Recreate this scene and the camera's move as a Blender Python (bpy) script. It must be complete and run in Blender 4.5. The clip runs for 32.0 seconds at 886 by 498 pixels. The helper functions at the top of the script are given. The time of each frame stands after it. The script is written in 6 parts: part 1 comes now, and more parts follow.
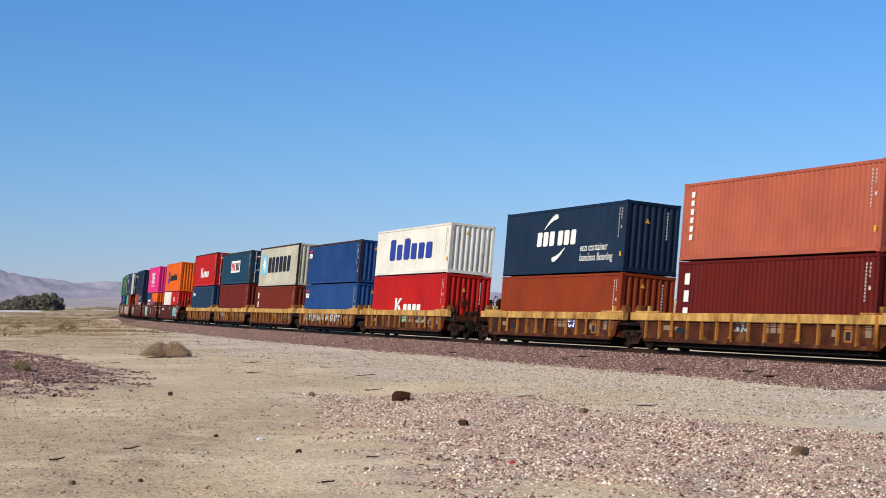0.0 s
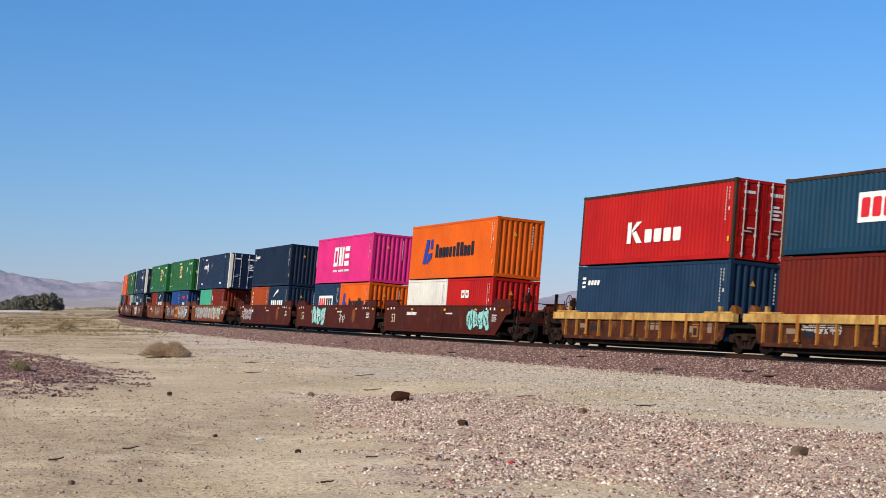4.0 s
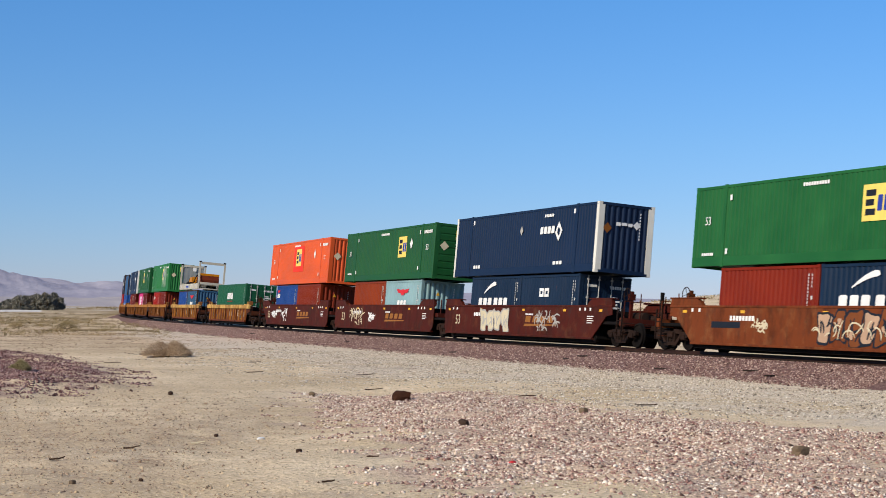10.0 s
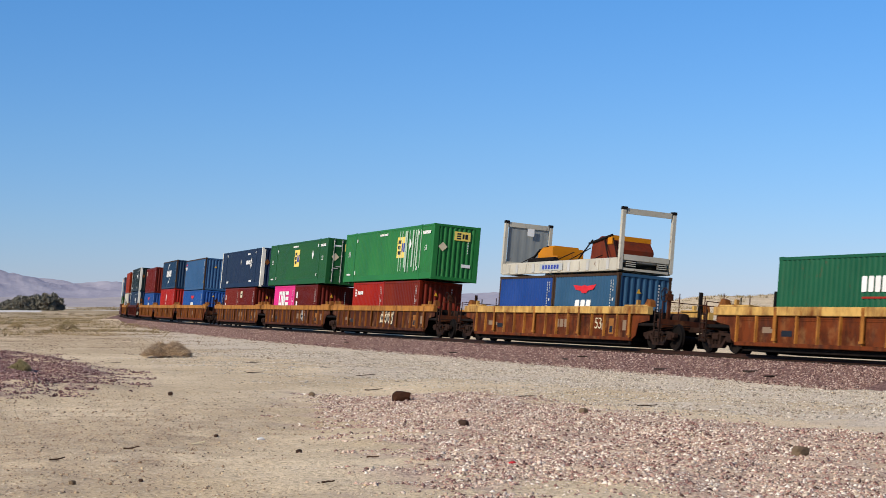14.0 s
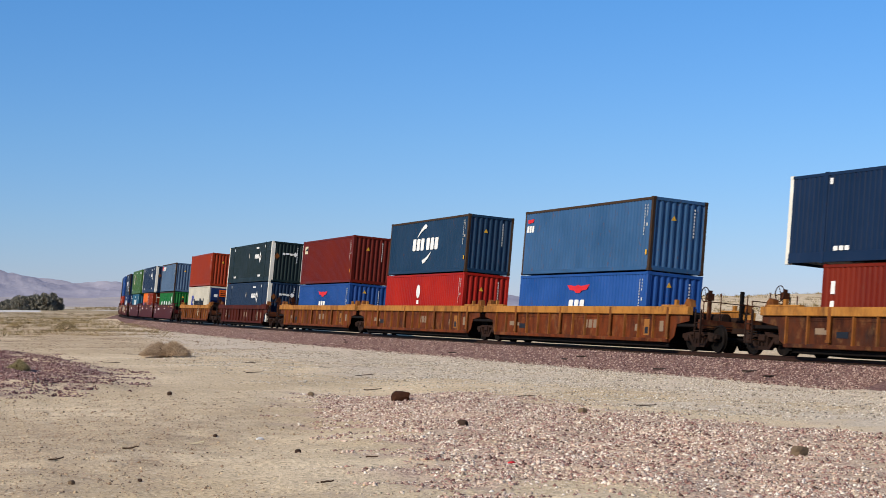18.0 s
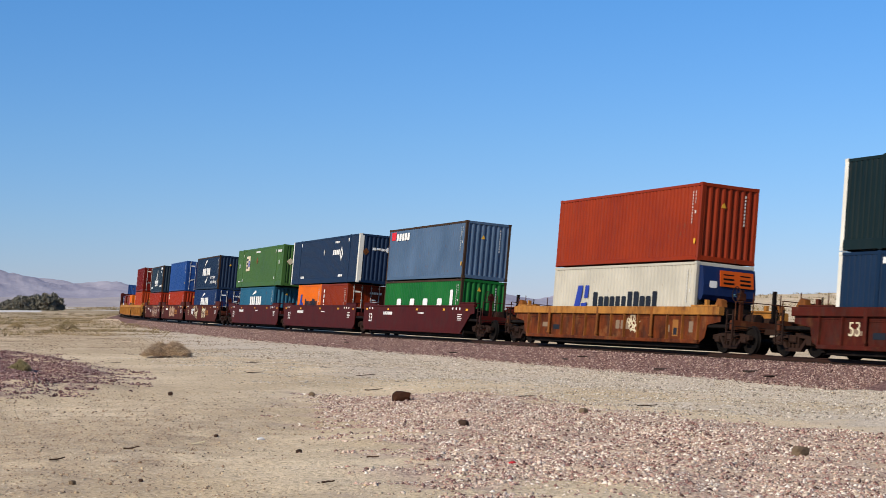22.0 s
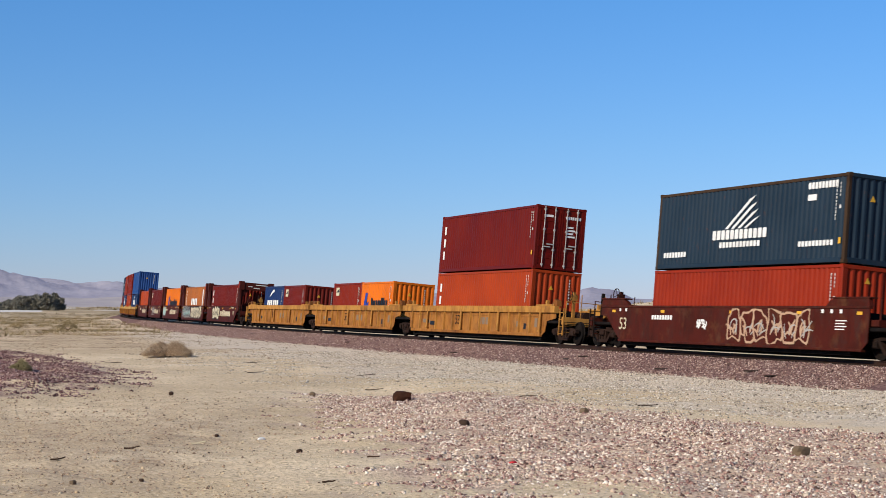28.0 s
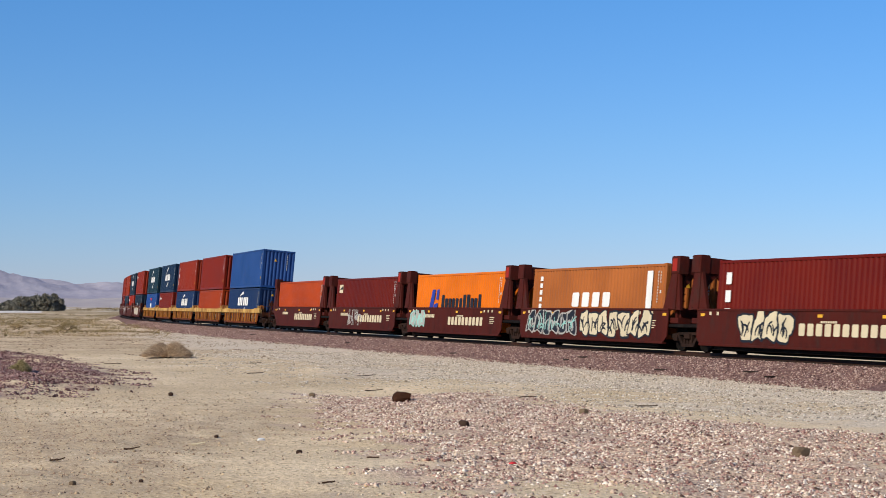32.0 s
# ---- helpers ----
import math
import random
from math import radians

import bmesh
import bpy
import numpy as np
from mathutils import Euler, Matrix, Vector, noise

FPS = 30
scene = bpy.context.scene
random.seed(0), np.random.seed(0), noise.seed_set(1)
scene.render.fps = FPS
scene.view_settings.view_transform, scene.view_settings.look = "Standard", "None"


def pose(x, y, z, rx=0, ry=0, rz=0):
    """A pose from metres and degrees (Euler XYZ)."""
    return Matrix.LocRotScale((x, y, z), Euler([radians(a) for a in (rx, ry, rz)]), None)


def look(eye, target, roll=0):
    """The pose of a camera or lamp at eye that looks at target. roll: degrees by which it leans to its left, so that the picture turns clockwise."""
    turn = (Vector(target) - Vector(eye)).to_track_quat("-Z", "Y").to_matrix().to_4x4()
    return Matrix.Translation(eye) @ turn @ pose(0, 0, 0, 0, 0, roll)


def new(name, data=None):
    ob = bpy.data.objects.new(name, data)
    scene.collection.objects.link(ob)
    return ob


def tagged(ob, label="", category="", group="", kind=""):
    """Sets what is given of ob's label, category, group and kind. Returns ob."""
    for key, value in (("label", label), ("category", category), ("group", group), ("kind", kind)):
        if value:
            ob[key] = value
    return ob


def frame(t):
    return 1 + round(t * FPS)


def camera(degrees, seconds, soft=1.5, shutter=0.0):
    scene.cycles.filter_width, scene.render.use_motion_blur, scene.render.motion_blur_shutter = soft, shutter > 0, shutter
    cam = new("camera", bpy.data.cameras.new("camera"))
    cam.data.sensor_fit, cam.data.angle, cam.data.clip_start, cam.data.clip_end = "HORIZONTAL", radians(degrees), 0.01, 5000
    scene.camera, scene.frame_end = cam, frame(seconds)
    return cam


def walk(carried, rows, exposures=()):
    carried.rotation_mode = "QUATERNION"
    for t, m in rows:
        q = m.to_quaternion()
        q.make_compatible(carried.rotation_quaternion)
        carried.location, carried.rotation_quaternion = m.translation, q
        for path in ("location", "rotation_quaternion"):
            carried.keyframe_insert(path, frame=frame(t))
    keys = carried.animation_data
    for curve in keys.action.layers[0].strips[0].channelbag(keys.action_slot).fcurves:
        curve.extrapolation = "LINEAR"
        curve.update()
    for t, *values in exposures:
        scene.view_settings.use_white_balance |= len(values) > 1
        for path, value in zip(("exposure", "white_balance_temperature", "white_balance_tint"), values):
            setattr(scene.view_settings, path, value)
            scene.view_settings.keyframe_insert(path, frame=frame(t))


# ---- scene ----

# ---------------------------------------------------------------- camera
EYE = Vector((0.0, 0.0, 1.6))
TILT, LEAN = 2.0355, 0.3756            # degrees: up, and to the left
cam = camera(29.92, 32.0, soft=0.75, shutter=0.1)


def aim(yaw=0.0, tip=0.0):
    """The camera's pose on its tripod, nudged by small angles in degrees."""
    a, b = radians(TILT + tip), radians(yaw)
    return look(EYE, EYE + Vector((math.sin(b) * math.cos(a), math.cos(b) * math.cos(a), math.sin(a))), LEAN)


walk(cam, [(t, aim(y, p)) for t, y, p in (
    (0, 0.006, 0), (2, 0.006, 0.029), (3.5, 0.027, 0), (5.5, 0.033, 0), (6.5, -0.028, 0), (8, -0.058, 0), (9.5, -0.022, 0), (10.5, 0.006, -0.03), (12, 0, -0.03), (13, 0, 0),
    (14.5, 0, 0), (16.5, 0.017, 0), (18, 0.029, -0.004), (19, 0.039, -0.057), (20.5, 0.017, -0.053), (22, 0, 0), (23, -0.006, 0.027), (25.5, -0.022, 0.02), (27.5, -0.022, -0.005),
    (30, -0.022, 0), (32, -0.012, 0.02))],
     [(0, 0.0), (1, -0.1), (2, -0.2), (3, -0.1), (3.5, -0.04), (5.5, 0.0), (32, 0.0)])

# ---------------------------------------------------------------- light
SUN_AZ, SUN_EL = 229.0, 31.0           # compass degrees clockwise from +y, and height
world = bpy.data.worlds.new("desert_sky")
scene.world = world
world.use_nodes = True
wn = world.node_tree.nodes
sky = wn.new("ShaderNodeTexSky")
sky.sky_type, sky.sun_disc = "NISHITA", False
sky.sun_elevation, sky.sun_rotation = radians(SUN_EL), radians(SUN_AZ)
sky.altitude, sky.air_density, sky.dust_density, sky.ozone_density = 400, 1.0, 0.0, 5.0
wn["Background"].inputs[1].default_value = 0.100
clear = wn.new("ShaderNodeMix")         # dry, clean desert air: a deeper blue
clear.data_type, clear.blend_type = "RGBA", "MULTIPLY"
clear.inputs[0].default_value = 1.0
haze = wn.new("ShaderNodeValToRGB")     # slightly warmer towards the horizon
haze.color_ramp.elements.new(0.05)
haze.color_ramp.elements.new(0.1)
for stop, (rise, tone) in zip(haze.color_ramp.elements, ((0.0, (0.66, 0.72, 1.10, 1)), (0.05, (0.65, 0.80, 1.12, 1)), (0.1, (0.63, 0.86, 1.15, 1)), (0.2, (0.55, 0.94, 1.27, 1)))):
    stop.position, stop.color = rise, tone
up = wn.new("ShaderNodeSeparateXYZ")
world.node_tree.links.new(wn.new("ShaderNodeTexCoord").outputs["Generated"], up.inputs[0])
world.node_tree.links.new(up.outputs[2], haze.inputs[0])
world.node_tree.links.new(haze.outputs[0], clear.inputs[7])
world.node_tree.links.new(sky.outputs[0], clear.inputs[6])
world.node_tree.links.new(clear.outputs[2], wn["Background"].inputs[0])
sun = new("sun", bpy.data.lights.new("sun", "SUN"))
sun.data.energy, sun.data.angle, sun.data.color = 4.8, radians(0.53), (1.0, 0.91, 0.765)
sun_way = Vector((math.sin(radians(SUN_AZ)) * math.cos(radians(SUN_EL)), math.cos(radians(SUN_AZ)) * math.cos(radians(SUN_EL)), math.sin(radians(SUN_EL))))
sun.matrix_world = look(sun_way * 100, (0, 0, 0))


# ---------------------------------------------------------------- materials
def lin(hexa):
    """Linear colour of a hex string."""
    out = []
    for i in (0, 2, 4):
        c = int(hexa[i:i + 2], 16) / 255
        out.append(c / 12.92 if c <= 0.04045 else ((c + 0.055) / 1.055) ** 2.4)
    return (*out, 1.0)


class Nodes:
    """A short hand for node trees."""

    def __init__(self, name):
        self.mat = bpy.data.materials.new(name)
        self.mat.use_nodes = True
        self.t = self.mat.node_tree
        self.bsdf = self.t.nodes["Principled BSDF"]
        self.coord = self.t.nodes.new("ShaderNodeTexCoord").outputs["Object"]

    def put(self, kind, **inputs):
        n = self.t.nodes.new(kind)
        for k, v in inputs.items():
            self.set(n.inputs[k.replace("_", " ")], v)
        return n

    def set(self, socket, v):
        if isinstance(v, bpy.types.NodeSocket):
            self.t.links.new(v, socket)
        else:
            socket.default_value = v

    def noise(self, scale, detail=4.0, stretch=(1, 1, 1), shift=None, rough=0.55):
        m = self.put("ShaderNodeMapping", Vector=self.coord, Scale=stretch)
        if shift is not None:
            self.t.links.new(shift, m.inputs["Location"])
        return self.put("ShaderNodeTexNoise", Vector=m.outputs[0], Scale=scale, Detail=detail, Roughness=rough).outputs[0]

    def ramp(self, fac, *stops):
        n = self.put("ShaderNodeValToRGB", Fac=fac)
        while len(n.color_ramp.elements) < len(stops):
            n.color_ramp.elements.new(0.5)
        for e, (p, c) in zip(n.color_ramp.elements, stops):
            e.position, e.color = p, (c if isinstance(c, tuple) else (c, c, c, 1))
        return n.outputs[0]

    def mix(self, fac, a, b, how="MIX"):
        n = self.t.nodes.new("ShaderNodeMix")
        n.data_type, n.blend_type = "RGBA", how
        self.set(n.inputs[0], fac), self.set(n.inputs[6], a), self.set(n.inputs[7], b)
        return n.outputs[2]

    def math(self, op, a, b=0.0):
        n = self.t.nodes.new("ShaderNodeMath")
        n.operation = op
        self.set(n.inputs[0], a), self.set(n.inputs[1], b)
        return n.outputs[0]

    def random(self):
        return self.put("ShaderNodeObjectInfo").outputs["Random"]

    def spread(self):
        """A shift of the coordinates that differs from object to object."""
        return self.put("ShaderNodeCombineXYZ", X=self.math("MULTIPLY", self.random(), 37.0), Y=self.math("MULTIPLY", self.random(), 11.0), Z=self.math("MULTIPLY", self.random(), 5.0)).outputs[0]

    def end(self, colour, rough, bump=None, strength=0.2, distance=0.02, metal=0.0):
        self.set(self.bsdf.inputs["Base Color"], colour), self.set(self.bsdf.inputs["Roughness"], rough)
        self.bsdf.inputs["Metallic"].default_value = metal
        self.bsdf.inputs["Specular IOR Level"].default_value = 0.14
        if bump is not None:
            b = self.put("ShaderNodeBump", Strength=strength, Distance=distance, Height=bump)
            self.t.links.new(b.outputs[0], self.bsdf.inputs["Normal"])
        return self.mat


RUST = (0.115, 0.045, 0.022, 1)
made_paints = {}


def paint(hexa, wear=0.3, rough=0.5):
    """Weathered paint on steel: faded patches, faint run-off streaks, specks of rust."""
    key = (hexa, wear, rough)
    if key in made_paints:
        return made_paints[key]
    n = Nodes("paint_" + hexa)
    r, g, u = (0.68 * v ** 1.27 for v in lin(hexa)[:3])
    if r > 2.4 * u and u < 2 * g:
        u *= 0.45 if r > 0.3 else 0.22
    elif u > 1.6 * r:
        r, g, u = r * 0.9 + 0.002, g * 1.12 + 0.004, u * 0.92 + 0.003
    c = (r, g, u, 1)
    k = min(1.0, (r + g + u) / 0.25)
    dust = (0.010 * k, 0.005 * k, 0.003 * k) if r > 2.4 * u else (0.010 * k,) * 3
    sh = n.spread()
    fade = n.ramp(n.noise(0.5, 5, (1, 1, 1), sh), (0.3, 0.0), (0.75, 1.0))
    pale = tuple(min(1, v * 1.18 + d) for v, d in zip(c[:3], dust)) + (1,)
    deep = tuple(v * 0.86 for v in c[:3]) + (1,)
    col = n.mix(fade, deep, pale)
    streak = n.ramp(n.noise(3.2, 4, (1.6, 1.6, 0.13), sh), (0.52, 0.0), (0.8, 1.0))
    col = n.mix(n.math("MULTIPLY", streak, 0.40 * wear + 0.05), col, (0.06 + 0.5 * r, 0.048 + 0.5 * g, 0.036 + 0.5 * u, 1))
    spots = n.ramp(n.noise(7.0, 6, (1, 1, 0.45), sh, 0.68), (0.66 - 0.1 * wear, 0.0), (0.72 - 0.1 * wear, 1.0))
    col = n.mix(n.math("MULTIPLY", spots, min(1.0, 1.4 * wear)), col, RUST)
    made_paints[key] = n.end(col, n.ramp(fade, (0, rough - 0.08), (1, rough + 0.14)), n.noise(24, 3), 0.08, 0.01)
    return made_paints[key]


def rusty(name, top, under, amount=0.5, rough=0.75, spill=0.0):
    """Old paint over rust: two tones broken up by large patches and run-off."""
    n = Nodes(name)
    sh = n.spread()
    patch = n.noise(1.1, 7, (0.8, 0.8, 0.6), sh, 0.66)
    run = n.noise(3.0, 5, (1.2, 1.2, 0.35), sh, 0.65)
    f = n.ramp(n.math("ADD", n.math("MULTIPLY", patch, 0.62), n.math("MULTIPLY", run, 0.38)), (0.62 - 0.3 * amount, 0.0), (0.82 - 0.3 * amount, 1.0))
    grime = n.ramp(n.noise(2.3, 6, (1, 1, 0.5), sh, 0.7), (0.5, 0.0), (0.75, 1.0))
    top, under = [tuple(0.82 * v ** 1.15 for v in lin(c)[:3]) + (1,) for c in (top, under)]
    col = n.mix(f, top, under)
    stain = n.ramp(n.noise(1.7, 6, (1, 1, 0.8), n.spread(), 0.62), (0.54, 0.0), (0.72, 1.0))
    col = n.mix(n.math("MULTIPLY", stain, spill), col, (0.30, 0.15, 0.055, 1))
    col = n.mix(n.math("MULTIPLY", grime, 0.6), col, (0.03, 0.022, 0.017, 1))
    return n.end(col, rough, n.noise(18, 5), 0.25, 0.012)


M_YELLOW = rusty("worn_yellow_post_paint", "b8803e", "7a4a22", 0.6, 0.75, 0.35)
M_YSHEET = rusty("rust_stained_yellow_sheet", "7e421e", "40200f", 0.6, 0.75, 0.38)
M_CHORD = rusty("yellow_chord_paint", "d8b26c", "85552a", 0.6, 0.75, 0.45)
M_YBRIGHT = rusty("bright_yellow_paint", "c6924c", "865628", 0.5, 0.75, 0.3)
M_YPANEL = rusty("yellow_side_panel_paint", "b67e40", "7c4a22", 0.5, 0.75, 0.4)
M_RUSTCAR = rusty("rust_brown_car_paint", "643820", "341c14", 0.6, 0.75, 0.4)
M_BROWN = rusty("brown_car_paint", "5c2416", "3e1c0e", 0.5, 0.75, 0.15)
M_MAROON = rusty("maroon_car_paint", "591910", "42130c", 0.45, 0.6)
M_ORANGE_CAR = rusty("orange_brown_car_paint", "824624", "52290f", 0.45, 0.75, 0.25)
M_TWIN = rusty("dark_maroon_car_paint", "5a241a", "3c1a14", 0.45)
M_DARK = rusty("dirty_black_steel", "1a1614", "271b15", 0.5, 0.85)
M_TRUCK = rusty("rusty_cast_steel", "3e2b22", "1e1510", 0.5, 0.85)
M_RUSTPOST = rusty("rust_orange_post", "96602e", "5e381c", 0.55, 0.75, 0.3)
M_OLDCHORD = rusty("old_yellow_chord_paint", "bc8644", "744420", 0.5, 0.75, 0.4)
M_OLDPOST = rusty("dark_rusty_post", "53402f", "3a261c", 0.5)
M_STEEL = paint("d4d2cc", 0.3, 0.45)
M_SEAL = paint("26282b", 0.1, 0.8)


def plain(name, hexa, rough=0.6):
    n = Nodes(name)
    c = lin(hexa)
    f = n.noise(1.7, 6, (1, 1, 0.6), n.spread(), 0.65)
    col = n.mix(n.ramp(f, (0.35, 0.0), (0.75, 1.0)), tuple(v * 0.8 for v in c[:3]) + (1,), c)
    return n.end(col, rough)


M_WHITE = plain("white_marking", "e6e4de")
M_BLUEMARK = plain("blue_marking", "2b3f94")
M_REDMARK = plain("red_marking", "cf2b33")
M_YELMARK = plain("yellow_marking", "dca636")
M_DARKMARK = plain("dark_marking", "1f242c")
M_PALEMARK = plain("worn_white_marking", "c9c7c0")
M_BADGE = plain("ochre_badge", "bc7c30", 0.8)
M_LOGO = plain("pale_yellow_marking", "e8cc66")
M_PATCHRED = plain("red_repaint", "ee3a26")
M_CYANMARK = plain("light_blue_marking", "7cbcd2")
M_CREAM = plain("cream_marking", "cfc1a0")
M_MINT = plain("mint_marking", "8fc7bb")
M_GREYMARK = plain("grey_marking", "a8a49c")
M_CHALK = plain("chalk_run", "a8bfa8", 0.9)
M_TAN = plain("faded_tan_marking", "b8967a", 0.8)
M_DIMOCHRE = plain("dim_ochre_marking", "7a4424", 0.8)
M_DIMMARK = plain("worn_grey_stencil", "85705c", 0.85)
M_DULLRED = plain("dull_warning_red", "9a2a20", 0.7)
M_OCHRE = plain("faded_ochre_marking", "93602f", 0.8)
M_REDDISH = plain("dull_red_marking", "7a3a3c", 0.8)
M_PLUM = plain("plum_marking", "5d3646")


# ---------------------------------------------------------------- mesh helpers
class Shape:
    """Collects boxes, prisms and faces into one mesh."""

    def __init__(self):
        self.v, self.f = [], []

    def add(self, verts, faces):
        o = len(self.v)
        self.v += [tuple(p) for p in verts]
        self.f += [tuple(i + o for i in q) for q in faces]
        return self

    def box(self, x0, x1, y0, y1, z0, z1, c=0.0):
        """A box; c cuts its long edges along x."""
        if c:
            return self.prism([(y0 + c, z0), (y1 - c, z0), (y1, z0 + c), (y1, z1 - c), (y1 - c, z1), (y0 + c, z1), (y0, z1 - c), (y0, z0 + c)], x0, x1)
        return self.add([(x, y, z) for x in (x0, x1) for y in (y0, y1) for z in (z0, z1)],
                        [(0, 1, 3, 2), (4, 6, 7, 5), (0, 4, 5, 1), (2, 3, 7, 6), (0, 2, 6, 4), (1, 5, 7, 3)])

    def prism(self, loop, a, b, axis="x"):
        """A loop of (p, q) drawn out from a to b along an axis: x takes (y, z), y takes (x, z), z takes (x, y)."""
        put = {"x": lambda d, p, q: (d, p, q), "y": lambda d, p, q: (p, d, q), "z": lambda d, p, q: (p, q, d)}[axis]
        n = len(loop)
        return self.add([put(a, *p) for p in loop] + [put(b, *p) for p in loop],
                        [tuple(range(n)), tuple(range(2 * n - 1, n - 1, -1))] + [(i, i + n, (i + 1) % n + n, (i + 1) % n) for i in range(n)])

    def rod(self, a, b, r, n=8):
        a, b = Vector(a), Vector(b)
        w = (b - a).normalized()
        u = w.orthogonal().normalized()
        k = w.cross(u)
        ring = [u * math.cos(t) * r + k * math.sin(t) * r for t in (2 * math.pi * i / n for i in range(n))]
        return self.add([a + p for p in ring] + [b + p for p in ring],
                        [tuple(range(n - 1, -1, -1)), tuple(range(n, 2 * n))] + [(i, (i + 1) % n, (i + 1) % n + n, i + n) for i in range(n)])

    def lathe(self, rows, n=24):
        """Rows of (radius, y) turned round the y axis."""
        o = []
        for r, y in rows:
            o += [(r * math.cos(2 * math.pi * i / n), y, r * math.sin(2 * math.pi * i / n)) for i in range(n)]
        fs = [(k * n + i, k * n + (i + 1) % n, (k + 1) * n + (i + 1) % n, (k + 1) * n + i) for k in range(len(rows) - 1) for i in range(n)]
        return self.add(o, fs + [tuple(range(n - 1, -1, -1)), tuple(range((len(rows) - 1) * n, len(rows) * n))])

    def flat(self, loop, y, thick=0.004):
        """A thin plate in the (x, z) plane whose outer face lies at y, seen from -y."""
        return self.prism(loop, y, y + thick, "y")

    def mesh(self, name):
        m = bpy.data.meshes.new(name)
        m.from_pydata(self.v, [], self.f)
        b = bmesh.new()
        b.from_mesh(m)
        bmesh.ops.recalc_face_normals(b, faces=b.faces)
        b.to_mesh(m)
        b.free()
        return m


def part(name, mesh, material, parent, label="", at=None):
    """One mesh object under a thing or a part."""
    ob = new(name, mesh)
    if not mesh.materials:
        mesh.materials.append(None)
    ob.material_slots[0].link = "OBJECT"
    ob.material_slots[0].material = material
    ob.parent = parent
    if at is not None:
        ob.matrix_local = at
    if label:
        ob["label"] = label
    return ob


kept = {}


def cached(key, make):
    if key not in kept:
        kept[key] = make()
    return kept[key]


# ---------------------------------------------------------------- the track's line
RADIUS, NEAR, TURN, BANK = 1232.0, 32.9, 1.15444, 0.08315
CX, CY = (RADIUS + NEAR) * math.sin(TURN), (RADIUS + NEAR) * math.cos(TURN)
BEND_END = 305.0                       # beyond this the line runs straight


def line(s):
    """The middle of the track at s metres back along it: place, way of travel, outward."""
    a = min(s, BEND_END) / RADIUS
    ox, oy = -math.sin(TURN + a), -math.cos(TURN + a)
    x, y = CX + RADIUS * ox, CY + RADIUS * oy
    tx, ty = -oy, ox
    back = max(0.0, s - BEND_END)
    return Vector((x - tx * back, y - ty * back, 0)), Vector((tx, ty, 0)), Vector((ox, oy, 0))


def spot(s, u, z):
    """A point u metres outward of the track's middle and z above its railtop plane, which is banked."""
    p, _, o = line(s)
    c, k = math.cos(BANK), math.sin(BANK)
    return p + o * (u * c - z * k) + Vector((0, 0, u * k + z * c))


def track_pose(s):
    """The pose of a vehicle whose middle is at s: x forward, -y outward, z up from the rails."""
    p, t, o = line(s)
    y = -o * math.cos(BANK) - Vector((0, 0, math.sin(BANK)))
    z = t.cross(y)
    return Matrix(((t.x, y.x, z.x, p.x), (t.y, y.y, z.y, p.y), (t.z, y.z, z.z, p.z), (0, 0, 0, 1)))


SPEEDS = (22.36, 22.29, 22.66, 22.33, 22.19, 22.17, 22.52)


def run(t):
    """How far the train has come by t seconds."""
    d, k = 0.0, 32 / 6
    for i in range(6):
        w = min(max(t - i * k, 0), k)
        d += SPEEDS[i] * w + (SPEEDS[i + 1] - SPEEDS[i]) * w * w / (2 * k)
    return d


moving = []                            # (thing, s of its middle at the start)

# ---------------------------------------------------------------- the ground
BASE = -0.62


def inside(px, py, loop):
    """Signed distance to a polygon, positive inside, for arrays of points."""
    d = np.full(px.shape, 1e9)
    c = np.zeros(px.shape, bool)
    for (ax, ay), (bx, by) in zip(loop, loop[1:] + loop[:1]):
        ex, ey = bx - ax, by - ay
        k = np.clip(((px - ax) * ex + (py - ay) * ey) / (ex * ex + ey * ey), 0, 1)
        d = np.minimum(d, np.hypot(px - ax - k * ex, py - ay - k * ey))
        hit = ((ay > py) != (by > py)) & (px < (bx - ax) * (py - ay) / (by - ay + 1e-12) + ax)
        c ^= hit
    return np.where(c, d, -d)


def waves(x, y, size, seed=0):
    """Smooth uneven relief between about -1 and 1."""
    r = np.random.RandomState(seed)
    out = np.zeros(np.shape(x))
    for i in range(7):
        a, f, p = r.uniform(0, 6.28), r.uniform(0.6, 1.8) / size, r.uniform(0, 6.28)
        out = out + np.sin((x * np.cos(a) + y * np.sin(a)) * 6.28 * f + p)
    return out / 3.2


PATCH = [(-3.7, 44.6), (1.3, 42.4), (3.8, 34.8), (8.0, 30.0), (5.3, 17.0), (0.8, 17.0), (-0.3, 22.2), (-0.3, 26.7), (-2.0, 33.4)]
BERM = [(-24, 82), (-21.2, 79.7), (-16.3, 70.0), (-9.7, 51.7), (-8.4, 43.2), (-9.8, 38.8), (-16, 36.5)]


def pocket(x, y):
    """Bare sand inside the gravel patch."""
    return smooth(1.3, 0.5, np.hypot((x - 1.7 + 0.3 * waves(x, y, 2.0, 41)) / 1.1, (y - 19.6) / 2.2))


def smooth(a, b, v):
    k = np.clip((v - a) / (b - a), 0, 1)
    return k * k * (3 - 2 * k)


def out_of_track(x, y):
    """Metres outward of the track's middle."""
    return np.hypot(x - CX, y - CY) - RADIUS


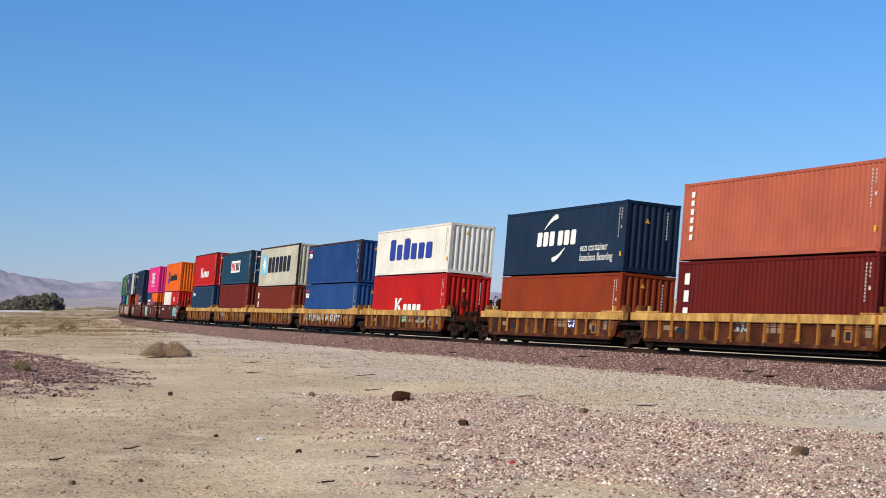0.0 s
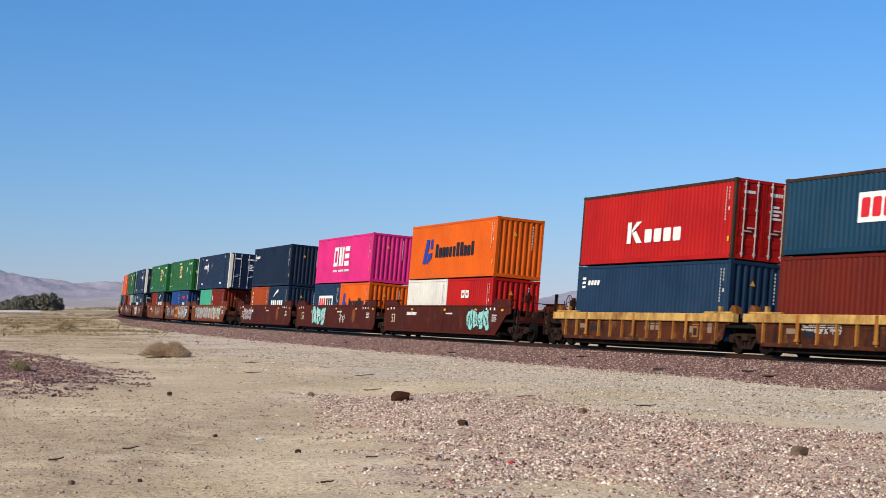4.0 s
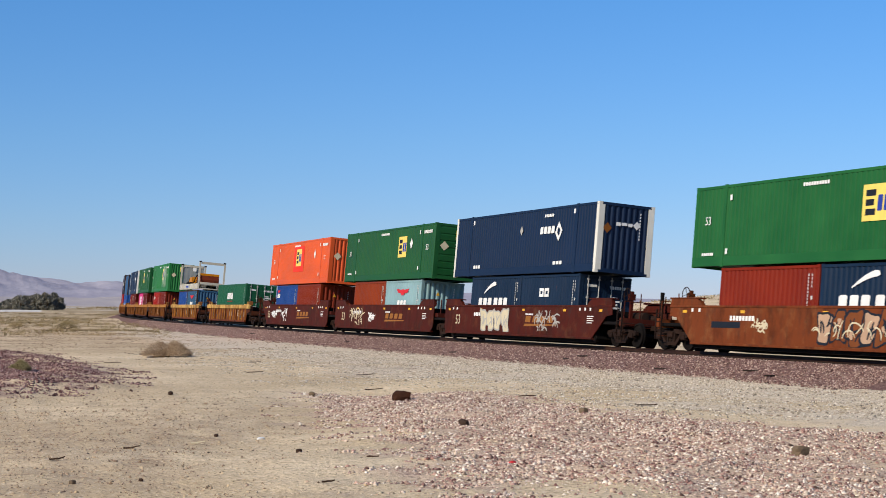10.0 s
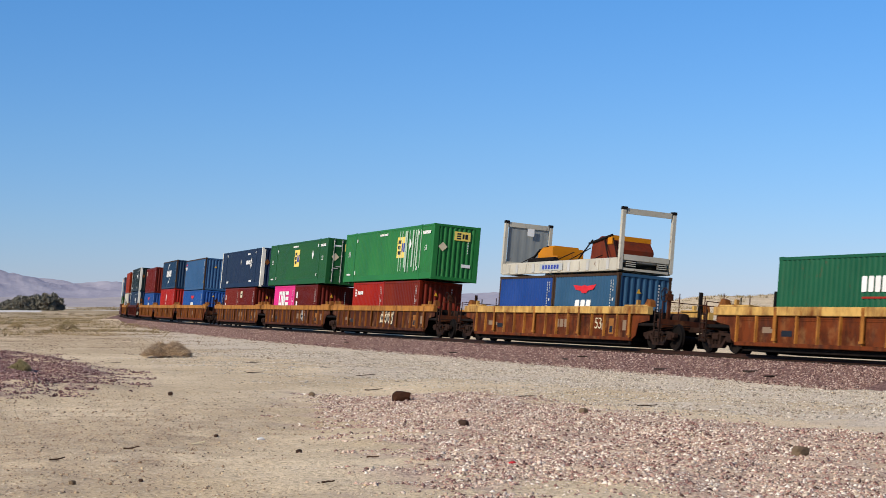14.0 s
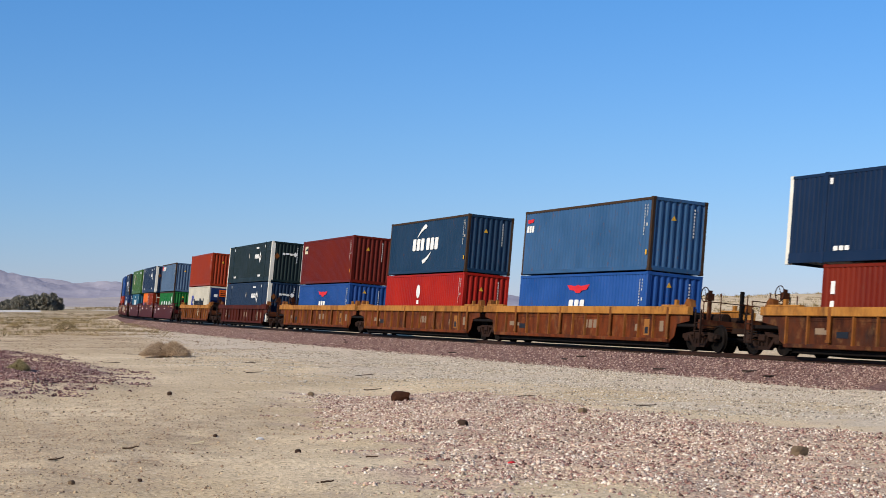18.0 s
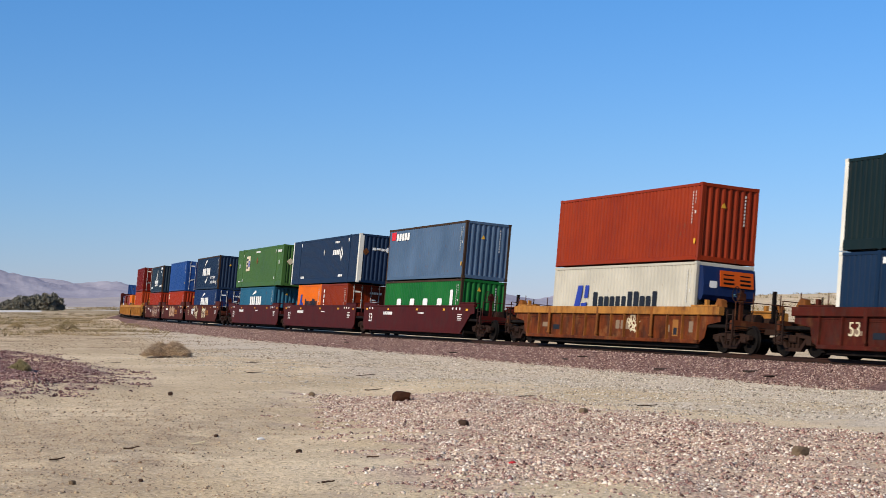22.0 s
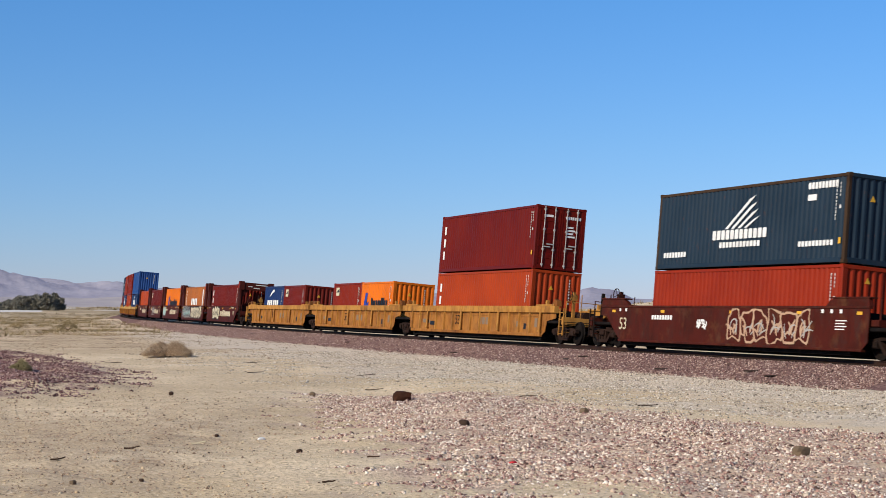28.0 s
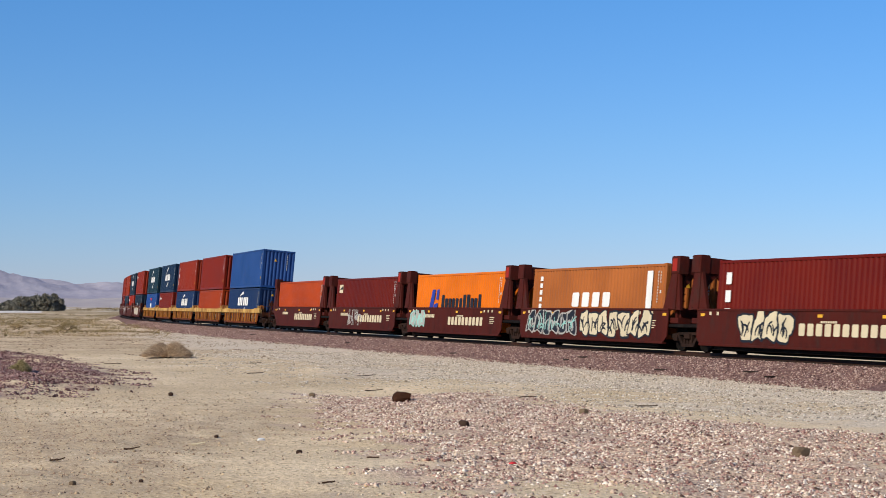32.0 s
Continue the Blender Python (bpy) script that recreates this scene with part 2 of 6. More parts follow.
def height(x, y):
    x, y = np.asarray(x, float), np.asarray(y, float)
    r, az = np.hypot(x, y), np.degrees(np.arctan2(x, y))
    u = out_of_track(x, y)
    calm = smooth(3.0, 7.0, np.abs(u))
    far = smooth(12, 17, r)
    z = BASE + far * 0.05 * waves(x, y, 9, 1) * calm + far * 0.02 * waves(x, y, 2.2, 2) * calm * (r < 90)
    z += far * (0.013 * waves(x, y, 0.9, 15) + 0.008 * waves(x, y, 0.45, 16)) * calm * (r < 80)
    z += 0.30 * smooth(-0.8, 2.2, inside(x, y, BERM)) * (0.8 + 0.3 * waves(x, y, 4, 3))
    z += far * 0.10 * smooth(-1.0, 2.5, inside(x, y, PATCH)) * (0.8 + 0.5 * waves(x, y, 3, 4))
    z += -0.10 * smooth(2.5, 0, np.abs(x + 3.2 - 0.05 * (y - 30))) * (r < 60) * (y > 0) * far
    # the dunes across the track
    dune = smooth(2.5, 10.0, az) * smooth(330, 560, r) * smooth(60, 30, az)
    z += dune * (6.6 + 1.0 * waves(x, y, 160, 5) + 0.5 * waves(x, y, 45, 6))
    z += 0.35 * waves(x, y, 120, 7) * smooth(110, 260, r) * (r < 2500)
    return z


def STONY(x, y):
    """Where the sand is thick with pebbles: towards the left, and out on the flat."""
    r, deg = np.hypot(x, y), np.degrees(np.arctan2(x, y))
    near = smooth(-1.4, -4.6, x + 0.8 * waves(x, y, 2.5, 31)) * smooth(46, 30, r) * smooth(8, 16, r)
    out = smooth(62, 92, r + 6 * waves(x, y, 9, 32)) * smooth(-3, -7, deg) * (out_of_track(x, y) > 4)
    return 0.65 * np.clip(near + out, 0, 1) * (0.85 + 0.2 * waves(x, y, 1.6, 33))


def ground_material():
    n = Nodes("desert_ground")
    at = {}
    for key in ("gravel", "pale", "field", "salt", "berm", "stony"):
        a = n.t.nodes.new("ShaderNodeAttribute")
        a.attribute_name = key
        at[key] = a.outputs["Fac"]
    big = n.noise(0.16, 6, (1, 1, 1), None, 0.6)
    mid = n.noise(1.3, 7, (1, 1, 1), None, 0.7)
    fine = n.noise(11.0, 3, (1, 1, 1), None, 0.6)
    speck = n.noise(19.0, 1, (1, 1, 1), None, 0.5)
    grit = n.noise(60.0, 3, (1, 1, 1), None, 0.7)
    sand = n.mix(n.ramp(big, (0.38, 0.0), (0.62, 1.0)), lin("d0b893"), lin("ead3ae"))
    sand = n.mix(n.math("MULTIPLY", n.ramp(mid, (0.45, 0.0), (0.7, 1.0)), 0.14), sand, lin("b89c80"))
    sand = n.mix(n.math("MULTIPLY", n.ramp(fine, (0.48, 0.0), (0.68, 1.0)), 0.5), sand, lin("8f7758"))
    pale = n.mix(n.ramp(fine, (0.36, 0.0), (0.66, 1.0)), lin("c0ae96"), lin("ecdcc4"))
    gravel = n.mix(n.ramp(fine, (0.36, 0.0), (0.64, 1.0)), lin("a98c7a"), lin("e2c8aa"))
    field = n.mix(n.ramp(n.noise(0.5, 7, (1, 1, 1), None, 0.72), (0.4, 0.0), (0.62, 1.0)), lin("7c6c4a"), lin("b09a74"))
    berm = n.mix(n.ramp(fine, (0.36, 0.0), (0.64, 1.0)), lin("765450"), lin("a08078"))
    stony = n.mix(n.ramp(fine, (0.36, 0.0), (0.64, 1.0)), lin("a28a70"), lin("d0b691"))
    edge = n.math("MULTIPLY", n.math("SUBTRACT", mid, 0.5), 1.5)

    def blend(base, over, key):
        f = n.ramp(n.math("ADD", at[key], edge), (0.25, 0.0), (0.8, 1.0))
        return n.mix(f, base, over)

    col = blend(blend(sand, stony, "stony"), pale, "pale")
    col = blend(col, gravel, "gravel")
    col = blend(col, berm, "berm")
    col = blend(col, field, "field")
    col = n.mix(n.ramp(n.math("ADD", at["salt"], n.math("MULTIPLY", edge, 0.4)), (0.4, 0.0), (0.6, 1.0)), col, lin("d6cfc4"))
    col = n.mix(n.math("MULTIPLY", n.ramp(speck, (0.63, 0.0), (0.67, 1.0)), 0.55), col, lin("6b5746"))
    col = n.mix(n.math("MULTIPLY", n.ramp(speck, (0.30, 1.0), (0.35, 0.0)), 0.5), col, lin("ecdfc6"))
    col = n.mix(n.math("MULTIPLY", n.ramp(grit, (0.45, 0.0), (0.7, 1.0)), 0.2), col, n.mix(0.5, col, lin("5f5044")))
    relief = n.math("ADD", fine, n.math("MULTIPLY", grit, 0.2))
    return n.end(col, 0.95, relief, 0.6, 0.06)


def build_ground():
    az = np.concatenate([np.linspace(-180, -24, 40)[:-1], np.linspace(-24, -17, 15)[:-1], np.linspace(-17, 17, 205), np.linspace(17, 24, 15)[1:], np.linspace(24, 180, 40)[1:-1]])
    rad = np.concatenate([[0.5, 4, 9], np.geomspace(14, 320, 300), np.geomspace(330, 4900, 90)])
    A, R = np.meshgrid(np.radians(az), rad)
    x, y = R * np.sin(A), R * np.cos(A)
    z = height(x, y)
    u = out_of_track(x, y)
    nr, na = x.shape
    idx = np.arange(nr * na).reshape(nr, na)
    nxt = np.roll(idx, -1, 1)
    quads = np.stack([idx[:-1], nxt[:-1], nxt[1:], idx[1:]], -1).reshape(-1, 4)[:, ::-1]
    m = bpy.data.meshes.new("ground")
    verts = np.stack([x, y, z], -1).reshape(-1, 3)
    m.from_pydata(verts.tolist() + [(0, 0, BASE)], [], quads.tolist() + [(nr * na, int(idx[0, (k + 1) % na]), int(idx[0, k])) for k in range(na)])
    r, deg = np.hypot(x, y), np.degrees(np.arctan2(x, y))
    zones = {
        "gravel": smooth(-1.6, 1.6, inside(x, y, PATCH) + waves(x, y, 3, 17)) * (1 - pocket(x, y)),
        "berm": 0.8 * smooth(-0.6, 3.0, inside(x, y, BERM) + 1.5 * waves(x, y, 3, 18)),
        "stony": STONY(x, y),
        "pale": smooth(16, 8, u + 2.5 * waves(x, y, 9, 19)) * smooth(1.5, 3.0, u) * smooth(-15, -7, deg),
        "field": smooth(95, 230, r) * smooth(2, 9, u) * (0.55 + 0.3 * waves(x, y, 30, 9)) + 0.75 * smooth(60, 100, -u) * (u < 0) * smooth(9, 2, deg),
        "salt": smooth(640, 760, r + 60 * waves(x, y, 200, 8)) * smooth(2600, 2200, r) * smooth(0, -6, deg) * (0.5 + 0.3 * waves(x, y, 110, 36)) + smooth(540, 570, r) * smooth(670, 640, r) * smooth(-13.4, -13.8, deg),
    }
    for key, val in zones.items():
        a = m.attributes.new(key, "FLOAT", "POINT")
        a.data.foreach_set("value", np.concatenate([np.clip(val, 0, 1).reshape(-1), [0.0]]).astype(np.float32))
    m.materials.append(ground_material())
    m.polygons.foreach_set("use_smooth", [True] * len(m.polygons))
    return tagged(new("ground", m), "pale tan desert sand with gravel patches and dry scrub", "ground", kind="structure")


build_ground()


def sweep(name, loop, s0, s1, step, close=True):
    """A cross-section of (outward, up) drawn along the track."""
    ss = list(np.arange(s0, s1 + 0.01, step))
    n = len(loop)
    v = [tuple(spot(s, u, z)) for s in ss for u, z in loop]
    k = n if close else n - 1
    f = [(i * n + j, i * n + (j + 1) % n, (i + 1) * n + (j + 1) % n, (i + 1) * n + j) for i in range(len(ss) - 1) for j in range(k)]
    m = bpy.data.meshes.new(name)
    m.from_pydata(v, [], f)
    b = bmesh.new()
    b.from_mesh(m)
    bmesh.ops.recalc_face_normals(b, faces=b.faces)
    b.to_mesh(m)
    b.free()
    return m


def stone_material(name, *tones):
    n = Nodes(name)
    g = n.t.nodes.new("ShaderNodeNewGeometry")
    col = n.ramp(g.outputs["Random Per Island"], *[(i / (len(tones) - 1), lin(t)) for i, t in enumerate(tones)])
    col = n.mix(n.math("MULTIPLY", n.noise(25, 4), 0.16), col, lin("6b5a54"))
    return n.end(col, 0.9, n.noise(70, 3), 0.3, 0.01)


def scatter_stones(name, pts, sizes, material, seed, label):
    """Many small angular stones as one mesh."""
    r = np.random.RandomState(seed)
    n = len(pts)
    base = np.array([(1, 0, 0), (-1, 0, 0), (0, 1, 0), (0, -1, 0), (0, 0, 1), (0, 0, -1)], float)
    tri = np.array([(0, 2, 4), (2, 1, 4), (1, 3, 4), (3, 0, 4), (2, 0, 5), (1, 2, 5), (3, 1, 5), (0, 3, 5)])
    loc = base[None] * r.uniform(0.65, 1.2, (n, 6, 1)) + r.uniform(-0.35, 0.35, (n, 6, 3))
    a = r.uniform(0, 6.283, n)
    c, k = np.cos(a), np.sin(a)
    X = loc[..., 0] * c[:, None] - loc[..., 1] * k[:, None]
    Y = loc[..., 0] * k[:, None] + loc[..., 1] * c[:, None]
    loc = np.stack([X, Y, loc[..., 2] * r.uniform(0.5, 0.9, (n, 1))], -1) * (sizes[:, None, None] * 0.5)
    v = (loc + np.asarray(pts)[:, None, :]).reshape(-1, 3).astype(np.float32)
    f = (tri[None] + (np.arange(n) * 6)[:, None, None]).reshape(-1).astype(np.int32)
    m = bpy.data.meshes.new(name)
    m.vertices.add(len(v)), m.loops.add(len(f)), m.polygons.add(len(f) // 3)
    m.vertices.foreach_set("co", v.reshape(-1))
    m.loops.foreach_set("vertex_index", f)
    m.polygons.foreach_set("loop_start", np.arange(0, len(f), 3, dtype=np.int32))
    m.update(calc_edges=True)
    m.materials.append(material)
    return tagged(new(name, m), label, "gravel", kind="stuff")


def ballast_material():
    n = Nodes("ballast_bed")
    f = n.noise(11, 5, (1, 1, 1), None, 0.75)
    col = n.mix(n.ramp(f, (0.36, 0.0), (0.66, 1.0)), lin("4e3734"), lin("9c7c74"))
    col = n.mix(n.math("MULTIPLY", n.ramp(n.noise(0.4, 5), (0.4, 0.0), (0.7, 1.0)), 0.4), col, lin("6d5450"))
    return n.end(col, 0.95, n.noise(22, 4, (1, 1, 1), None, 0.75), 0.9, 0.06)


BALLAST = [(3.75, -0.98), (3.45, -0.86), (1.85, -0.24), (0.9, -0.2), (-0.9, -0.2), (-1.85, -0.24), (-4.2, -0.7), (-4.6, -1.1)]
bed = sweep("ballast_bed", BALLAST, -760, 1020, 5.0, False)
bed.materials.append(ballast_material())
bed = tagged(new("ballast_bed", bed), "purple-brown crushed stone ballast bed under the rails", "ballast", kind="structure")
RAIL = [(-0.07, -0.17), (0.07, -0.17), (0.07, -0.155), (0.012, -0.12), (0.012, -0.045), (0.036, -0.035), (0.036, -0.006), (0.028, 0), (-0.028, 0), (-0.036, -0.006), (-0.036, -0.035), (-0.012, -0.045), (-0.012, -0.12), (-0.07, -0.155)]
M_RAIL = rusty("rusty_rail_steel", "3e2c24", "54382a", 0.5, 0.6)
M_TIE = rusty("weathered_tie_wood", "4a3f38", "332a25", 0.5, 0.95)
for side in (0.753, -0.753):
    m = sweep("rail", [(u + side, z) for u, z in RAIL], -760, 1020, 4.0)
    m.materials.append(M_RAIL)
    tagged(new("rail", m), "rusty steel rail on the ballast bed", "rail", kind="structure")
ties = Shape()
for i in range(560):
    s = 20 + i * 0.52
    q = [spot(s + a, u, z) for a in (-0.115, 0.115) for u in (1.3, -1.3) for z in (-0.33, -0.165)]
    ties.add(q, [(0, 1, 3, 2), (4, 6, 7, 5), (0, 4, 5, 1), (2, 3, 7, 6), (0, 2, 6, 4), (1, 5, 7, 3)])
m = ties.mesh("railway_ties")
m.materials.append(M_TIE)
tagged(new("railway_ties", m), "dark weathered wooden ties in the ballast", "railway tie", kind="stuff")

# loose stones: on the ballast, in the gravel patches, and thinly over the sand
rs = np.random.RandomState(5)
M_BSTONE = stone_material("ballast_stone", "2e1d1b", "72544e", "8e6e64", "5c403c", "a28478", "c0a694", "7c5a52", "5f423e", "d0baac", "a28476", "3a2522")
M_GSTONE = stone_material("patch_stone", "442e2a", "a67e74", "dcbea6", "fbeeda", "76524e", "c8a28e", "fff4e0", "8a6258", "e6ceb4", "40302a", "b89080", "6c4a44", "f2e0c8", "9a8876", "d8c4a8")
M_SSTONE = stone_material("sand_pebble", "5e4c3e", "a88c70", "d8be98", "84694f", "e2d0ae", "463830", "c4a68c", "96795e")
M_PSTONE = stone_material("pale_stone", "6c6052", "baaa90", "eee0ca", "907f6c", "faf0de", "585046", "d4c4aa", "a69682")


def stones_on_ballast(count, s0, s1):
    s = s0 + (s1 - s0) * rs.rand(count) ** 1.5
    u = rs.uniform(1.35, 3.55, count)
    z = np.where(u < 1.85, -0.2 - 0.04 * (u - 0.9), -0.24 - (u - 1.85) * 0.3875)
    return np.array([tuple(spot(a, b, c)) for a, b, c in zip(s, u, z)])


pts = stones_on_ballast(40000, 38, 190)
scatter_stones("ballast_stones", pts, 0.04 + 0.07 * rs.rand(len(pts)) ** 1.8, M_BSTONE, 1, "purple-brown crushed ballast stones along the track")


s, u = 38 + 152 * rs.rand(9000) ** 1.5, 3.2 + 1.5 * rs.rand(9000) ** 2.2
pts = np.array([tuple(spot(a, b, 0)) for a, b in zip(s, u)])
pts[:, 2] = height(pts[:, 0], pts[:, 1]) + 0.02
scatter_stones("spilled_ballast", pts, 0.05 + 0.08 * rs.rand(len(pts)) ** 1.6, M_BSTONE, 8, "purple-brown stones spilled from the ballast foot")


def strewn(count, x0, x1, y0, y1, keep):
    x, y = rs.uniform(x0, x1, count), rs.uniform(y0, y1, count)
    k = keep(x, y) > rs.rand(count)
    x, y = x[k], y[k]
    return np.stack([x, y, height(x, y)], -1)


pts = strewn(330000, -4, 13, 18, 46, lambda x, y: (0.8 + 0.2 * smooth(21, 33, y)) * (0.76 + 0.4 * waves(x, y, 2.5, 14)) * (1 - 0.9 * pocket(x, y)) * smooth(-0.9, 1.3, inside(x, y, PATCH) + 0.9 * waves(x, y, 1.6, 11)) * (np.abs(x) < 0.29 * y))
scatter_stones("gravel_patch", pts, 0.024 + 0.07 * rs.rand(len(pts)) ** 2.8, M_GSTONE, 2, "purple and white crushed stone spilled over the sand")
M_BERMSTONE = stone_material("berm_stone", "3a2524", "6c4a48", "84605a", "4b3130", "b4948a", "5a3c3a", "96746c", "c4aa9c")
pts = strewn(130000, -24, -7.5, 36, 84, lambda x, y: (np.abs(x) < 0.29 * y) * 0.75 * smooth(-0.8, 2.6, inside(x, y, BERM) + 1.1 * waves(x, y, 1.6, 12) + 0.8 * waves(x, y, 4, 35)))
scatter_stones("gravel_berm", pts, 0.045 + 0.085 * rs.rand(len(pts)) ** 2, M_BERMSTONE, 3, "low berm of purple crushed stone")
pts = strewn(190000, -14, 18, 34, 84, lambda x, y: smooth(20, 10, out_of_track(x, y) + 2 * waves(x, y, 5, 20)) * (out_of_track(x, y) > 3.5) * (np.abs(x) < 0.29 * y) * (inside(x, y, PATCH) < 0))
scatter_stones("pale_gravel", pts, 0.03 + 0.06 * rs.rand(len(pts)) ** 3, M_PSTONE, 4, "pale grey gravel beside the ballast")
pts = strewn(34000, -16, 12, 18, 62, lambda x, y: 0.8 * (np.abs(x) < 0.29 * y) * (1 - smooth(-1, 1, inside(x, y, PATCH))) * (0.12 + smooth(-0.2, 0.9, waves(x, y, 4, 13))))
scatter_stones("sand_pebbles", pts, 0.016 + 0.06 * rs.rand(len(pts)) ** 5, M_SSTONE, 5, "scattered pebbles on the tan sand")


pts = strewn(70000, -13, 2, 18, 48, lambda x, y: (np.abs(x) < 0.29 * y) * STONY(x, y))
scatter_stones("sand_gravel", pts, 0.018 + 0.045 * rs.rand(len(pts)) ** 3, M_SSTONE, 6, "tan and dark pebbles thick over the sand")
pts = strewn(90000, -42, -4, 62, 150, lambda x, y: (np.abs(x) < 0.29 * y) * (out_of_track(x, y) > 4.5) * STONY(x, y) * (0.35 + 0.5 * waves(x, y, 7, 34)))
scatter_stones("clods", pts, 0.04 + 0.10 * rs.rand(len(pts)) ** 3, stone_material("clod", "7a6450", "a08668", "8c7258", "66523f", "bca482"), 7, "stones and clods over the dry flat")


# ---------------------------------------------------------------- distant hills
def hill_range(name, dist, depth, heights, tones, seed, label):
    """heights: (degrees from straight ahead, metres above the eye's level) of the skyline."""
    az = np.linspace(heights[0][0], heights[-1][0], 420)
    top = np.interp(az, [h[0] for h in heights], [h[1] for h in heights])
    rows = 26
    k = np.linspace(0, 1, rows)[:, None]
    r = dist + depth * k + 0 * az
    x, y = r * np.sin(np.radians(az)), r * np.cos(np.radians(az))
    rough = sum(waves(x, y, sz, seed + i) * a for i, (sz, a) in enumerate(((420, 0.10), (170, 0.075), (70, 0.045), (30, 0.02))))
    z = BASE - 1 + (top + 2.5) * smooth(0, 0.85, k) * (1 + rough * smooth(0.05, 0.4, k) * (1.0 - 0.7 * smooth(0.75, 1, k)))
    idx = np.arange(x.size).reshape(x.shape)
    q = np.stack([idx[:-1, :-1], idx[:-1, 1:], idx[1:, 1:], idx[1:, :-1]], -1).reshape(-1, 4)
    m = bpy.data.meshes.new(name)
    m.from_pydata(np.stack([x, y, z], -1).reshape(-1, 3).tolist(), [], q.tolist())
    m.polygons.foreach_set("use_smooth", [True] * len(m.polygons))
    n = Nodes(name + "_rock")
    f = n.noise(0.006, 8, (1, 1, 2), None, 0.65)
    # both tones already include the distance haze, painted into the base colour
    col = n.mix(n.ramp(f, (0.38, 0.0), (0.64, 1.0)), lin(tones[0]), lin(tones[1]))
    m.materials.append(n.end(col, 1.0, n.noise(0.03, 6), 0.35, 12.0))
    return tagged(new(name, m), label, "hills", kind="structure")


# mauve and pale tones stand in for haze over the far rock
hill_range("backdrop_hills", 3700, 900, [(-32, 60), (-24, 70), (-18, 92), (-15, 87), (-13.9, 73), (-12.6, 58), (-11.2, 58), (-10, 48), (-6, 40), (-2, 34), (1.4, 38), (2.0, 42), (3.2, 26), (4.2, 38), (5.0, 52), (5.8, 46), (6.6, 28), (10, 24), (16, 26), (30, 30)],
           ("9894a0", "aaa5ad"), 40, "desert hills with mauve haze painted into their colour")
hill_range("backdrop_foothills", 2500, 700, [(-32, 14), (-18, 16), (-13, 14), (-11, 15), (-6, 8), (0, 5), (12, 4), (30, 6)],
           ("a59c9c", "b6aca6"), 60, "low foothills below the mountains, haze painted into their colour")

# ---------------------------------------------------------------- plants and litter
def leaf_material(name, *tones):
    n = Nodes(name)
    g = n.t.nodes.new("ShaderNodeNewGeometry")
    col = n.ramp(g.outputs["Random Per Island"], *[(i / (len(tones) - 1), lin(t)) for i, t in enumerate(tones)])
    return n.end(col, 0.9)


M_DRY = leaf_material("dry_straw", "8a7448", "ac9464", "6e5a3a", "bca478")
M_STRAW = leaf_material("pale_straw", "bc9e80", "d8c0a0", "8c735a", "e8d4b6", "755f4a", "c2a687")
M_SAGE = leaf_material("sage_leaf", "6e6246", "8a7852", "9a8862", "5c5038")
M_GREEN = leaf_material("green_shrub_leaf", "868056", "a89c70", "bcac84", "6c6644")
# tamarisk greens greyed and lightened to paint in the haze of distance
M_TAM = leaf_material("hazed_tamarisk_leaf", "62645a", "787668", "8c8476", "565850", "807666")
M_BARK = rusty("grey_bark", "6a5a48", "4a3d30", 0.5, 0.95)


def blades(shape, r, centre, count, spread, tall, width):
    """Thin upward blades round a point."""
    for _ in range(count):
        a, q = r.uniform(0, 6.283), spread * math.sqrt(r.rand())
        p = Vector(centre) + Vector((math.cos(a) * q, math.sin(a) * q, 0))
        b = r.uniform(0, 6.283)
        w = Vector((math.cos(b), math.sin(b), 0)) * width
        tip = p + Vector((math.cos(a) * q * 0.7 + r.uniform(-0.1, 0.1), math.sin(a) * q * 0.7 + r.uniform(-0.1, 0.1), tall * r.uniform(0.45, 1.0) * (1 - 0.5 * (q / spread) ** 2)))
        shape.add([p - w, p + w, tip], [(0, 1, 2)])


def raw(shape, name):
    m = bpy.data.meshes.new(name)
    m.from_pydata(shape.v, [], shape.f)
    return m


def dry_bush(x, y, wide, tall, count, material, label, seed, lumps=0.0):
    r = np.random.RandomState(seed)
    base = new("desert_bush")
    base.location = (x, y, float(height(x, y)))
    crown, stems = Shape(), Shape()
    for i in range(count):
        a, q = r.uniform(0, 6.283), math.sqrt(r.rand())
        rim = 0.78 + 0.16 * math.sin(a * 3 + seed) + 0.10 * math.sin(a * 5 + 2 * seed)
        up = tall * max(0.0, 1 - q * q) ** 0.5 * (0.82 + 0.25 * math.sin(a * 2 + seed)) * r.rand() ** 0.35
        up *= 1 - lumps * (0.5 + 0.5 * math.cos(math.cos(a) * q * 7.0 + 0.6))
        p = Vector((math.cos(a) * q * wide * rim, math.sin(a) * q * wide * rim * 0.8, up + 0.02))
        d = Vector((r.normal(), r.normal(), 0.4 + abs(r.normal()) * 0.6)).normalized() * r.uniform(0.06, 0.2) * (0.5 + wide * 0.5)
        k = Vector(r.normal(size=3)).normalized() * r.uniform(0.004, 0.011)
        crown.add([p - k, p + k, p + d + Vector((p.x, p.y, 0)) * 0.08], [(0, 1, 2)])
    for i in range(14):
        a = i * 0.449 * 2
        stems.rod((0, 0, -0.02), (math.cos(a) * wide * 0.6, math.sin(a) * wide * 0.5, tall * r.uniform(0.3, 0.7)), 0.012, 5)
    part("foliage", raw(crown, "foliage"), material, base)
    part("stems", stems.mesh("stems"), M_BARK, base)
    return tagged(base, label, "bush")


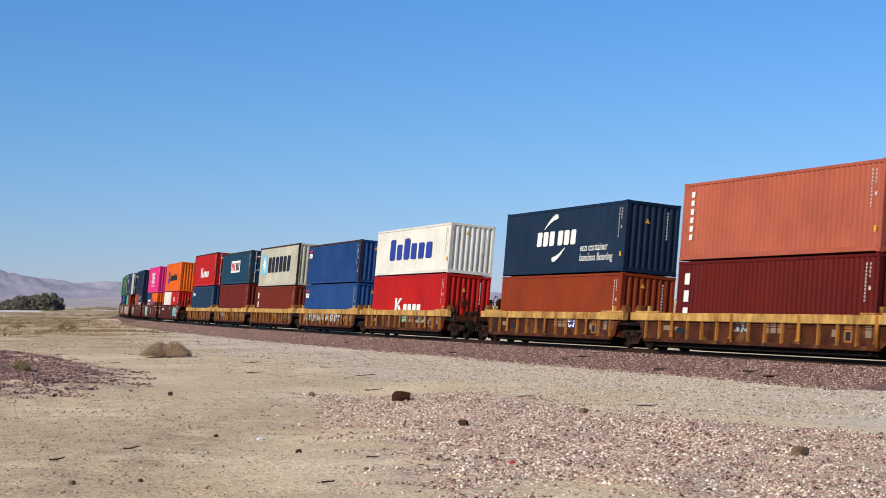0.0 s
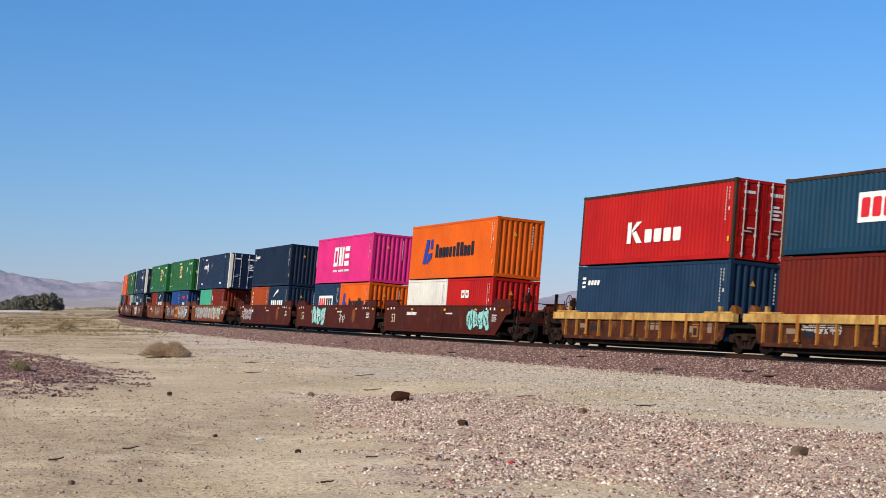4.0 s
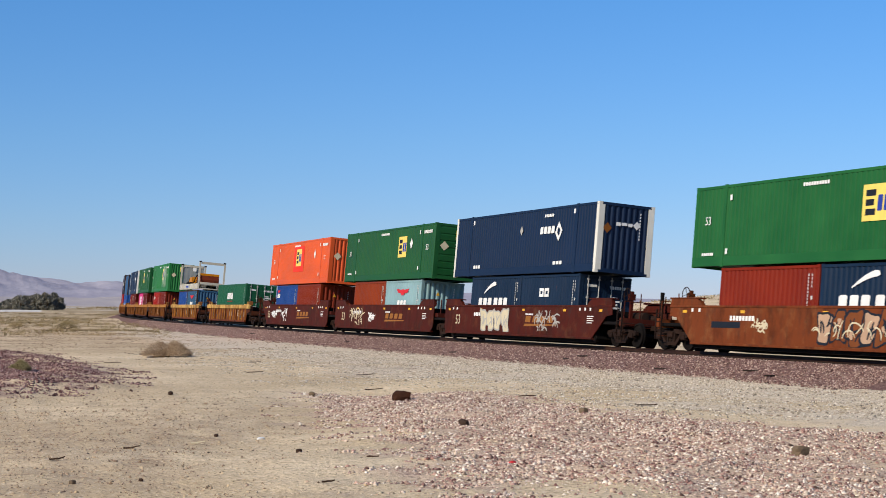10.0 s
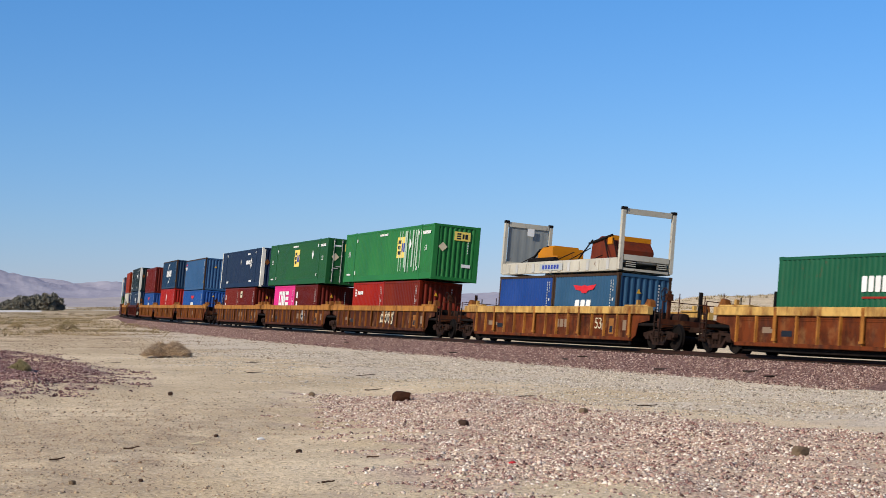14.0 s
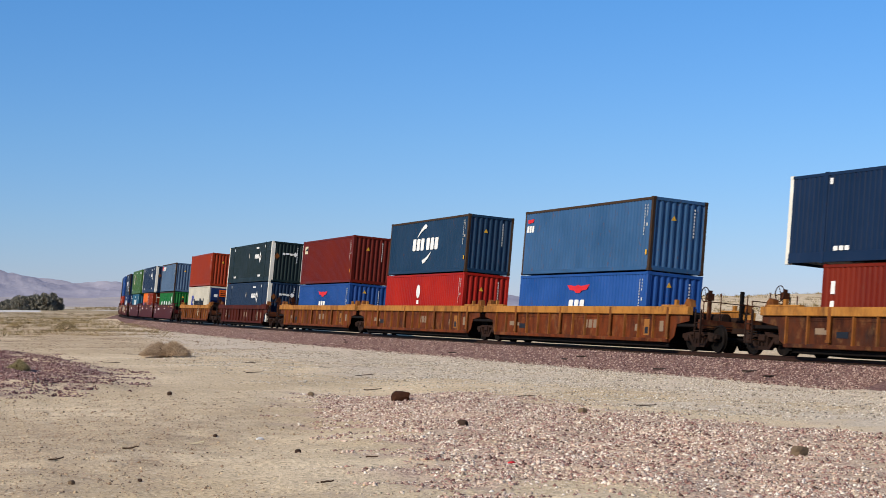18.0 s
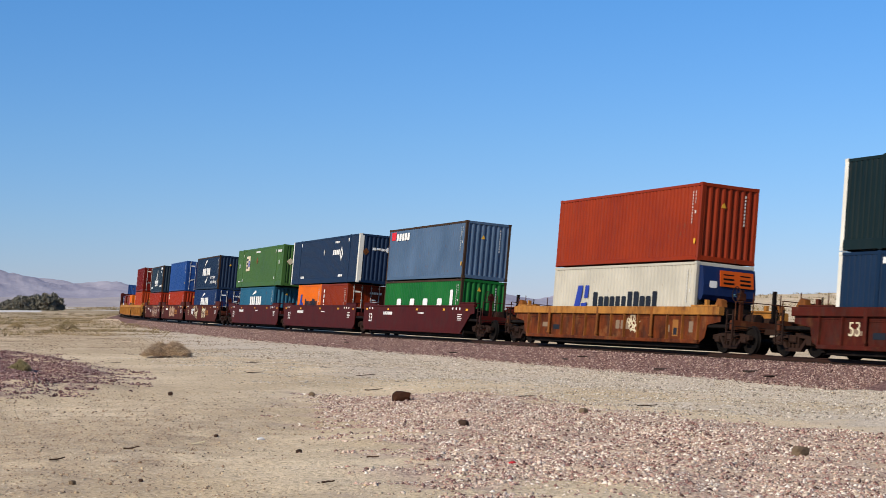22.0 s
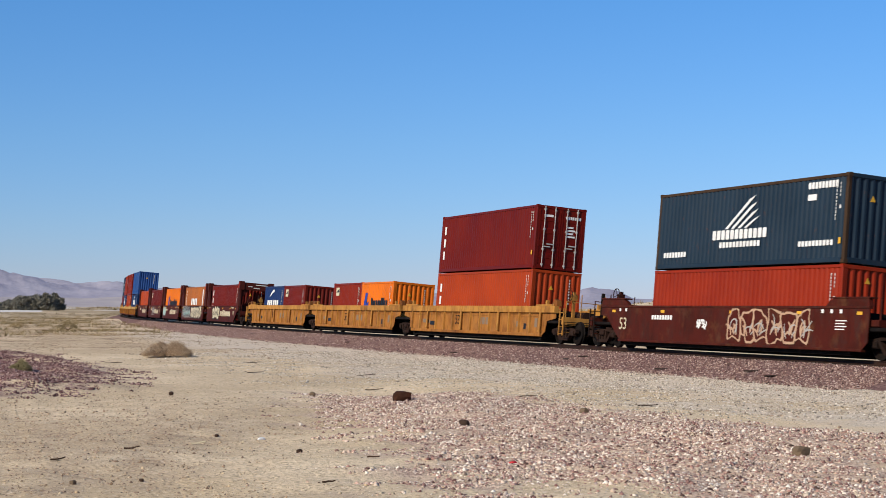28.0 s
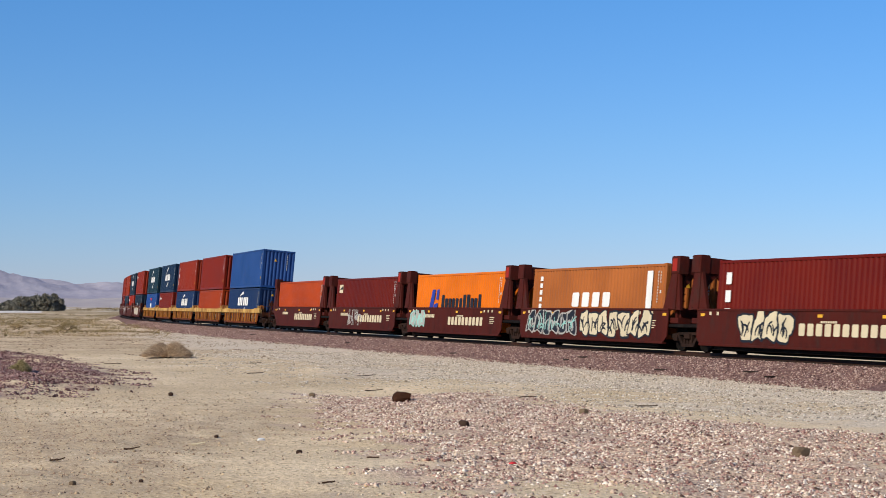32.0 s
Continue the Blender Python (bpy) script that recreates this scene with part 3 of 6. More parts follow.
dry_bush(-11.8, 71.2, 1.25, 0.66, 24000, M_STRAW, "dry straw-coloured tumbleweed bush on the sand", 3, 0.25)
dry_bush(-13.3, 52.4, 0.40, 0.36, 6000, M_GREEN, "small round green desert shrub on the gravel berm", 4)
dry_bush(-33.5, 148, 1.4, 0.75, 2500, M_SAGE, "low brown-green scrub bush in the dry field", 5)
dry_bush(-40.5, 158, 1.0, 0.6, 1800, M_DRY, "low dry scrub bush in the field", 6)


def field_of(name, count, area, material, label, seed, tall, spread, n=7):
    r = np.random.RandomState(seed)
    sh = Shape()
    for _ in range(count):
        x, y = area(r)
        if waves(x, y, 26, seed) + 0.6 * waves(x, y, 9, seed + 1) < r.uniform(-0.9, 1.1):
            continue
        blades(sh, r, (x, y, float(height(x, y)) - 0.02), n, spread, tall * r.uniform(0.5, 1.2), 0.02 + y * 0.00016)
    m = raw(sh, name)
    m.materials.append(material)
    return tagged(new(name, m), label, "dry grass", kind="stuff")


def polar(r0, r1, a0, a1):
    def pick(r):
        q, a = (r0 + (r1 - r0) * r.rand() ** 1.3) * (1 - 0.12 * r.rand() ** 2), math.radians(a0 + (a1 - a0) * min(1.0, r.rand() ** 0.8 * r.uniform(0.8, 1.15)))
        return q * math.sin(a), q * math.cos(a)
    return pick


field_of("dry_grass", 2600, polar(128, 420, -16, -9.6), M_DRY, "tufts of dry yellow desert grass", 21, 0.26, 0.6)
field_of("scrub_field", 1100, polar(135, 460, -16, -9.6), M_SAGE, "low grey-green scrub over the flat", 22, 0.42, 0.7, 12)
field_of("horizon_scrub", 260, polar(800, 1500, -12.6, -8.5), M_SAGE, "dark scrub scattered over the far flat", 24, 2.2, 4.0, 16)
field_of("far_scrub", 900, polar(380, 620, 2, 16), M_SAGE, "scattered grey-green scrub on the sandy rise", 23, 1.3, 1.2, 12)


def desert_tree(x, y, tall, wide, seed):
    r = np.random.RandomState(seed)
    base = new("tamarisk_tree")
    base.location = (x, y, float(height(x, y)) - 0.1)
    trunk, crown = Shape(), Shape()
    heads = []
    for i in range(6):
        a = r.uniform(0, 6.283)
        tip = Vector((math.cos(a) * wide * r.uniform(0.2, 0.75), math.sin(a) * wide * r.uniform(0.2, 0.75), tall * r.uniform(0.5, 0.85)))
        knee = tip * 0.45 + Vector((r.uniform(-0.4, 0.4), r.uniform(-0.4, 0.4), 0))
        trunk.rod((0, 0, 0), knee, 0.17, 6).rod(knee, tip, 0.09, 5)
        heads.append(tip)
    for i in range(26):
        a, q = r.uniform(0, 6.283), wide * math.sqrt(r.rand())
        heads.append(Vector((math.cos(a) * q, math.sin(a) * q, tall * (0.08 + 0.72 * r.rand() ** 1.2 * (1 - 0.4 * (q / wide) ** 2)))))
    for h in heads:
        size = wide * r.uniform(0.28, 0.5)
        for _ in range(150):
            d = Vector(r.normal(size=3)).normalized() * size * r.uniform(0.35, 1.0)
            p = h + Vector((d.x, d.y, d.z * 0.75))
            p.z = max(p.z, 0.05)
            e, g = Vector(r.normal(size=3)) * 0.3, Vector(r.normal(size=3)) * 0.3
            crown.add([p, p + e, p + g], [(0, 1, 2)])
    part("trunk", trunk.mesh("trunk"), M_BARK, base)
    part("crown", raw(crown, "crown"), M_TAM, base)
    return tagged(base, "grey-green tamarisk tree on the flat, haze painted into its leaves", "tree", "trees on the flat")


rt = random.Random(8)
for i in range(28):
    a = -16.5 + i * 0.126 + rt.uniform(-0.05, 0.05)
    q = 715 + rt.uniform(-25, 40)
    tall = 4.6 + 1.0 * math.sin(i * 0.9) if i < 17 else 8.4 - 0.35 * abs(i - 24)
    desert_tree(q * math.sin(math.radians(a)), q * math.cos(math.radians(a)), tall * rt.uniform(0.9, 1.1), rt.uniform(2.4, 3.4), 70 + i)


def rock(x, y, sx, sy, sz, material, name, label, seed, turn=0.0):
    """A single angular stone, half settled into the ground."""
    r = np.random.RandomState(seed)
    b = bmesh.new()
    bmesh.ops.create_icosphere(b, subdivisions=2, radius=1.0)
    for v in b.verts:
        k = v.co.normalized()
        q = max(abs(k.x), abs(k.y), abs(k.z))
        v.co = k / q ** 0.75 * r.uniform(0.86, 1.08)
        v.co = Vector((v.co.x * sx / 2, v.co.y * sy / 2, v.co.z * sz / 2 + sz * 0.36))
    m = bpy.data.meshes.new(name)
    b.to_mesh(m)
    b.free()
    m.materials.append(material)
    ob = new(name, m)
    ob.matrix_world = pose(x, y, float(height(x, y)), 0, 0, turn)
    return tagged(ob, label, "rock")


M_BROWNROCK = rusty("brown_rock", "543625", "37241a", 0.45, 0.95)
M_GREYROCK = rusty("grey_rock", "86745f", "5a4a3c", 0.4, 0.95)
M_DARKROCK = rusty("dark_rock", "5c4a3e", "3e3028", 0.4, 0.95)
rock(-0.93, 38.1, 0.42, 0.30, 0.26, M_BROWNROCK, "brown_rock", "blocky rust-brown chunk lying on the gravel", 1, 12)
rock(5.3, 24.6, 0.26, 0.22, 0.17, M_GREYROCK, "grey_stone", "rounded grey stone on the purple gravel", 2, 30)
for i, (x, y, s) in enumerate(((-3.4, 43.4, 0.13), (-2.2, 25.6, 0.08), (-4.0, 29.5, 0.07), (2.9, 34.0, 0.16), (0.4, 30.5, 0.15), (-3.9, 21.6, 0.05), (-4.7, 21.2, 0.07), (-6.7, 41.0, 0.12))):
    rock(x, y, s * 1.2, s, s * 0.9, M_DARKROCK if i % 3 else M_GREYROCK, "small_stone", "small loose stone on the sand", 20 + i, 40 * i)
rock(-3.2, 29.4, 0.14, 0.10, 0.06, M_WHITE, "pale_litter", "crumpled pale scrap on the sand", 31, 20)
rock(1.0, 23.5, 0.12, 0.10, 0.05, M_REDMARK, "red_litter", "crumpled red scrap on the gravel", 32, 60)


def stick(x, y, length, turn, seed, material, label="thin dry stick lying on the ground"):
    r = np.random.RandomState(seed)
    sh = Shape()
    p = Vector((-length / 2, 0, 0.02))
    for i in range(4):
        q = p + Vector((length / 4, r.uniform(-0.06, 0.06) * length, r.uniform(-0.004, 0.02)))
        sh.rod(p, q, 0.008 + 0.004 * (4 - i) / 4 + length * 0.006, 6)
        p = q
    m = sh.mesh("dry_stick")
    m.materials.append(material)
    ob = new("dry_stick", m)
    ob.matrix_world = pose(x, y, float(height(x, y)), 0, 0, turn)
    return tagged(ob, label, "stick")


M_STICK = rusty("grey_stick_wood", "5a4636", "3c3026", 0.4, 0.95)
for i, (x, y, l, a, m) in enumerate(((-4.9, 26.3, 0.5, -12, M_STICK), (-4.1, 28.0, 0.45, -8, M_CREAM), (-1.9, 46.0, 0.9, 15, M_STICK), (-6.2, 55, 1.0, 8, M_STICK), (-2.6, 56.5, 1.2, 5, M_STICK), (2.1, 41, 0.8, 4, M_STICK),
                                     (-7.5, 66, 1.1, -5, M_STICK), (-5.5, 23.8, 0.4, 20, M_STICK), (-1.0, 24.2, 0.35, -20, M_STICK), (4.7, 38, 0.9, 10, M_STICK), (-12.8, 64.5, 1.2, 3, M_STICK), (-1.4, 20.6, 0.3, 10, M_STICK))):
    stick(x, y, l * 0.55, a, 50 + i, m)
for i, (s, u) in enumerate(((58.5, 3.0), (57.6, 2.6), (44.8, 2.9), (43.2, 3.2), (88, 2.9), (90, 2.5), (113, 2.8), (50, 3.3), (70, 3.2))):
    p = spot(s, u, 0)
    sh = Shape().prism([(-0.06, 0), (0.05, 0), (0.06, 0.03), (0.02, 0.05), (-0.05, 0.045)], -0.32, 0.34)
    m = sh.mesh("broken_tie")
    m.materials.append(M_TIE)
    ob = new("broken_tie", m)
    ob.matrix_world = Matrix.Translation((p.x, p.y, float(spot(s, u, -0.24 - (u - 1.85) * 0.3875).z) + 0.01)) @ pose(0, 0, 0, 0, 0, 100 + 35 * i)
    tagged(ob, "dark broken splinter of a tie lying on the ballast", "wood scrap")


# ---------------------------------------------------------------- shipping containers
WIDE = 2.438


def corrugated(x0, x1, z0, z1, y, pitch, depth, bends=(0.26, 0.5, 0.76)):
    """A trapezoid-ribbed wall in the (x, z) plane; its crests lie at y and its valleys at y + depth."""
    n = max(1, round((x1 - x0) / pitch))
    p = (x1 - x0) / n
    line2 = []
    for i in range(n):
        a = x0 + i * p
        line2 += [(a, y)] + [(a + f * p, y + d) for f, d in zip(bends, (0, depth, depth))]
    line2.append((x1, y))
    sh = Shape()
    k = len(line2)
    v = [(x, q, z) for z in (z0, z1) for x, q in line2]
    sh.add(v, [(i, i + 1, i + 1 + k, i + k) for i in range(k - 1)])
    return sh


def turned(sh, quarter):
    """The shape turned about z by quarters."""
    c, s = (1, 0, -1, 0)[quarter % 4], (0, 1, 0, -1)[quarter % 4]
    sh.v = [(x * c - y * s, x * s + y * c, z) for x, y, z in sh.v]
    return sh


def box_meshes(L, H, domestic):
    h, w = L / 2, (WIDE if not domestic else 2.59) / 2
    zb, zt = 0.17, H - 0.12
    sp = 0.06
    d = {}
    pitch, depth, bends = (0.27, 0.03, (0.52, 0.62, 0.9)) if domestic else (0.278, 0.036, (0.26, 0.5, 0.76))
    d["side"] = corrugated(-h + 0.14, h - 0.14, zb - 0.02, zt + 0.02, -w + 0.012, pitch, depth, bends).mesh("side_panel")
    d["far"] = turned(corrugated(-h + 0.14, h - 0.14, zb - 0.02, zt + 0.02, -w + 0.012, pitch, depth, bends), 2).mesh("side_panel_far")
    e = turned(corrugated(-w + 0.12, w - 0.12, zb - 0.02, zt + 0.02, 0, 0.27, 0.046), 1)
    e.v = [(x + h - 0.02, y, z) for x, y, z in e.v]
    d["front"] = e.mesh("end_panel")
    e = turned(corrugated(-w + 0.12, w - 0.12, zb - 0.02, zt + 0.02, 0, 0.27, 0.046), 3)
    e.v = [(x - h + 0.02, y, z) for x, y, z in e.v]
    d["back"] = e.mesh("end_panel_back")
    r = corrugated(-h + 0.1, h - 0.1, -w + 0.06, w - 0.06, 0, 0.42, 0.022)
    r.v = [(x, z, H - 0.03 - y) for x, y, z in r.v]
    d["roof"] = r.mesh("roof")
    d["floor"] = Shape().box(-h + 0.1, h - 0.1, -w + 0.06, w - 0.06, 0.10, 0.16).mesh("floor")
    for i, (sx, sy) in enumerate(((1, -1), (1, 1), (-1, -1), (-1, 1))):
        d["post%d" % i] = Shape().prism([(sx * (h - 0.20), sy * (w - 0.006)), (sx * (h - 0.02), sy * (w + 0.004)), (sx * (h + 0.004), sy * (w - 0.02)), (sx * (h - 0.002), sy * (w - 0.28)), (sx * (h - 0.15), sy * (w - 0.26))], 0.118, H - 0.118, "z").mesh("corner_post") if domestic else Shape().prism([(sx * (h - 0.15), sy * (w - 0.012)), (sx * (h - 0.02), sy * (w - 0.002)), (sx * (h - 0.002), sy * (w - 0.02)), (sx * (h - 0.012), sy * (w - 0.13)), (sx * (h - 0.12), sy * (w - 0.11))], 0.118, H - 0.118, "z").mesh("corner_post")
        d["casting_low%d" % i] = Shape().box(*sorted((sx * (h - 0.178), sx * h)), *sorted((sy * (w - 0.162), sy * w)), 0, 0.118, 0.012).mesh("corner_casting")
        d["casting_top%d" % i] = Shape().box(*sorted((sx * (h - 0.178), sx * h)), *sorted((sy * (w - 0.162), sy * w)), H - 0.118, H, 0.012).mesh("corner_casting")
    for i, sy in enumerate((-1, 1)):
        d["top_rail%d" % i] = Shape().box(-h + 0.17, h - 0.17, *sorted((sy * (w - 0.062), sy * (w - 0.002))), H - 0.125, H - 0.02, 0.01).mesh("top_rail")
        d["bottom_rail%d" % i] = Shape().box(-h + 0.17, h - 0.17, *sorted((sy * (w - 0.05), sy * (w - 0.002))), 0.03, 0.36 if domestic else 0.185, 0.008).mesh("bottom_rail")
    for i, sx in enumerate((1, -1)):
        d["header%d" % i] = turned(Shape().box(-w + 0.15, w - 0.15, *sorted((-sx * (h - 0.07), -sx * (h - 0.004))), H - 0.14, H - 0.012, 0.008), 1).mesh("header")
        d["sill%d" % i] = turned(Shape().box(-w + 0.15, w - 0.15, *sorted((-sx * (h - 0.07), -sx * (h - 0.004))), 0.02, 0.19, 0.008), 1).mesh("sill")
    if domestic:
        for i, sx in enumerate((1, -1)):
            q = sx * 6.02
            d["mid_post%d" % i] = Shape().box(q - 0.09, q + 0.09, -w - 0.008, -w + 0.05, 0.0, H + 0.004, 0.006).mesh("lifting_post")
        banded = Shape().box(h - 0.05, h - 0.03, -w + 0.12, w - 0.12, 0.15, H - 0.1)
        for i in range(7):
            z = 0.22 + i * (H - 0.4) / 7
            banded.prism([(h - 0.031, z), (h - 0.006, z + 0.03), (h - 0.006, z + (H - 0.4) / 7 - 0.07), (h - 0.031, z + (H - 0.4) / 7 - 0.04)], -w + 0.14, w - 0.14, "y")
        d["banded"] = banded.mesh("end_panel")
    # a pair of doors at the front end
    for i, sy in enumerate((-1, 1)):
        y0, y1 = (-w + 0.13, -0.012) if sy < 0 else (0.012, w - 0.13)
        leaf = Shape().box(h - 0.05, h - 0.025, y0, y1, 0.2, H - 0.15)
        for z in np.linspace(0.45, H - 0.75, 4):
            leaf.prism([(h - 0.026, z), (h - 0.008, z + 0.06), (h - 0.008, z + 0.26), (h - 0.026, z + 0.32)], y0 + 0.1, y1 - 0.1, "y")
        leaf.box(h - 0.03, h - 0.006, y0, y0 + 0.07, 0.2, H - 0.15).box(h - 0.03, h - 0.006, y1 - 0.07, y1, 0.2, H - 0.15)
        d["door%d" % i] = leaf.mesh("door")
        for j, f in enumerate((0.25, 0.72)):
            y = y0 + (y1 - y0) * f
            rod = Shape().rod((h + 0.022, y, 0.1), (h + 0.022, y, H - 0.06), 0.021, 8)
            for z in (0.22, 0.9, H * 0.62, H - 0.2):
                rod.box(h - 0.006, h + 0.03, y - 0.05, y + 0.05, z - 0.04, z + 0.04)
            rod.box(h + 0.01, h + 0.04, y - 0.02, y + 0.34 * (1 if j == 0 else -1), 1.0 + 0.12 * j, 1.05 + 0.12 * j) if j == 0 else rod.box(h + 0.01, h + 0.04, y - 0.34, y + 0.02, 1.12, 1.17)
            d["rod%d%d" % (i, j)] = rod.mesh("lock_rod")
    return d


def word(x, z, wide, tall, letters, slant=0.0, gap=0.14, up=()):
    """A row of letter-sized plain blocks, left edge x and foot z; those in up stand taller."""
    p, gap = wide / letters, max(gap, 0.24)
    out = []
    for i in range(letters):
        a, b = x + i * p, x + (i + 1 - gap) * p
        t = tall * (1.35 if i in up else 1.0)
        k = min(0.12 * (b - a), 0.1 * t)
        loop = [(a + k, z), (b - k, z), (b, z + k), (b, z + t - k), (b - k, z + t), (a + k, z + t), (a, z + t - k), (a, z + k)]
        out.append([(q + slant * (v - z), v) for q, v in loop])
    return out


def sweep_mark(x0, z0, x1, z1, thick):
    """A curved brush stroke that is broad at its second end."""
    one, two = [], []
    for i in range(9):
        f = i / 8
        px, pz = x0 + (x1 - x0) * f, z0 + (z1 - z0) * (1 - (1 - f) ** 1.7)
        w = thick * (0.15 + 0.85 * f ** 0.8) * (1.0 if i < 8 else 0.6)
        one.append((px - 0.25 * w, pz + w * 0.5)), two.append((px + 0.25 * w, pz - w * 0.5))
    return [one + two[::-1]]


def ring(x, z, wide, tall, t):
    return [[(x, z), (x + wide, z), (x + wide, z + t), (x, z + t)], [(x, z + tall - t), (x + wide, z + tall - t), (x + wide, z + tall), (x, z + tall)],
            [(x, z + t), (x + t, z + t), (x + t, z + tall - t), (x, z + tall - t)], [(x + wide - t, z + t), (x + wide, z + t), (x + wide, z + tall - t), (x + wide - t, z + tall - t)]]


def letter_ring(x, z, wide, tall, t, slant=0.06):
    return [[(p + q * 0 + slant * (q - z), q) for p, q in f] for f in ring(x, z, wide, tall, t)]


def column(x, z, tall, n, wide=0.07, r=None):
    """Small signs set one under another."""
    p = tall / n
    return [[(x, z - (i + 0.66) * p), (x + wide, z - (i + 0.66) * p), (x + wide, z - i * p), (x, z - i * p)] for i in range(n)]


def bar(x, z, wide, tall):
    return [[(x, z), (x + wide, z), (x + wide, z + tall), (x, z + tall)]]


def diamond(x, z, r):
    return [[(x, z - r), (x + r * 0.8, z), (x, z + r), (x - r * 0.8, z)]]


def pinwheel(x, z, r):
    """A hollow diamond of four bent vanes."""
    out = []
    for i in range(4):
        c, k = (1, 0, -1, 0)[i], (0, 1, 0, -1)[i]
        out.append([(x + (p * c - q * k) * 0.85, z + p * k + q * c) for p, q in ((r, 0.0), (0.1 * r, 0.82 * r), (0.06 * r, 0.45 * r), (0.42 * r, 0.1 * r), (0.3 * r, -0.12 * r))])
    return out


def livery(kind, L, H):
    """Markings of a kind on the outer side: (part, material, loops) rows. x runs to the leading end."""
    h = L / 2
    out = [] if L < 7 or L > 13 else [("warning_placard", M_YELMARK, bar(h - 0.36, 0.62, 0.12, 0.2))]
    if L < 13:
        out += [("number_marking", M_PALEMARK, column(h - 0.62, H - 0.3, 1.25, 11, 0.05) + column(h - 0.42, H - 0.3, 0.5, 4, 0.045) + bar(h - 0.42, H - 1.15, 0.1, 0.12))]
    if kind in ("swoosh", "swoosh_plain"):
        q = 0.0 if kind == "swoosh" else 0.35
        out += [("logo", M_WHITE, sweep_mark(q - 1.75, 1.98, q - 0.4, H - 0.36, 0.24) + sweep_mark(q + 0.5, 1.12, q - 0.75, 0.62, 0.24) + word(q - 2.45, 1.24, 1.95, 0.64, 3, 0.05, 0.1) + word(q - 0.28, 1.24, 1.95, 0.64, 3, 0.05, 0.1))]
    elif kind == "swoosh_short":
        out += [("logo", M_WHITE, sweep_mark(-1.35, 1.8, 0.05, 2.26, 0.22) + word(-2.0, 0.98, 1.75, 0.6, 3, 0.05, 0.1) + word(-0.1, 0.98, 1.75, 0.6, 3, 0.05, 0.1))]
    elif kind == "panel":
        out += [("sign_panel", M_WHITE, bar(-1.95, H * 0.36, 3.75, 0.95)), ("red_letters", M_REDMARK, word(-1.8, H * 0.36 + 0.16, 1.7, 0.62, 3, 0.05)), ("dark_letters", M_DARKMARK, word(0.05, H * 0.36 + 0.16, 1.6, 0.62, 3, 0.03))]
    elif kind == "panel_short":
        out += [("sign_panel", M_WHITE, bar(-1.75, H * 0.36, 3.3, 0.9)), ("red_letters", M_REDMARK, word(-1.6, H * 0.36 + 0.16, 1.5, 0.58, 3, 0.05)), ("dark_letters", M_DARKMARK, word(0.02, H * 0.36 + 0.16, 1.4, 0.58, 3, 0.03))]
    elif kind == "blue_word":
        out += [("logo", M_BLUEMARK, word(-3.6, H * 0.32, 7.3, 0.86, 6, 0.03, 0.26, (0, 2)))]
    elif kind == "white_word":
        out += [("logo", M_WHITE, bar(-1.9, H * 0.27, 0.32, 0.85) + [[(-1.55, H * 0.27 + 0.4), (-0.75, H * 0.27 + 0.85), (-1.15, H * 0.27 + 0.85), (-1.55, H * 0.27 + 0.55)], [(-1.5, H * 0.27 + 0.4), (-1.1, H * 0.27), (-0.65, H * 0.27), (-1.2, H * 0.27 + 0.5)]] + word(-0.45, H * 0.27, 3.0, 0.52, 4, 0.0, 0.2))]
    elif kind == "small_wing":
        out += [("red_logo", M_REDMARK, [[(-h + 0.35, H * 0.86), (-h + 1.0, H * 0.87), (-h + 0.95, H * 0.82), (-h + 0.4, H * 0.80)]]), ("logo", M_WHITE, word(-h + 0.3, H * 0.66, 0.8, 0.3, 3, 0.1))]
    elif kind == "wing":
        out += [("red_logo", M_REDMARK, [[(-1.1, H * 0.82), (-0.25, H * 0.795), (0, H * 0.815), (0.25, H * 0.795), (1.1, H * 0.82), (0.8, H * 0.735), (0.35, H * 0.72), (0.2, H * 0.68), (-0.2, H * 0.68), (-0.35, H * 0.72), (-0.8, H * 0.735)]]), ("logo", M_WHITE, word(-0.85, H * 0.38, 1.6, 0.5, 3, 0.14, 0.12))]
    elif kind == "star":
        out += [("star_panel", M_CYANMARK, bar(-5.2, H * 0.30, 1.75, 1.5)), ("star", M_WHITE, [[(-4.32 + math.cos(i * math.pi / 7) * (0.62 if i % 2 else 0.27), H * 0.30 + 0.75 + math.sin(i * math.pi / 7) * (0.62 if i % 2 else 0.27)) for i in range(14)]]),
                ("logo", M_DARKMARK, word(-3.1, H * 0.34, 7.2, 1.12, 6, 0.05, 0.18))]
    elif kind == "anchor_word":
        out += [("blue_logo", M_BLUEMARK, [[(-4.1, H * 0.28), (-3.5, H * 0.28), (-3.2, H * 0.72), (-3.65, H * 0.72)], [(-3.4, H * 0.28), (-2.8, H * 0.36), (-2.75, H * 0.48), (-3.3, H * 0.46)], [(-3.05, H * 0.54), (-2.7, H * 0.54), (-2.62, H * 0.72), (-2.98, H * 0.72)]]),
                ("logo", M_DARKMARK, word(-2.2, H * 0.38, 5.6, 0.52, 11, 0.0, 0.26, (0, 6, 7, 10)))]
    elif kind == "anchor_short":
        out += [("blue_logo", M_BLUEMARK, [[(-2.5, H * 0.36), (-2.0, H * 0.36), (-1.75, H * 0.75), (-2.15, H * 0.75)], [(-1.95, H * 0.36), (-1.5, H * 0.45), (-1.45, H * 0.55), (-1.85, H * 0.52)]]), ("logo", M_DARKMARK, word(-1.0, H * 0.42, 3.2, 0.42, 10, 0.0, 0.26, (0, 6, 7)))]
    elif kind == "block_word":
        z = H * 0.36
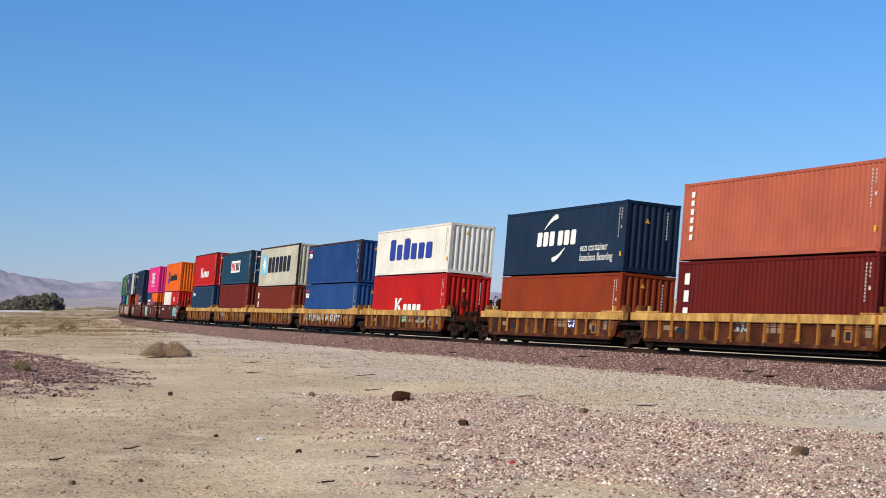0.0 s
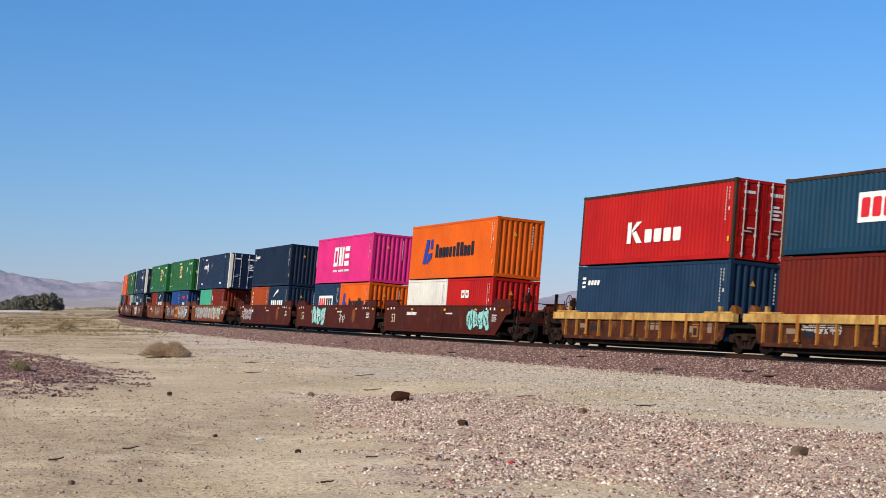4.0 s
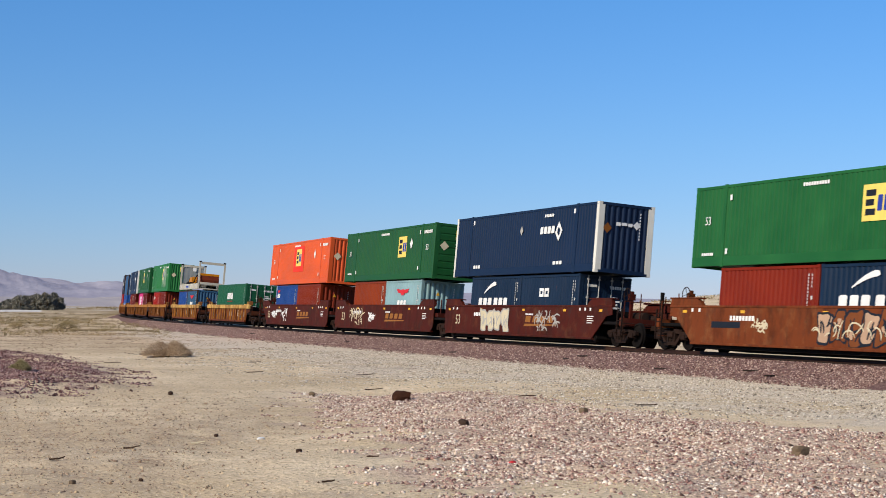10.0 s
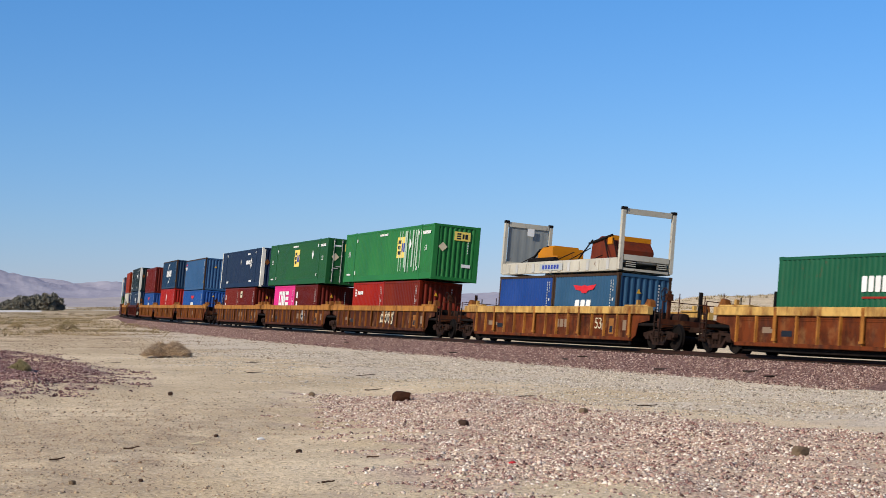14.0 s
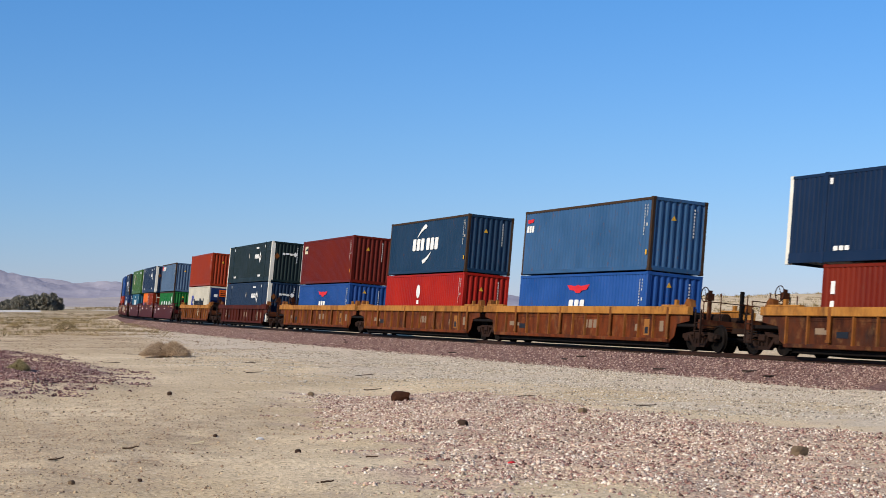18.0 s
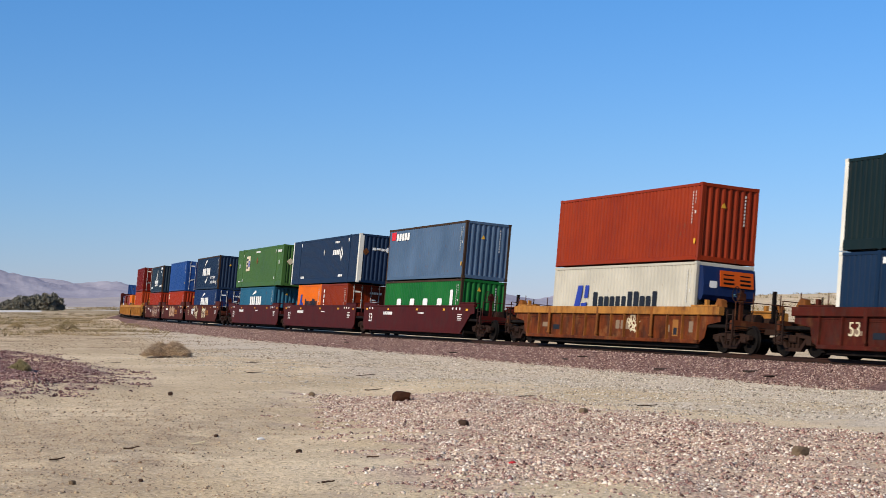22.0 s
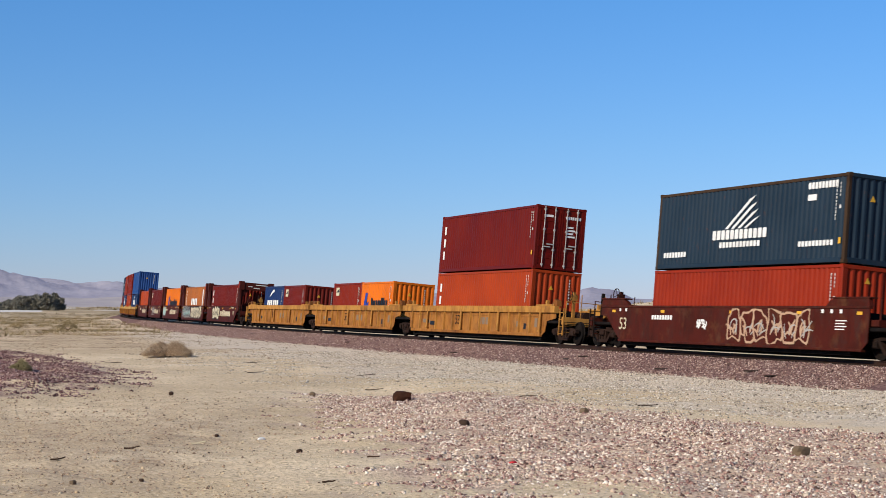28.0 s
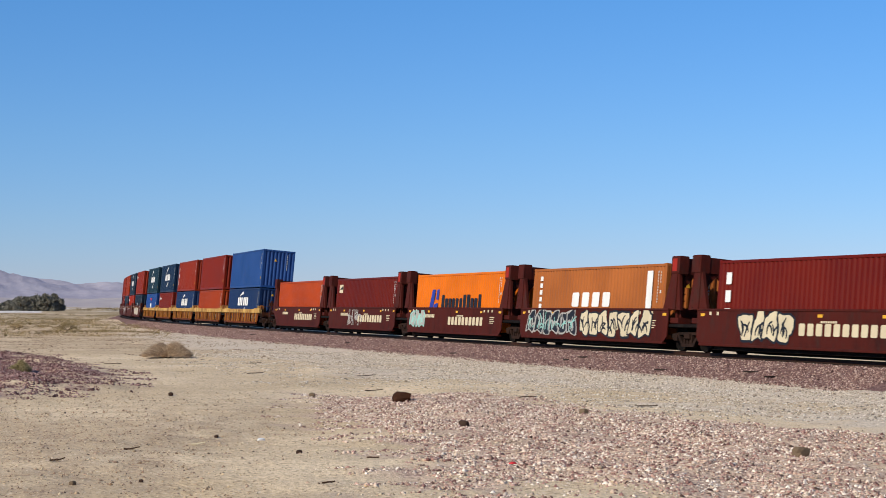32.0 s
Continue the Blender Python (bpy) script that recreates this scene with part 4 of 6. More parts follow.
        out += [("logo", M_WHITE, letter_ring(-2.05, z, 0.95, 1.2, 0.24) + [[(-0.85, z), (-0.35, z), (-0.3, z + 1.2), (-0.8, z + 1.2)], [(-0.22, z), (0.13, z), (0.2, z + 1.2), (-0.16, z + 1.2)]]
                 + bar(0.38, z, 1.0, 0.3) + bar(0.41, z + 0.45, 0.95, 0.3) + bar(0.44, z + 0.9, 1.0, 0.3)),
                ("slogan", M_WHITE, word(-2.05, H * 0.24, 1.0, 0.13, 5) + word(-0.85, H * 0.24, 1.2, 0.13, 7) + word(0.42, H * 0.24, 1.1, 0.13, 7))]
    elif kind == "block_short":
        z = H * 0.46
        out += [("logo", M_WHITE, letter_ring(-1.5, z, 0.85, 1.0, 0.22) + bar(-0.5, z, 0.4, 1.0) + bar(-0.02, z, 0.34, 1.0) + bar(0.5, z, 0.85, 0.24) + bar(0.5, z + 0.38, 0.85, 0.24) + bar(0.5, z + 0.76, 0.85, 0.24))]
    elif kind in ("square", "square_white", "square_left"):
        q = {"square": 2.1, "square_white": -h + 3.4, "square_left": -0.6}[kind]
        out += [("logo_panel", M_LOGO if kind != "square_white" else M_CREAM, bar(q, H * 0.42, 1.4, 1.15)), ("logo", M_DARKMARK, bar(q + 0.16, H * 0.42 + 0.18, 0.5, 0.2) + bar(q + 0.16, H * 0.42 + 0.48, 0.42, 0.2) + bar(q + 0.16, H * 0.42 + 0.78, 0.5, 0.2)),
                ("blue_letters", M_BLUEMARK, word(q + 0.75, H * 0.42 + 0.3, 0.65, 0.5, 2, 0.05))]
        out += [("warning_diamond", M_DIMOCHRE if kind == "square_white" else M_WHITE, diamond(q + {"square": 2.2, "square_left": 5.0, "square_white": 4.0}[kind], H * 0.66, 0.3)), ("small_writing", M_WHITE, word(-1.2, H * 0.87, 1.5, 0.12, 10) + word(h - 1.75, H * 0.82, 1.3, 0.17, 8) + bar(-5.8, H * 0.15, 0.14, 0.2) + bar(5.6, H * 0.17, 0.14, 0.2) + word(-h + 0.7, H * 0.14, 0.8, 0.1, 6) + bar(5.6, H * 0.82, 0.14, 0.2) + bar(-5.7, H * 0.8, 0.14, 0.2))]
    elif kind in ("diamond_word", "diamond_far"):
        q = 2.3 if kind == "diamond_word" else -4.4
        out += [("logo", M_WHITE, word(q, H * 0.60, 1.6, 0.32, 4, 0.1) + pinwheel(q + 1.98, H * 0.62, 0.46)), ("dull_diamond", M_GREYMARK, diamond(0.2 if q > 0 else -0.5, H * 0.68, 0.22)), ("small_writing", M_WHITE, word(q + 0.4, H * 0.85, 1.0, 0.13, 6) + word(-5.4, H * 0.13, 0.9, 0.15, 3) + word(3.9, H * 0.13, 1.0, 0.15, 3) + bar(5.7, H * 0.86, 0.16, 0.2) + bar(-5.8, H * 0.86, 0.16, 0.2))]
    elif kind == "vertical":
        out += [("logo", M_WHITE, column(-h + 0.62, H - 0.35, 1.9, 6, 0.22))]
    elif kind == "vertical_three":
        out += [("logo", M_WHITE, column(-h + 0.55, H - 0.45, 1.9, 3, 0.34))]
    elif kind == "vertical_letters":
        out += [("logo", M_WHITE, column(-h + 0.5, H - 0.55, 1.9, 3, 0.22))]
    elif kind == "corner_word":
        out += [("red_logo", M_REDMARK, bar(-h + 0.5, H * 0.78, 0.75, 0.45)), ("logo", M_WHITE, word(-h + 1.35, H * 0.76, 2.3, 0.4, 5, 0.06, 0.12))]
    elif kind == "corner_small":
        out += [("logo", M_WHITE, bar(-h + 0.5, H * 0.8, 0.3, 0.1) + bar(-h + 0.5, H * 0.74, 0.3, 0.1) + bar(-h + 0.5, H * 0.68, 0.3, 0.1) + word(-h + 1.0, H * 0.72, 1.1, 0.2, 4, 0.3))]
    elif kind == "spaced_word":
        out += [("logo", M_WHITE, [f for x in (-3.8, -1.6, 0.5, 2.7) for f in word(x, H * 0.25, 0.95, 0.95, 1, 0.05)]), ("sign_panel", M_WHITE, bar(h - 1.5, H * 0.3, 0.4, 1.25))]
    elif kind == "spaced_small":
        out += [("logo", M_WHITE, [f for x in (-2.0, -1.05, -0.1, 0.85) for f in word(x, H * 0.42, 0.85, 0.6, 1, 0.05)]), ("sign_panel", M_WHITE, bar(h - 1.5, H * 0.3, 0.45, 1.75)), ("vertical_logo", M_WHITE, column(-h + 0.75, H - 0.35, 1.8, 6, 0.26))]
    elif kind == "tall_word":
        out += [("logo", M_WHITE, word(-1.45, H * 0.58, 2.4, 0.5, 7, 0.02, 0.12)), ("slogan", M_DULLRED, bar(-1.4, H * 0.51, 2.3, 0.06))]
    elif kind == "feather":
        out += [("logo", M_WHITE, [[(-1.2 + i * 0.42, H * 0.47), (-1.0 + i * 0.42, H * 0.47), (0.75 + i * 0.1, H * (0.86 - i * 0.085)), (0.35 + i * 0.1, H * (0.82 - i * 0.085))] for i in range(4)] + word(-2.0, H * 0.34, 3.6, 0.34, 12)), ("slogan", M_WHITE, word(-1.5, H * 0.24, 2.7, 0.2, 12)),
                ("small_writing", M_WHITE, word(-h + 0.6, H * 0.15, 1.7, 0.2, 8) + word(h - 2.6, H * 0.2, 2.0, 0.18, 10) + word(h - 2.2, H * 0.85, 1.7, 0.22, 9) + bar(h - 2.2, H * 0.72, 0.5, 0.2))]
    elif kind == "round_logo":
        out += [("logo", M_WHITE, [[(-0.6 + 0.3 * math.cos(i * 0.524), H * 0.68 + 0.36 * math.sin(i * 0.524)) for i in range(12)]] + bar(-0.75, H * 0.45, 0.32, 0.2) + word(-1.5, H * 0.3, 1.9, 0.28, 6))]
    elif kind == "corner_panel":
        out += [("logo_panel", M_CREAM, bar(-h + 0.6, H * 0.7, 0.75, 0.5)), ("logo", M_DARKMARK, [[(-h + 0.65, H * 0.7 + 0.2), (-h + 1.3, H * 0.7 + 0.42), (-h + 1.3, H * 0.7 + 0.2)]])]
    elif kind == "dot_pair":
        out += [("logo", M_WHITE, ring(-1.0, H * 0.62, 0.45, 0.38, 0.12) + ring(-0.45, H * 0.62, 0.45, 0.38, 0.12))]
    return out


def text_mesh(body):
    """Flat lettering in the (x, z) plane, one metre to the line."""
    c = bpy.data.curves.new("figures", "FONT")
    c.body, c.size, c.extrude = body, 1.0, 0.004
    ob = bpy.data.objects.new("figures", c)
    scene.collection.objects.link(ob)
    m = bpy.data.meshes.new_from_object(ob.evaluated_get(bpy.context.evaluated_depsgraph_get()))
    bpy.data.objects.remove(ob)
    m.transform(Matrix.Rotation(math.pi / 2, 4, "X"))
    m.name = "figures"
    return m


def container(s_near, L, z0, H, colour, label, marks="", doors=False, wear=0.3, post=None, end_marks=True, rust_posts=False, bands=False):
    """A container whose leading end is at s_near and whose foot is z0 above the rails."""
    ob = new("shipping_container")
    domestic = L > 13
    k = cached(("box", L, H), lambda: box_meshes(L, H, domestic))
    body = paint(colour, wear)
    posts = paint(post, wear) if post else (M_OLDPOST if rust_posts else body)
    P = lambda name, key, m=body, lab="": part(name, k[key], m, ob, lab, Matrix.Translation((0, 0, z0)))
    P("side_panel", "side"), P("side_panel", "far"), P("roof", "roof"), P("floor", "floor"), P("end_panel", "back")
    if doors:
        for i in range(2):
            d = P("door", "door%d" % i)
            for j in range(2):
                part("lock_rod", k["rod%d%d" % (i, j)], M_STEEL, d, "galvanised lock rod")
    else:
        P("end_panel", "banded" if bands else "front")
    for i in range(4):
        P("corner_post", "post%d" % i, posts)
        P("corner_casting", "casting_low%d" % i, posts), P("corner_casting", "casting_top%d" % i, posts)
    for i in range(2):
        P("top_rail", "top_rail%d" % i, posts if rust_posts else body), P("bottom_rail", "bottom_rail%d" % i), P("header", "header%d" % i), P("sill", "sill%d" % i)
        if domestic:
            P("lifting_post", "mid_post%d" % i, body)
    y = -WIDE / 2 - 0.001 if not domestic else -2.59 / 2 - 0.010
    def mark_mesh(loops, name):
        sh = Shape()
        for f in loops:
            sh.flat(f, y if name.endswith("panel") else y - 0.003)
        return sh.mesh(name)
    def pieces():
        rows = []
        for a, b, c in livery(marks, L, H):
            if a.endswith("logo") or a.endswith("letters"):
                rows += [(a, b, mark_mesh([f], a)) for f in c]
            else:
                rows.append((a, b, mark_mesh(c, a)))
        return rows
    for name, m, loops in cached(("livery", marks, L, H), pieces):
        q = part(name, loops, m, ob, "", Matrix.Translation((0, 0, z0)))
        if name in ("number_marking", "small_writing", "slogan"):
            q["kind"] = "stuff"
    if L < 13 and not doors:
        part("warning_triangle", cached(("tri", L), lambda: Shape().prism([(-0.36, H * 0.7), (-0.14, H * 0.7), (-0.25, H * 0.7 + 0.2)], L / 2 - 0.019, L / 2 - 0.015, "x").mesh("warning_triangle")), M_YELMARK, ob, "small yellow warning sign", Matrix.Translation((0, 0, z0)))
    if marks == "swoosh":
        for body, z in (("eco container", 0.92), ("bamboo flooring", 0.5)):
            part("slogan", cached(body, lambda: text_mesh(body)), M_WHITE, ob, "white lettering", Matrix.Translation((2.05, y - 0.004, z0 + z)) @ Matrix.Scale(0.46, 4))
    if marks == "square_left" and label.startswith("orange"):
        part("red_patch", cached("red_patch", lambda: Shape().box(-1.3, 1.5, y + 0.001, y + 0.003, 0.85, 2.6).mesh("red_patch")), M_PATCHRED, ob, "bright red repaint round the logo", Matrix.Translation((0, 0, z0)))
    if domestic and marks.startswith("square"):
        for q in (-7.3, 6.75):
            part("figures", cached("53", lambda: text_mesh("53")), M_WHITE, ob, "", Matrix.Translation((q, y - 0.004, z0 + H * 0.52)) @ Matrix.Scale(0.42, 4))
    if end_marks and not doors:
        sh = cached(("endmark", H), lambda: turned_marks(H))
        tagged(part("end_number", sh, M_WHITE, ob, "", Matrix.Translation((L / 2 + 0.002, 0, z0))), kind="stuff")
    elif doors:
        tagged(part("end_number", cached(("doormark", H), lambda: door_marks(H)), M_WHITE, ob, "", Matrix.Translation((L / 2 + 0.001, 0, z0))), kind="stuff")
    if domestic and marks.startswith("square"):
        yc = M_CREAM if marks == "square_white" else M_LOGO
        part("end_logo_panel", cached("endlogo", lambda: Shape().box(0, 0.003, -0.15, 0.75, 2.15, 2.62).mesh("end_logo_panel")), yc, ob, "", Matrix.Translation((L / 2 + 0.004, 0, z0)))
        part("end_logo", cached("endlogo2", lambda: Shape().box(0, 0.003, 0.0, 0.22, 2.22, 2.30).box(0, 0.003, 0.0, 0.22, 2.34, 2.42).box(0, 0.003, 0.0, 0.22, 2.46, 2.54).box(0, 0.003, 0.3, 0.4, 2.25, 2.5).box(0, 0.003, 0.45, 0.6, 2.25, 2.5).mesh("end_logo")), M_DARKMARK, ob, "", Matrix.Translation((L / 2 + 0.008, 0, z0)))
        part("warning_diamond", cached("enddia", lambda: Shape().prism([(-0.75, 1.5), (-0.5, 1.75), (-0.75, 2.0), (-1.0, 1.75)], 0, 0.003, "x").mesh("warning_diamond")), M_CREAM, ob, "", Matrix.Translation((L / 2 + 0.006, 0, z0)))
        part("small_writing", cached("endbars", lambda: Shape().box(0, 0.003, 0.35, 0.85, 0.75, 0.92).mesh("small_writing")), M_WHITE, ob, "", Matrix.Translation((L / 2 + 0.006, 0, z0)))
    if domestic and marks.startswith("diamond") and not doors:
        part("end_logo", cached("enduw", lambda: Shape().box(0, 0.003, -0.45, -0.25, 2.0, 2.15).box(0, 0.003, -0.2, 0.05, 2.03, 2.15).box(0, 0.003, 0.1, 0.3, 2.0, 2.14).prism([(0.5, 1.9), (0.68, 2.08), (0.5, 2.26), (0.32, 2.08)], 0, 0.003, "x").mesh("end_logo")), M_WHITE, ob, "", Matrix.Translation((L / 2 + 0.006, 0, z0)))
        part("warning_diamond", cached("enddia2", lambda: Shape().prism([(-0.85, 1.65), (-0.65, 1.88), (-0.85, 2.1), (-1.05, 1.88)], 0, 0.003, "x").mesh("warning_diamond")), M_RUSTPOST, ob, "", Matrix.Translation((L / 2 + 0.006, 0, z0)))
    if "streaks" in label:
        rr = random.Random(4)
        for q in range(9):
            x = 2.6 + q * 0.42 + rr.uniform(-0.15, 0.15)
            part("chalk_streak", Shape().box(x - rr.uniform(0.03, 0.2), x + 0.05, y - 0.003, y, 0.3 + rr.uniform(0, 0.5), H - 0.25).mesh("chalk_streak"), M_CHALK, ob, "chalky white run-off streak", Matrix.Translation((0, 0, z0)))
    tagged(ob, label, "container", "containers on the train")
    moving.append((ob, s_near + L / 2))
    return ob


def turned_marks(H):
    sh = Shape()
    for i in range(9):
        sh.box(0, 0.003, 0.62, 0.67, H - 0.42 - i * 0.13, H - 0.34 - i * 0.13)
    return sh.mesh("end_number")


def door_marks(H):
    sh = Shape()
    for i in range(7):
        sh.box(0, 0.003, 0.22 + i * 0.11, 0.30 + i * 0.11, H - 0.55, H - 0.42)
    for i in range(4):
        sh.box(0, 0.003, 0.3, 0.62 + 0.1 * (i % 2), H - 0.95 - i * 0.14, H - 0.87 - i * 0.14)
    sh.box(0, 0.003, -0.85, -0.4, H - 0.52, H - 0.42)
    return sh.mesh("end_number")


# ---------------------------------------------------------------- well cars
WHEEL_R, AXLE = 0.483, 0.89
wheelsets = []


def wheelset_mesh():
    sh = Shape()
    for s in (-1, 1):
        sh.lathe([(0.10, s * 0.62), (0.13, s * 0.70), (0.39, s * 0.735), (0.41, s * 0.695), (WHEEL_R + 0.025, s * 0.69), (WHEEL_R + 0.025, s * 0.715), (WHEEL_R, s * 0.725), (WHEEL_R - 0.004, s * 0.815), (0.42, s * 0.82), (0.40, s * 0.78), (0.15, s * 0.80), (0.11, s * 0.86)][::s], 28)
        sh.lathe([(0.085, s * 0.86), (0.085, s * 1.05), (0.07, s * 1.07)][::s], 10)
        for i in range(3):
            a = i * 2.094
            sh.box(0.05 * math.cos(a) - 0.014, 0.05 * math.cos(a) + 0.014, *sorted((s * 1.07, s * 1.085)), 0.05 * math.sin(a) - 0.014, 0.05 * math.sin(a) + 0.014)
    sh.rod((0, -0.7, 0), (0, 0.7, 0), 0.09, 12)
    return sh.mesh("wheelset")


def side_frame_mesh(s):
    y0, y1 = sorted((s * 0.90, s * 1.06))
    sh = Shape()
    sh.prism([(-1.22, 0.62), (-0.62, 0.70), (0.62, 0.70), (1.22, 0.62), (1.22, 0.48), (1.06, 0.44), (1.02, 0.56), (0.72, 0.58), (0.5, 0.60), (-0.5, 0.60), (-0.72, 0.58), (-1.02, 0.56), (-1.06, 0.44), (-1.22, 0.48)], y0, y1, "y")
    sh.prism([(-0.78, 0.56), (-0.66, 0.60), (-0.34, 0.28), (0.34, 0.28), (0.66, 0.60), (0.78, 0.56), (0.42, 0.16), (-0.42, 0.16)], y0, y1, "y")
    for x in (-0.30, 0.22):
        sh.box(x, x + 0.08, y0, y1, 0.27, 0.62)
    for x in (-0.13, 0.08):
        sh.rod((x + 0.02, s * 0.98, 0.27), (x + 0.02, s * 0.98, 0.52), 0.06, 8)
    for x in (-AXLE, AXLE):
        sh.box(x - 0.14, x + 0.14, *sorted((s * 0.88, s * 1.09)), 0.36, 0.58, 0.03)
    return sh.mesh("side_frame")


def truck(x, car):
    b = cached("bolster", lambda: Shape().box(-0.2, 0.2, -1.12, 1.12, 0.44, 0.66, 0.04).box(-0.28, 0.28, -0.35, 0.35, 0.66, 0.80).box(-0.75, 0.75, -0.05, 0.05, 0.3, 0.42).mesh("bolster"))
    t = part("truck_bolster", b, M_TRUCK, car, "rusty cast steel truck", Matrix.Translation((x, 0, 0)))
    for s in (-1, 1):
        part("side_frame", cached(("frame", s), lambda: side_frame_mesh(s)), M_TRUCK, t)
    for e in (1.0, -1.0):
        w = part("wheelset", cached("wheels", wheelset_mesh), M_DARK, t, "dark steel wheels on an axle", Matrix.Translation((e * AXLE, 0, WHEEL_R)))
        w["end"] = e
        wheelsets.append(w)


def blob(cx, w, h, lean, ph, n=16):
    """A swelling letter-like loop, unreadable on purpose."""
    loop = []
    for j in range(n):
        a = j * 2 * math.pi / n
        q = 1 + 0.16 * math.sin(3 * a + ph) + 0.10 * math.sin(5 * a + 2 * ph)
        px, pz = math.copysign(abs(math.cos(a)) ** 0.55, math.cos(a)) * w * q, math.copysign(abs(math.sin(a)) ** 0.55, math.sin(a)) * h * q
        loop.append((cx + px + lean * pz, pz))
    return loop


def stroke(x, z, size, a0, turn, wide):
    """A curved sprayed line as a band of one loop."""
    one, two, px, pz, a = [], [], x, z, a0
    for j in range(8):
        w = wide * (0.5 + 0.5 * math.sin(math.pi * (j + 0.5) / 8))
        one.append((px - math.sin(a) * w, pz + math.cos(a) * w)), two.append((px + math.sin(a) * w, pz - math.cos(a) * w))
        px, pz, a = px + math.cos(a) * size / 7, pz + math.sin(a) * size / 7, a + turn / 7
    return one + two[::-1]


def graffiti(seed, wide, tall, tones, y):
    """Outlined swelling shapes with lines and shine: (material, mesh) rows, one above another."""
    r = random.Random(seed)
    n = max(2, round(wide / (tall * 0.72)))
    p = wide / n
    spec = [((i + 0.5) * p - wide / 2 + r.uniform(-0.06, 0.06), p * r.uniform(0.46, 0.60), tall * r.uniform(0.40, 0.50), r.uniform(-0.3, 0.3), r.uniform(0, 6.28)) for i in range(n)]
    clip = lambda loop: [(x, min(max(z, -tall / 2), tall / 2)) for x, z in loop]
    if len(tones) == 1:
        sh = Shape()
        for i, (cx, w, h, lean, ph) in enumerate(spec):
            for j in range(8):
                sh.flat(clip(stroke(cx + r.uniform(-0.9, 0.4) * w, r.uniform(-0.8, 0.5) * h, h * r.uniform(0.8, 2.2), r.uniform(-0.6, 2.2), r.uniform(-4.5, 4.5), 0.036)), y - 0.0004 * i - 0.0001 * j, 0.002)
        return [(tones[0], sh.mesh("graffiti"))]
    layers = [Shape() for _ in tones]
    for i, (cx, w, h, lean, ph) in enumerate(spec):
        d = y - 0.0016 * i
        fill = layers[0] if len(tones) < 4 or i % 3 else layers[3]
        layers[1].flat(clip(blob(cx, w * 1.04, h * 1.06, lean, ph, 22)), d, 0.0004)
        fill.flat(clip(blob(cx, w * 0.86, h * 0.90, lean, ph, 22)), d - 0.0005, 0.0004)
        for j in range(4):
            layers[1].flat(clip(stroke(cx + r.uniform(-0.55, 0.45) * w, -r.uniform(0.35, 0.75) * h, h * r.uniform(0.8, 1.3), r.uniform(1.0, 2.0), r.uniform(-2.2, 2.2), 0.045)), d - 0.0009 - 0.0001 * j, 0.0003)
        if len(tones) > 2:
            for j in range(3):
                layers[2].flat(clip(stroke(cx + r.uniform(-0.7, 0.5) * w, -r.uniform(0.2, 0.8) * h, h * r.uniform(0.9, 1.6), r.uniform(0.5, 2.2), r.uniform(-2.6, 2.6), 0.028)), d - 0.0013 - 0.0001 * j, 0.0003)
        for k in range(3, len(tones)):
            if r.random() < 0.75:
                cz = r.uniform(-0.45, 0.45) * h
                layers[k].flat(clip([(px, pz + cz) for px, pz in blob(cx + r.uniform(-0.3, 0.3) * w, w * r.uniform(0.16, 0.34), h * r.uniform(0.16, 0.42), r.uniform(-0.6, 0.6), r.uniform(0, 6.28), 12)]), d - 0.0011 - 0.0001 * k, 0.0003)
    return [(m, sh.mesh("graffiti")) for m, sh in zip(tones, layers) if sh.v]


